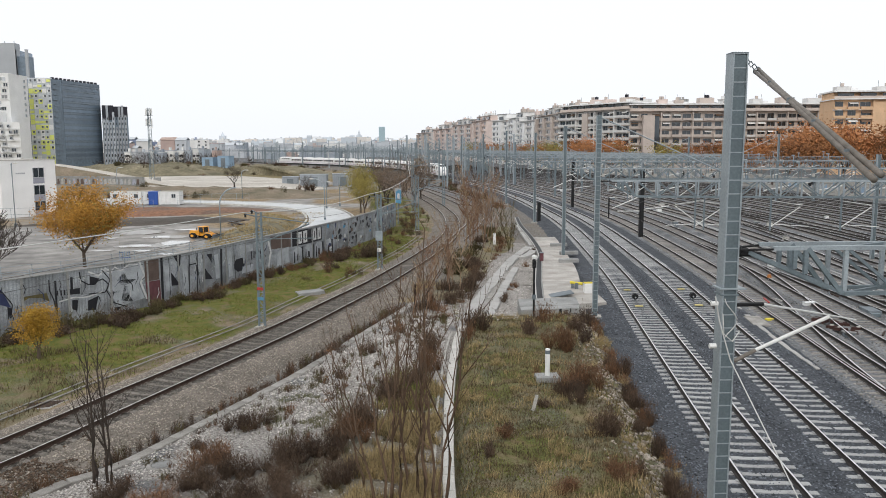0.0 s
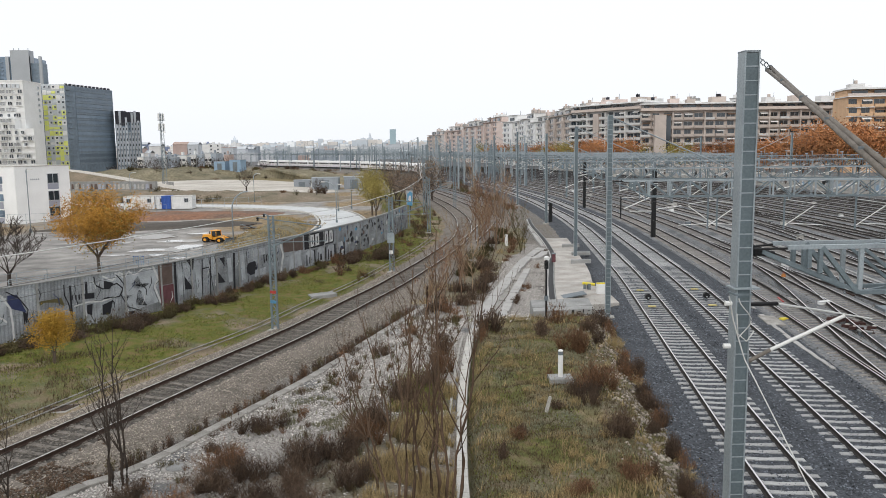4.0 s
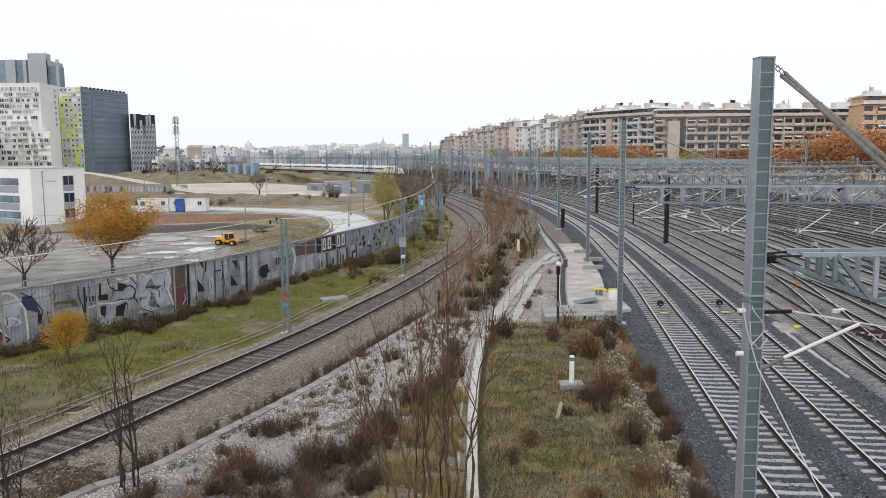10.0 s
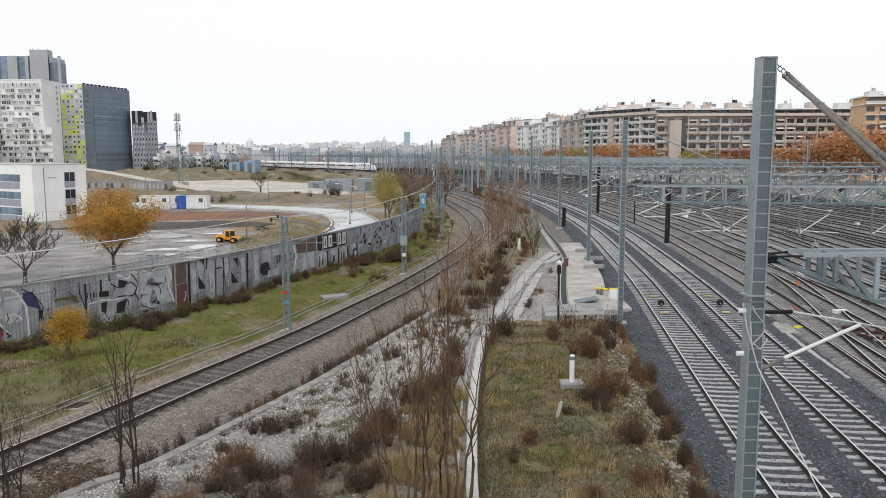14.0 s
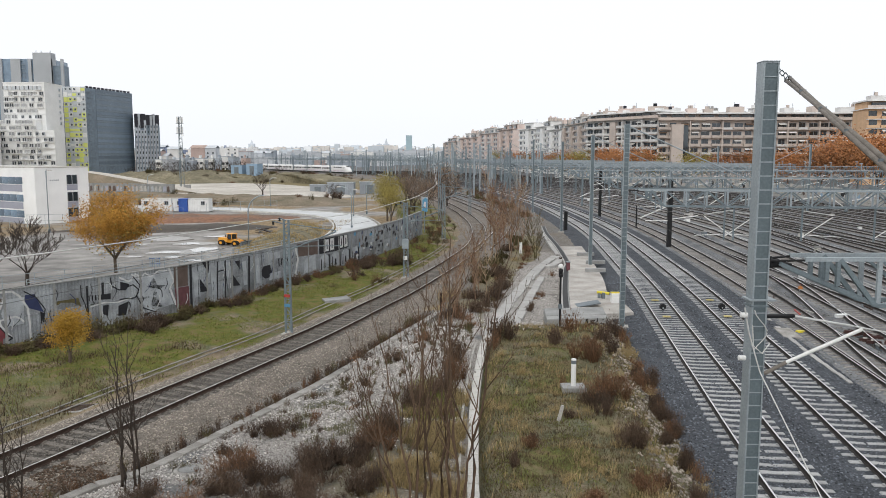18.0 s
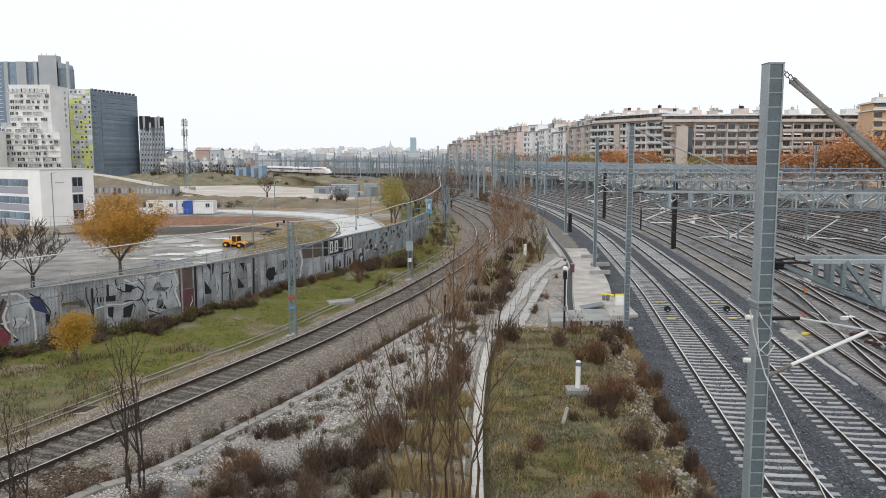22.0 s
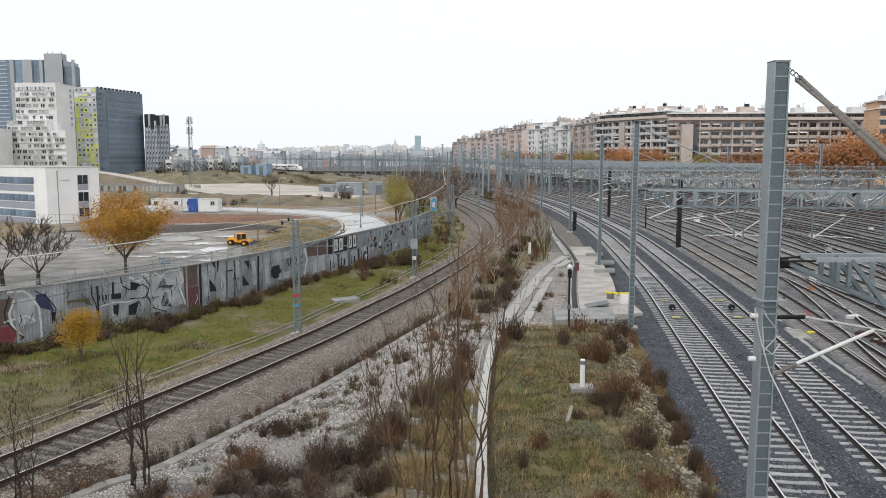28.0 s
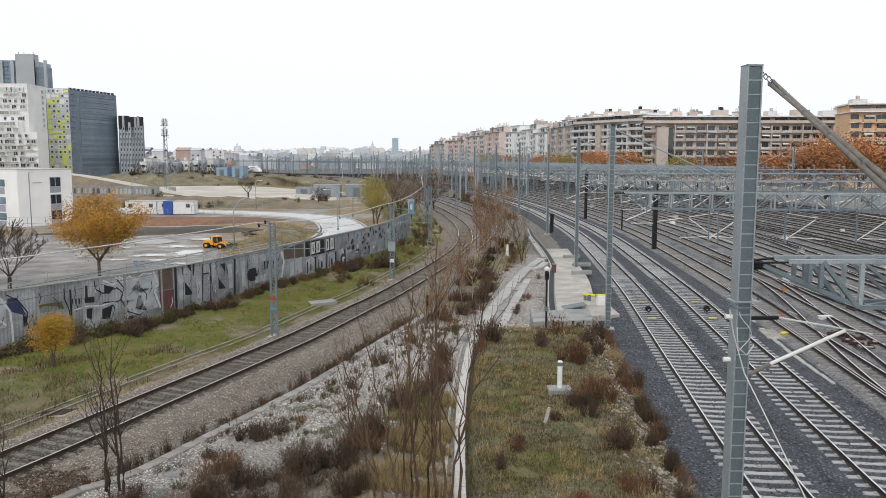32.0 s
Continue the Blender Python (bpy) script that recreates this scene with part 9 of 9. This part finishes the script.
scatter("grass", "straw-coloured tufts on the knoll", "grass_straw", sown(9000, 3, knoll_patch(14)), 0.10, 0.36, 0.009, 0.9)
scatter("grass", "mixed green grass on the verge below the wall", "grass_green", sown(40000, 4, verge), 0.03, 0.10, 0.028, 1.1)
scatter("grass", "brown dead grass on the verge", "grass_dry", sown(16000, 5, dry_verge), 0.06, 0.30, 0.016, 1.0)
scatter("grass", "tall yellowed grass under the saplings", "grass_straw", sown(22000, 6, near_grass), 0.12, 0.46, 0.009, 1.0)
scatter("grass", "tall olive grass under the saplings", "grass_dry", sown(5500, 7, near_grass), 0.10, 0.4, 0.010, 1.0)
scatter("grass", "fresh green patch beside the channel", "grass_green", sown(5000, 8, lambda g: (g.gauss(-0.1, 0.45), g.gauss(29.2, 1.2))), 0.1, 0.38, 0.014)
scatter("grass", "sparse grey-green weeds in the pale gravel", "grass_grey", sown(2600, 9, lambda g: (lambda x, y: (x, y) if fbm(x, y, 0.8, 4) > 0.05 else None)(g.gauss(-3.7, 0.9), g.gauss(27.6, 1.4))), 0.05, 0.16, 0.014)


def gravel_place(rng):
    y = 18 + 28 * rng.random() ** 1.3
    x = rng.uniform(on(KERB, y) + 0.2, on(CHANNEL, min(y, 40.4)) - 0.6)
    return None if y < 25.5 and x > on(KERB, y) + 2.4 and rng.random() < 0.75 else (x, y)


def local_bed(rng, inner=False):
    i = rng.randrange(len(LOCAL_LINE))
    p = LOCAL_LINE[i]
    if not 19 < p.y < 62 or rng.random() > 26 / p.y:
        return None
    t = LOCAL_LINE[i + 1] - p
    p = p + t * rng.random()
    o = rng.uniform(-2.6, 4.4)
    if abs(o) < 1.2 and not inner or inner and abs(o) > 1.2:
        return None
    return (p.x + t.y / t.length * o, p.y - t.x / t.length * o, -0.14 if abs(o) < 1.8 else -0.14 - 0.36 * min(1, (o - 1.8) / 2.5 if o > 0 else (-o - 1.8) / 1.2))


def main_bed(rng):
    i = rng.randrange(len(MAIN_LINE))
    p = MAIN_LINE[i]
    if not 15 < p.y < 62 or rng.random() > 22 / p.y:
        return None
    t = MAIN_LINE[i + 1] - p
    p = p + t * rng.random()
    o = rng.uniform(-3.9, 6.5)
    z = -0.135 if -2.2 < o < 5.9 else (-0.14 - 0.41 * (-o - 2.2) / 1.9 if o < 0 else -0.16 - 0.19 * (o - 6.1) / 0.6)
    return (p.x + t.y / t.length * o, p.y - t.x / t.length * o, z)


def yard_bed(rng):
    i = rng.randrange(len(MAIN_LINE))
    p = MAIN_LINE[i]
    if not 22 < p.y < 75 or rng.random() > 30 / p.y:
        return None
    t = MAIN_LINE[i + 1] - p
    p = p + t * rng.random()
    o = rng.uniform(6.2, 17.5)
    side = abs((o - 7.85 + 1.9) % 3.8 - 1.9)
    return (p.x + t.y / t.length * o, p.y - t.x / t.length * o, -0.145 if side < 1.5 else -0.145 - 0.2 * (side - 1.5) / 0.4)


def on_bed(n, seed, f):
    rng, out = random.Random(seed), []
    while len(out) < n:
        p = f(rng)
        if p:
            out.append(p)
    return out


stones("gravel", "loose pale limestone gravel between the tracks", "gravel_pale", sown(18000, 11, gravel_place), 0.018, 0.055)
stones("ballast_stones", "loose brown ballast stones of the single track", "ballast_brown_stone", on_bed(25000, 12, local_bed), 0.020, 0.048)
stones("ballast_stones", "oil-stained ballast stones between the rails", "ballast_oily_stone", [(x, y, z + 0.045 * g.random()) for g in (random.Random(2),) for x, y, z in on_bed(8000, 15, lambda q: local_bed(q, True))], 0.025, 0.055)
stones("ballast_stones", "loose dark ballast stones of the main tracks", "ballast_stone", on_bed(29000, 13, main_bed), 0.022, 0.055)
stones("ballast_stones", "loose worn stones between the nearest yard tracks", "yard_stone", on_bed(13000, 23, yard_bed), 0.03, 0.075)
stones("rubble", "pale rubble along the crumbling edge of the knoll", "ballast_brown_stone", sown(2600, 14, lambda g: (lambda y: (7.9 + (y - 20) * 0.115 + g.gauss(-0.6, 0.6), y))(g.uniform(19, 43))), 0.03, 0.11)
stones("rubble", "pale broken rubble round the old slab path", "gravel_pale", sown(4500, 16, lambda g: (lambda y: (on(PATHWAY, y) + g.uniform(-1.6, 3.4), y))(g.uniform(41, 68))), 0.02, 0.065)


def lot_grass(rng):
    y = rng.uniform(84, 132)
    x = rng.uniform(-24, -14)
    return (x, y) if fbm(x, y, 2.5, 4) > -0.05 and x > -15.5 - (132 - y) * 0.25 - 3 else None


scatter("grass", "dry straw grass on the bank by the access road", "grass_straw", [(x, y, bank_z(x, y)) for x, y, z in sown(9000, 17, lot_grass)], 0.1, 0.4, 0.03)
stones("leaf_litter", "dark leaf litter and earth on the ballast by the kerb", "litter", [(x, y, z + 0.02) for x, y, z in on_bed(4500, 18, lambda q: (lambda p: p if p and p[1] < 26 and fbm(p[0], p[1], 1.5, 3) > -0.12 + 0.09 * (p[1] - 21) else None)(local_bed(q)))], 0.02, 0.06)


# ---- white high-speed train on the main line ----
mat("train_white", (0.78, 0.77, 0.76), 0.3, 0, 0.06, 0.3, 4, 0.0, spec=0.5)
mat("train_window", (0.03, 0.03, 0.035), 0.1, 0, 0.1, 0.3, 4, 0.0, spec=0.7)
mat("train_under", (0.10, 0.10, 0.105), 0.7, 0.2, 0.2, 1, 8, 0.0)
mat("train_stripe", (0.30, 0.12, 0.25), 0.4, 0, 0.1, 1, 8, 0.0)
TRAIN_LINE = spline([Vector(p) for p in MAIN[8:] + [(-270, 820), (-360, 980)]], 1.0)
COACH, POWER, N_COACH = 13.14, 20.0, 15


def section(x, w, z0, z1, r):
    return [(x, -w, z0), (x, -w * 1.02, z0 + (z1 - z0) * 0.45), (x, -w * 0.93, z1 - r), (x, -w * 0.6, z1), (x, w * 0.6, z1), (x, w * 0.93, z1 - r), (x, w * 1.02, z0 + (z1 - z0) * 0.45), (x, w, z0)]


def loft(rings):
    g, k = Geo(), len(rings[0])
    vs = [p for r in rings for p in r]
    fs = [(i * k + j, (i + 1) * k + j, (i + 1) * k + (j + 1) % k, i * k + (j + 1) % k) for i in range(len(rings) - 1) for j in range(k)]
    fs += [tuple(range(k)), tuple(range((len(rings) - 1) * k, len(rings) * k))[::-1]]
    return g.add(vs, fs)


def bogie(parent, x):
    o = Geo().box((x, 0, 0.55), (2.6, 2.2, 0.5)).put("bogie", "train_under", parent)
    for dx in (-0.9, 0.9):
        for s in (-1, 1):
            Geo().tube((x + dx, s * 0.68, 0.45), (x + dx, s * 0.82, 0.45), 0.45, 12).put("wheel", "rail_steel", o)


def coach():
    top = thing("train_coach", "white high-speed train coach with a dark window band", "train", group="train")
    L = COACH / 2 - 0.25
    loft([section(-L, 1.44, 0.55, 3.75, 0.55), section(L, 1.44, 0.55, 3.75, 0.55)]).put("body", "train_white", top)
    for s in (-1, 1):
        for k in range(6):
            Geo().box((-4.7 + k * 1.9, s * 1.44, 2.35), (1.5, 0.08, 0.75)).put("window", "train_window", top)
        Geo().box((0, s * 1.455, 1.1), (2 * L - 0.3, 0.04, 0.10)).put("stripe", "train_stripe", top)
    Geo().box((0, 0, 0.42), (2 * L - 1, 2.2, 0.4)).put("underframe", "train_under", top)
    Geo().box((L + 0.12, 0, 2.0), (0.36, 2.2, 2.7)).put("gangway", "train_under", top)
    Geo().box((0, 0, 3.82), (5.0, 1.6, 0.2), taper=0.9).put("roof_unit", "train_white", top)
    bogie(top, -L)
    return top


def power_car(label):
    """The nose points along +x."""
    top = thing("train_power_car", label, "train", group="train")
    L = POWER / 2
    loft([section(-L + 0.2, 1.46, 0.5, 3.95, 0.55), section(L - 7.0, 1.46, 0.5, 3.95, 0.55), section(L - 5.2, 1.44, 0.45, 3.75, 0.6), section(L - 3.6, 1.38, 0.4, 3.25, 0.6),
          section(L - 2.0, 1.25, 0.4, 2.45, 0.5), section(L - 0.7, 0.9, 0.45, 1.6, 0.3), section(L, 0.35, 0.6, 1.15, 0.15)]).put("body", "train_white", top)
    Geo().add([(L - 5.0, -0.8, 3.76), (L - 5.0, 0.8, 3.76), (L - 3.3, 0.75, 3.18), (L - 3.3, -0.75, 3.18)], [(0, 1, 2, 3)]).put("windscreen", "train_window", top)
    for s in (-1, 1):
        Geo().box((L - 5.6, s * 1.40, 2.7), (0.9, 0.08, 0.6)).put("cab_window", "train_window", top)
        Geo().box((L - 1.2, s * 0.95, 1.3), (0.5, 0.12, 0.16)).put("headlight", "insulator_white", top)
        for k in range(4):
            Geo().box((-L + 3 + k * 2.6, s * 1.46, 2.9), (1.8, 0.06, 0.6)).put("grille", "train_under", top)
        Geo().box((-2, s * 1.475, 1.1), (13, 0.04, 0.12)).put("stripe", "train_stripe", top)
    Geo().box((-1, 0, 0.4), (16, 2.2, 0.4)).put("underframe", "train_under", top)
    Geo().beam((-4, 0, 4.0), (-2.6, 0, 4.7), 0.08).put("pantograph", "galvanised_dark", top)
    bogie(top, -L + 4)
    bogie(top, L - 6.5)
    return top


TRAIN = [(power_car("white power car at the tail of the high-speed train"), POWER / 2, True)]
_s = POWER
first_coach = coach()
for _k in range(N_COACH):
    TRAIN.append((first_coach if _k == 0 else copy_thing(first_coach, Matrix.Identity(4)), _s + COACH / 2, False))
    _s += COACH
TRAIN.append((power_car("white power car with a sloping nose leading the train"), _s + POWER / 2, False))


# the tail's place along the line, in metres, at these seconds
TAIL_TIMES = (0, 2, 6, 10, 14, 18, 22, 26, 30, 32)
TAIL_PLACES = (131.0, 154.7, 199.5, 240.5, 278.0, 311.5, 341.5, 370.0, 400.0, 415.0)


def on_train_line(s):
    i = min(max(int(s), 0), len(TRAIN_LINE) - 2)
    p = TRAIN_LINE[i].lerp(TRAIN_LINE[i + 1], s - i)
    j0, j1 = max(i - 4, 0), min(i + 5, len(TRAIN_LINE) - 1)
    d = TRAIN_LINE[j1] - TRAIN_LINE[j0]
    return p, math.atan2(d.y, d.x)


def motions():
    """The train rolls away along the curve; its tail's place on the line, time by time."""
    for ob, ahead, turned in TRAIN:
        rows = []
        for k in range(17):
            t = k * 2.0
            p, a = on_train_line(float(np.interp(t, TAIL_TIMES, TAIL_PLACES)) + ahead)
            rows.append((t, Matrix.Translation((p.x, p.y, RAIL_TOP)) @ Matrix.Rotation(a + (math.pi if turned else 0), 4, "Z")))
        walk(ob, rows)


motions()
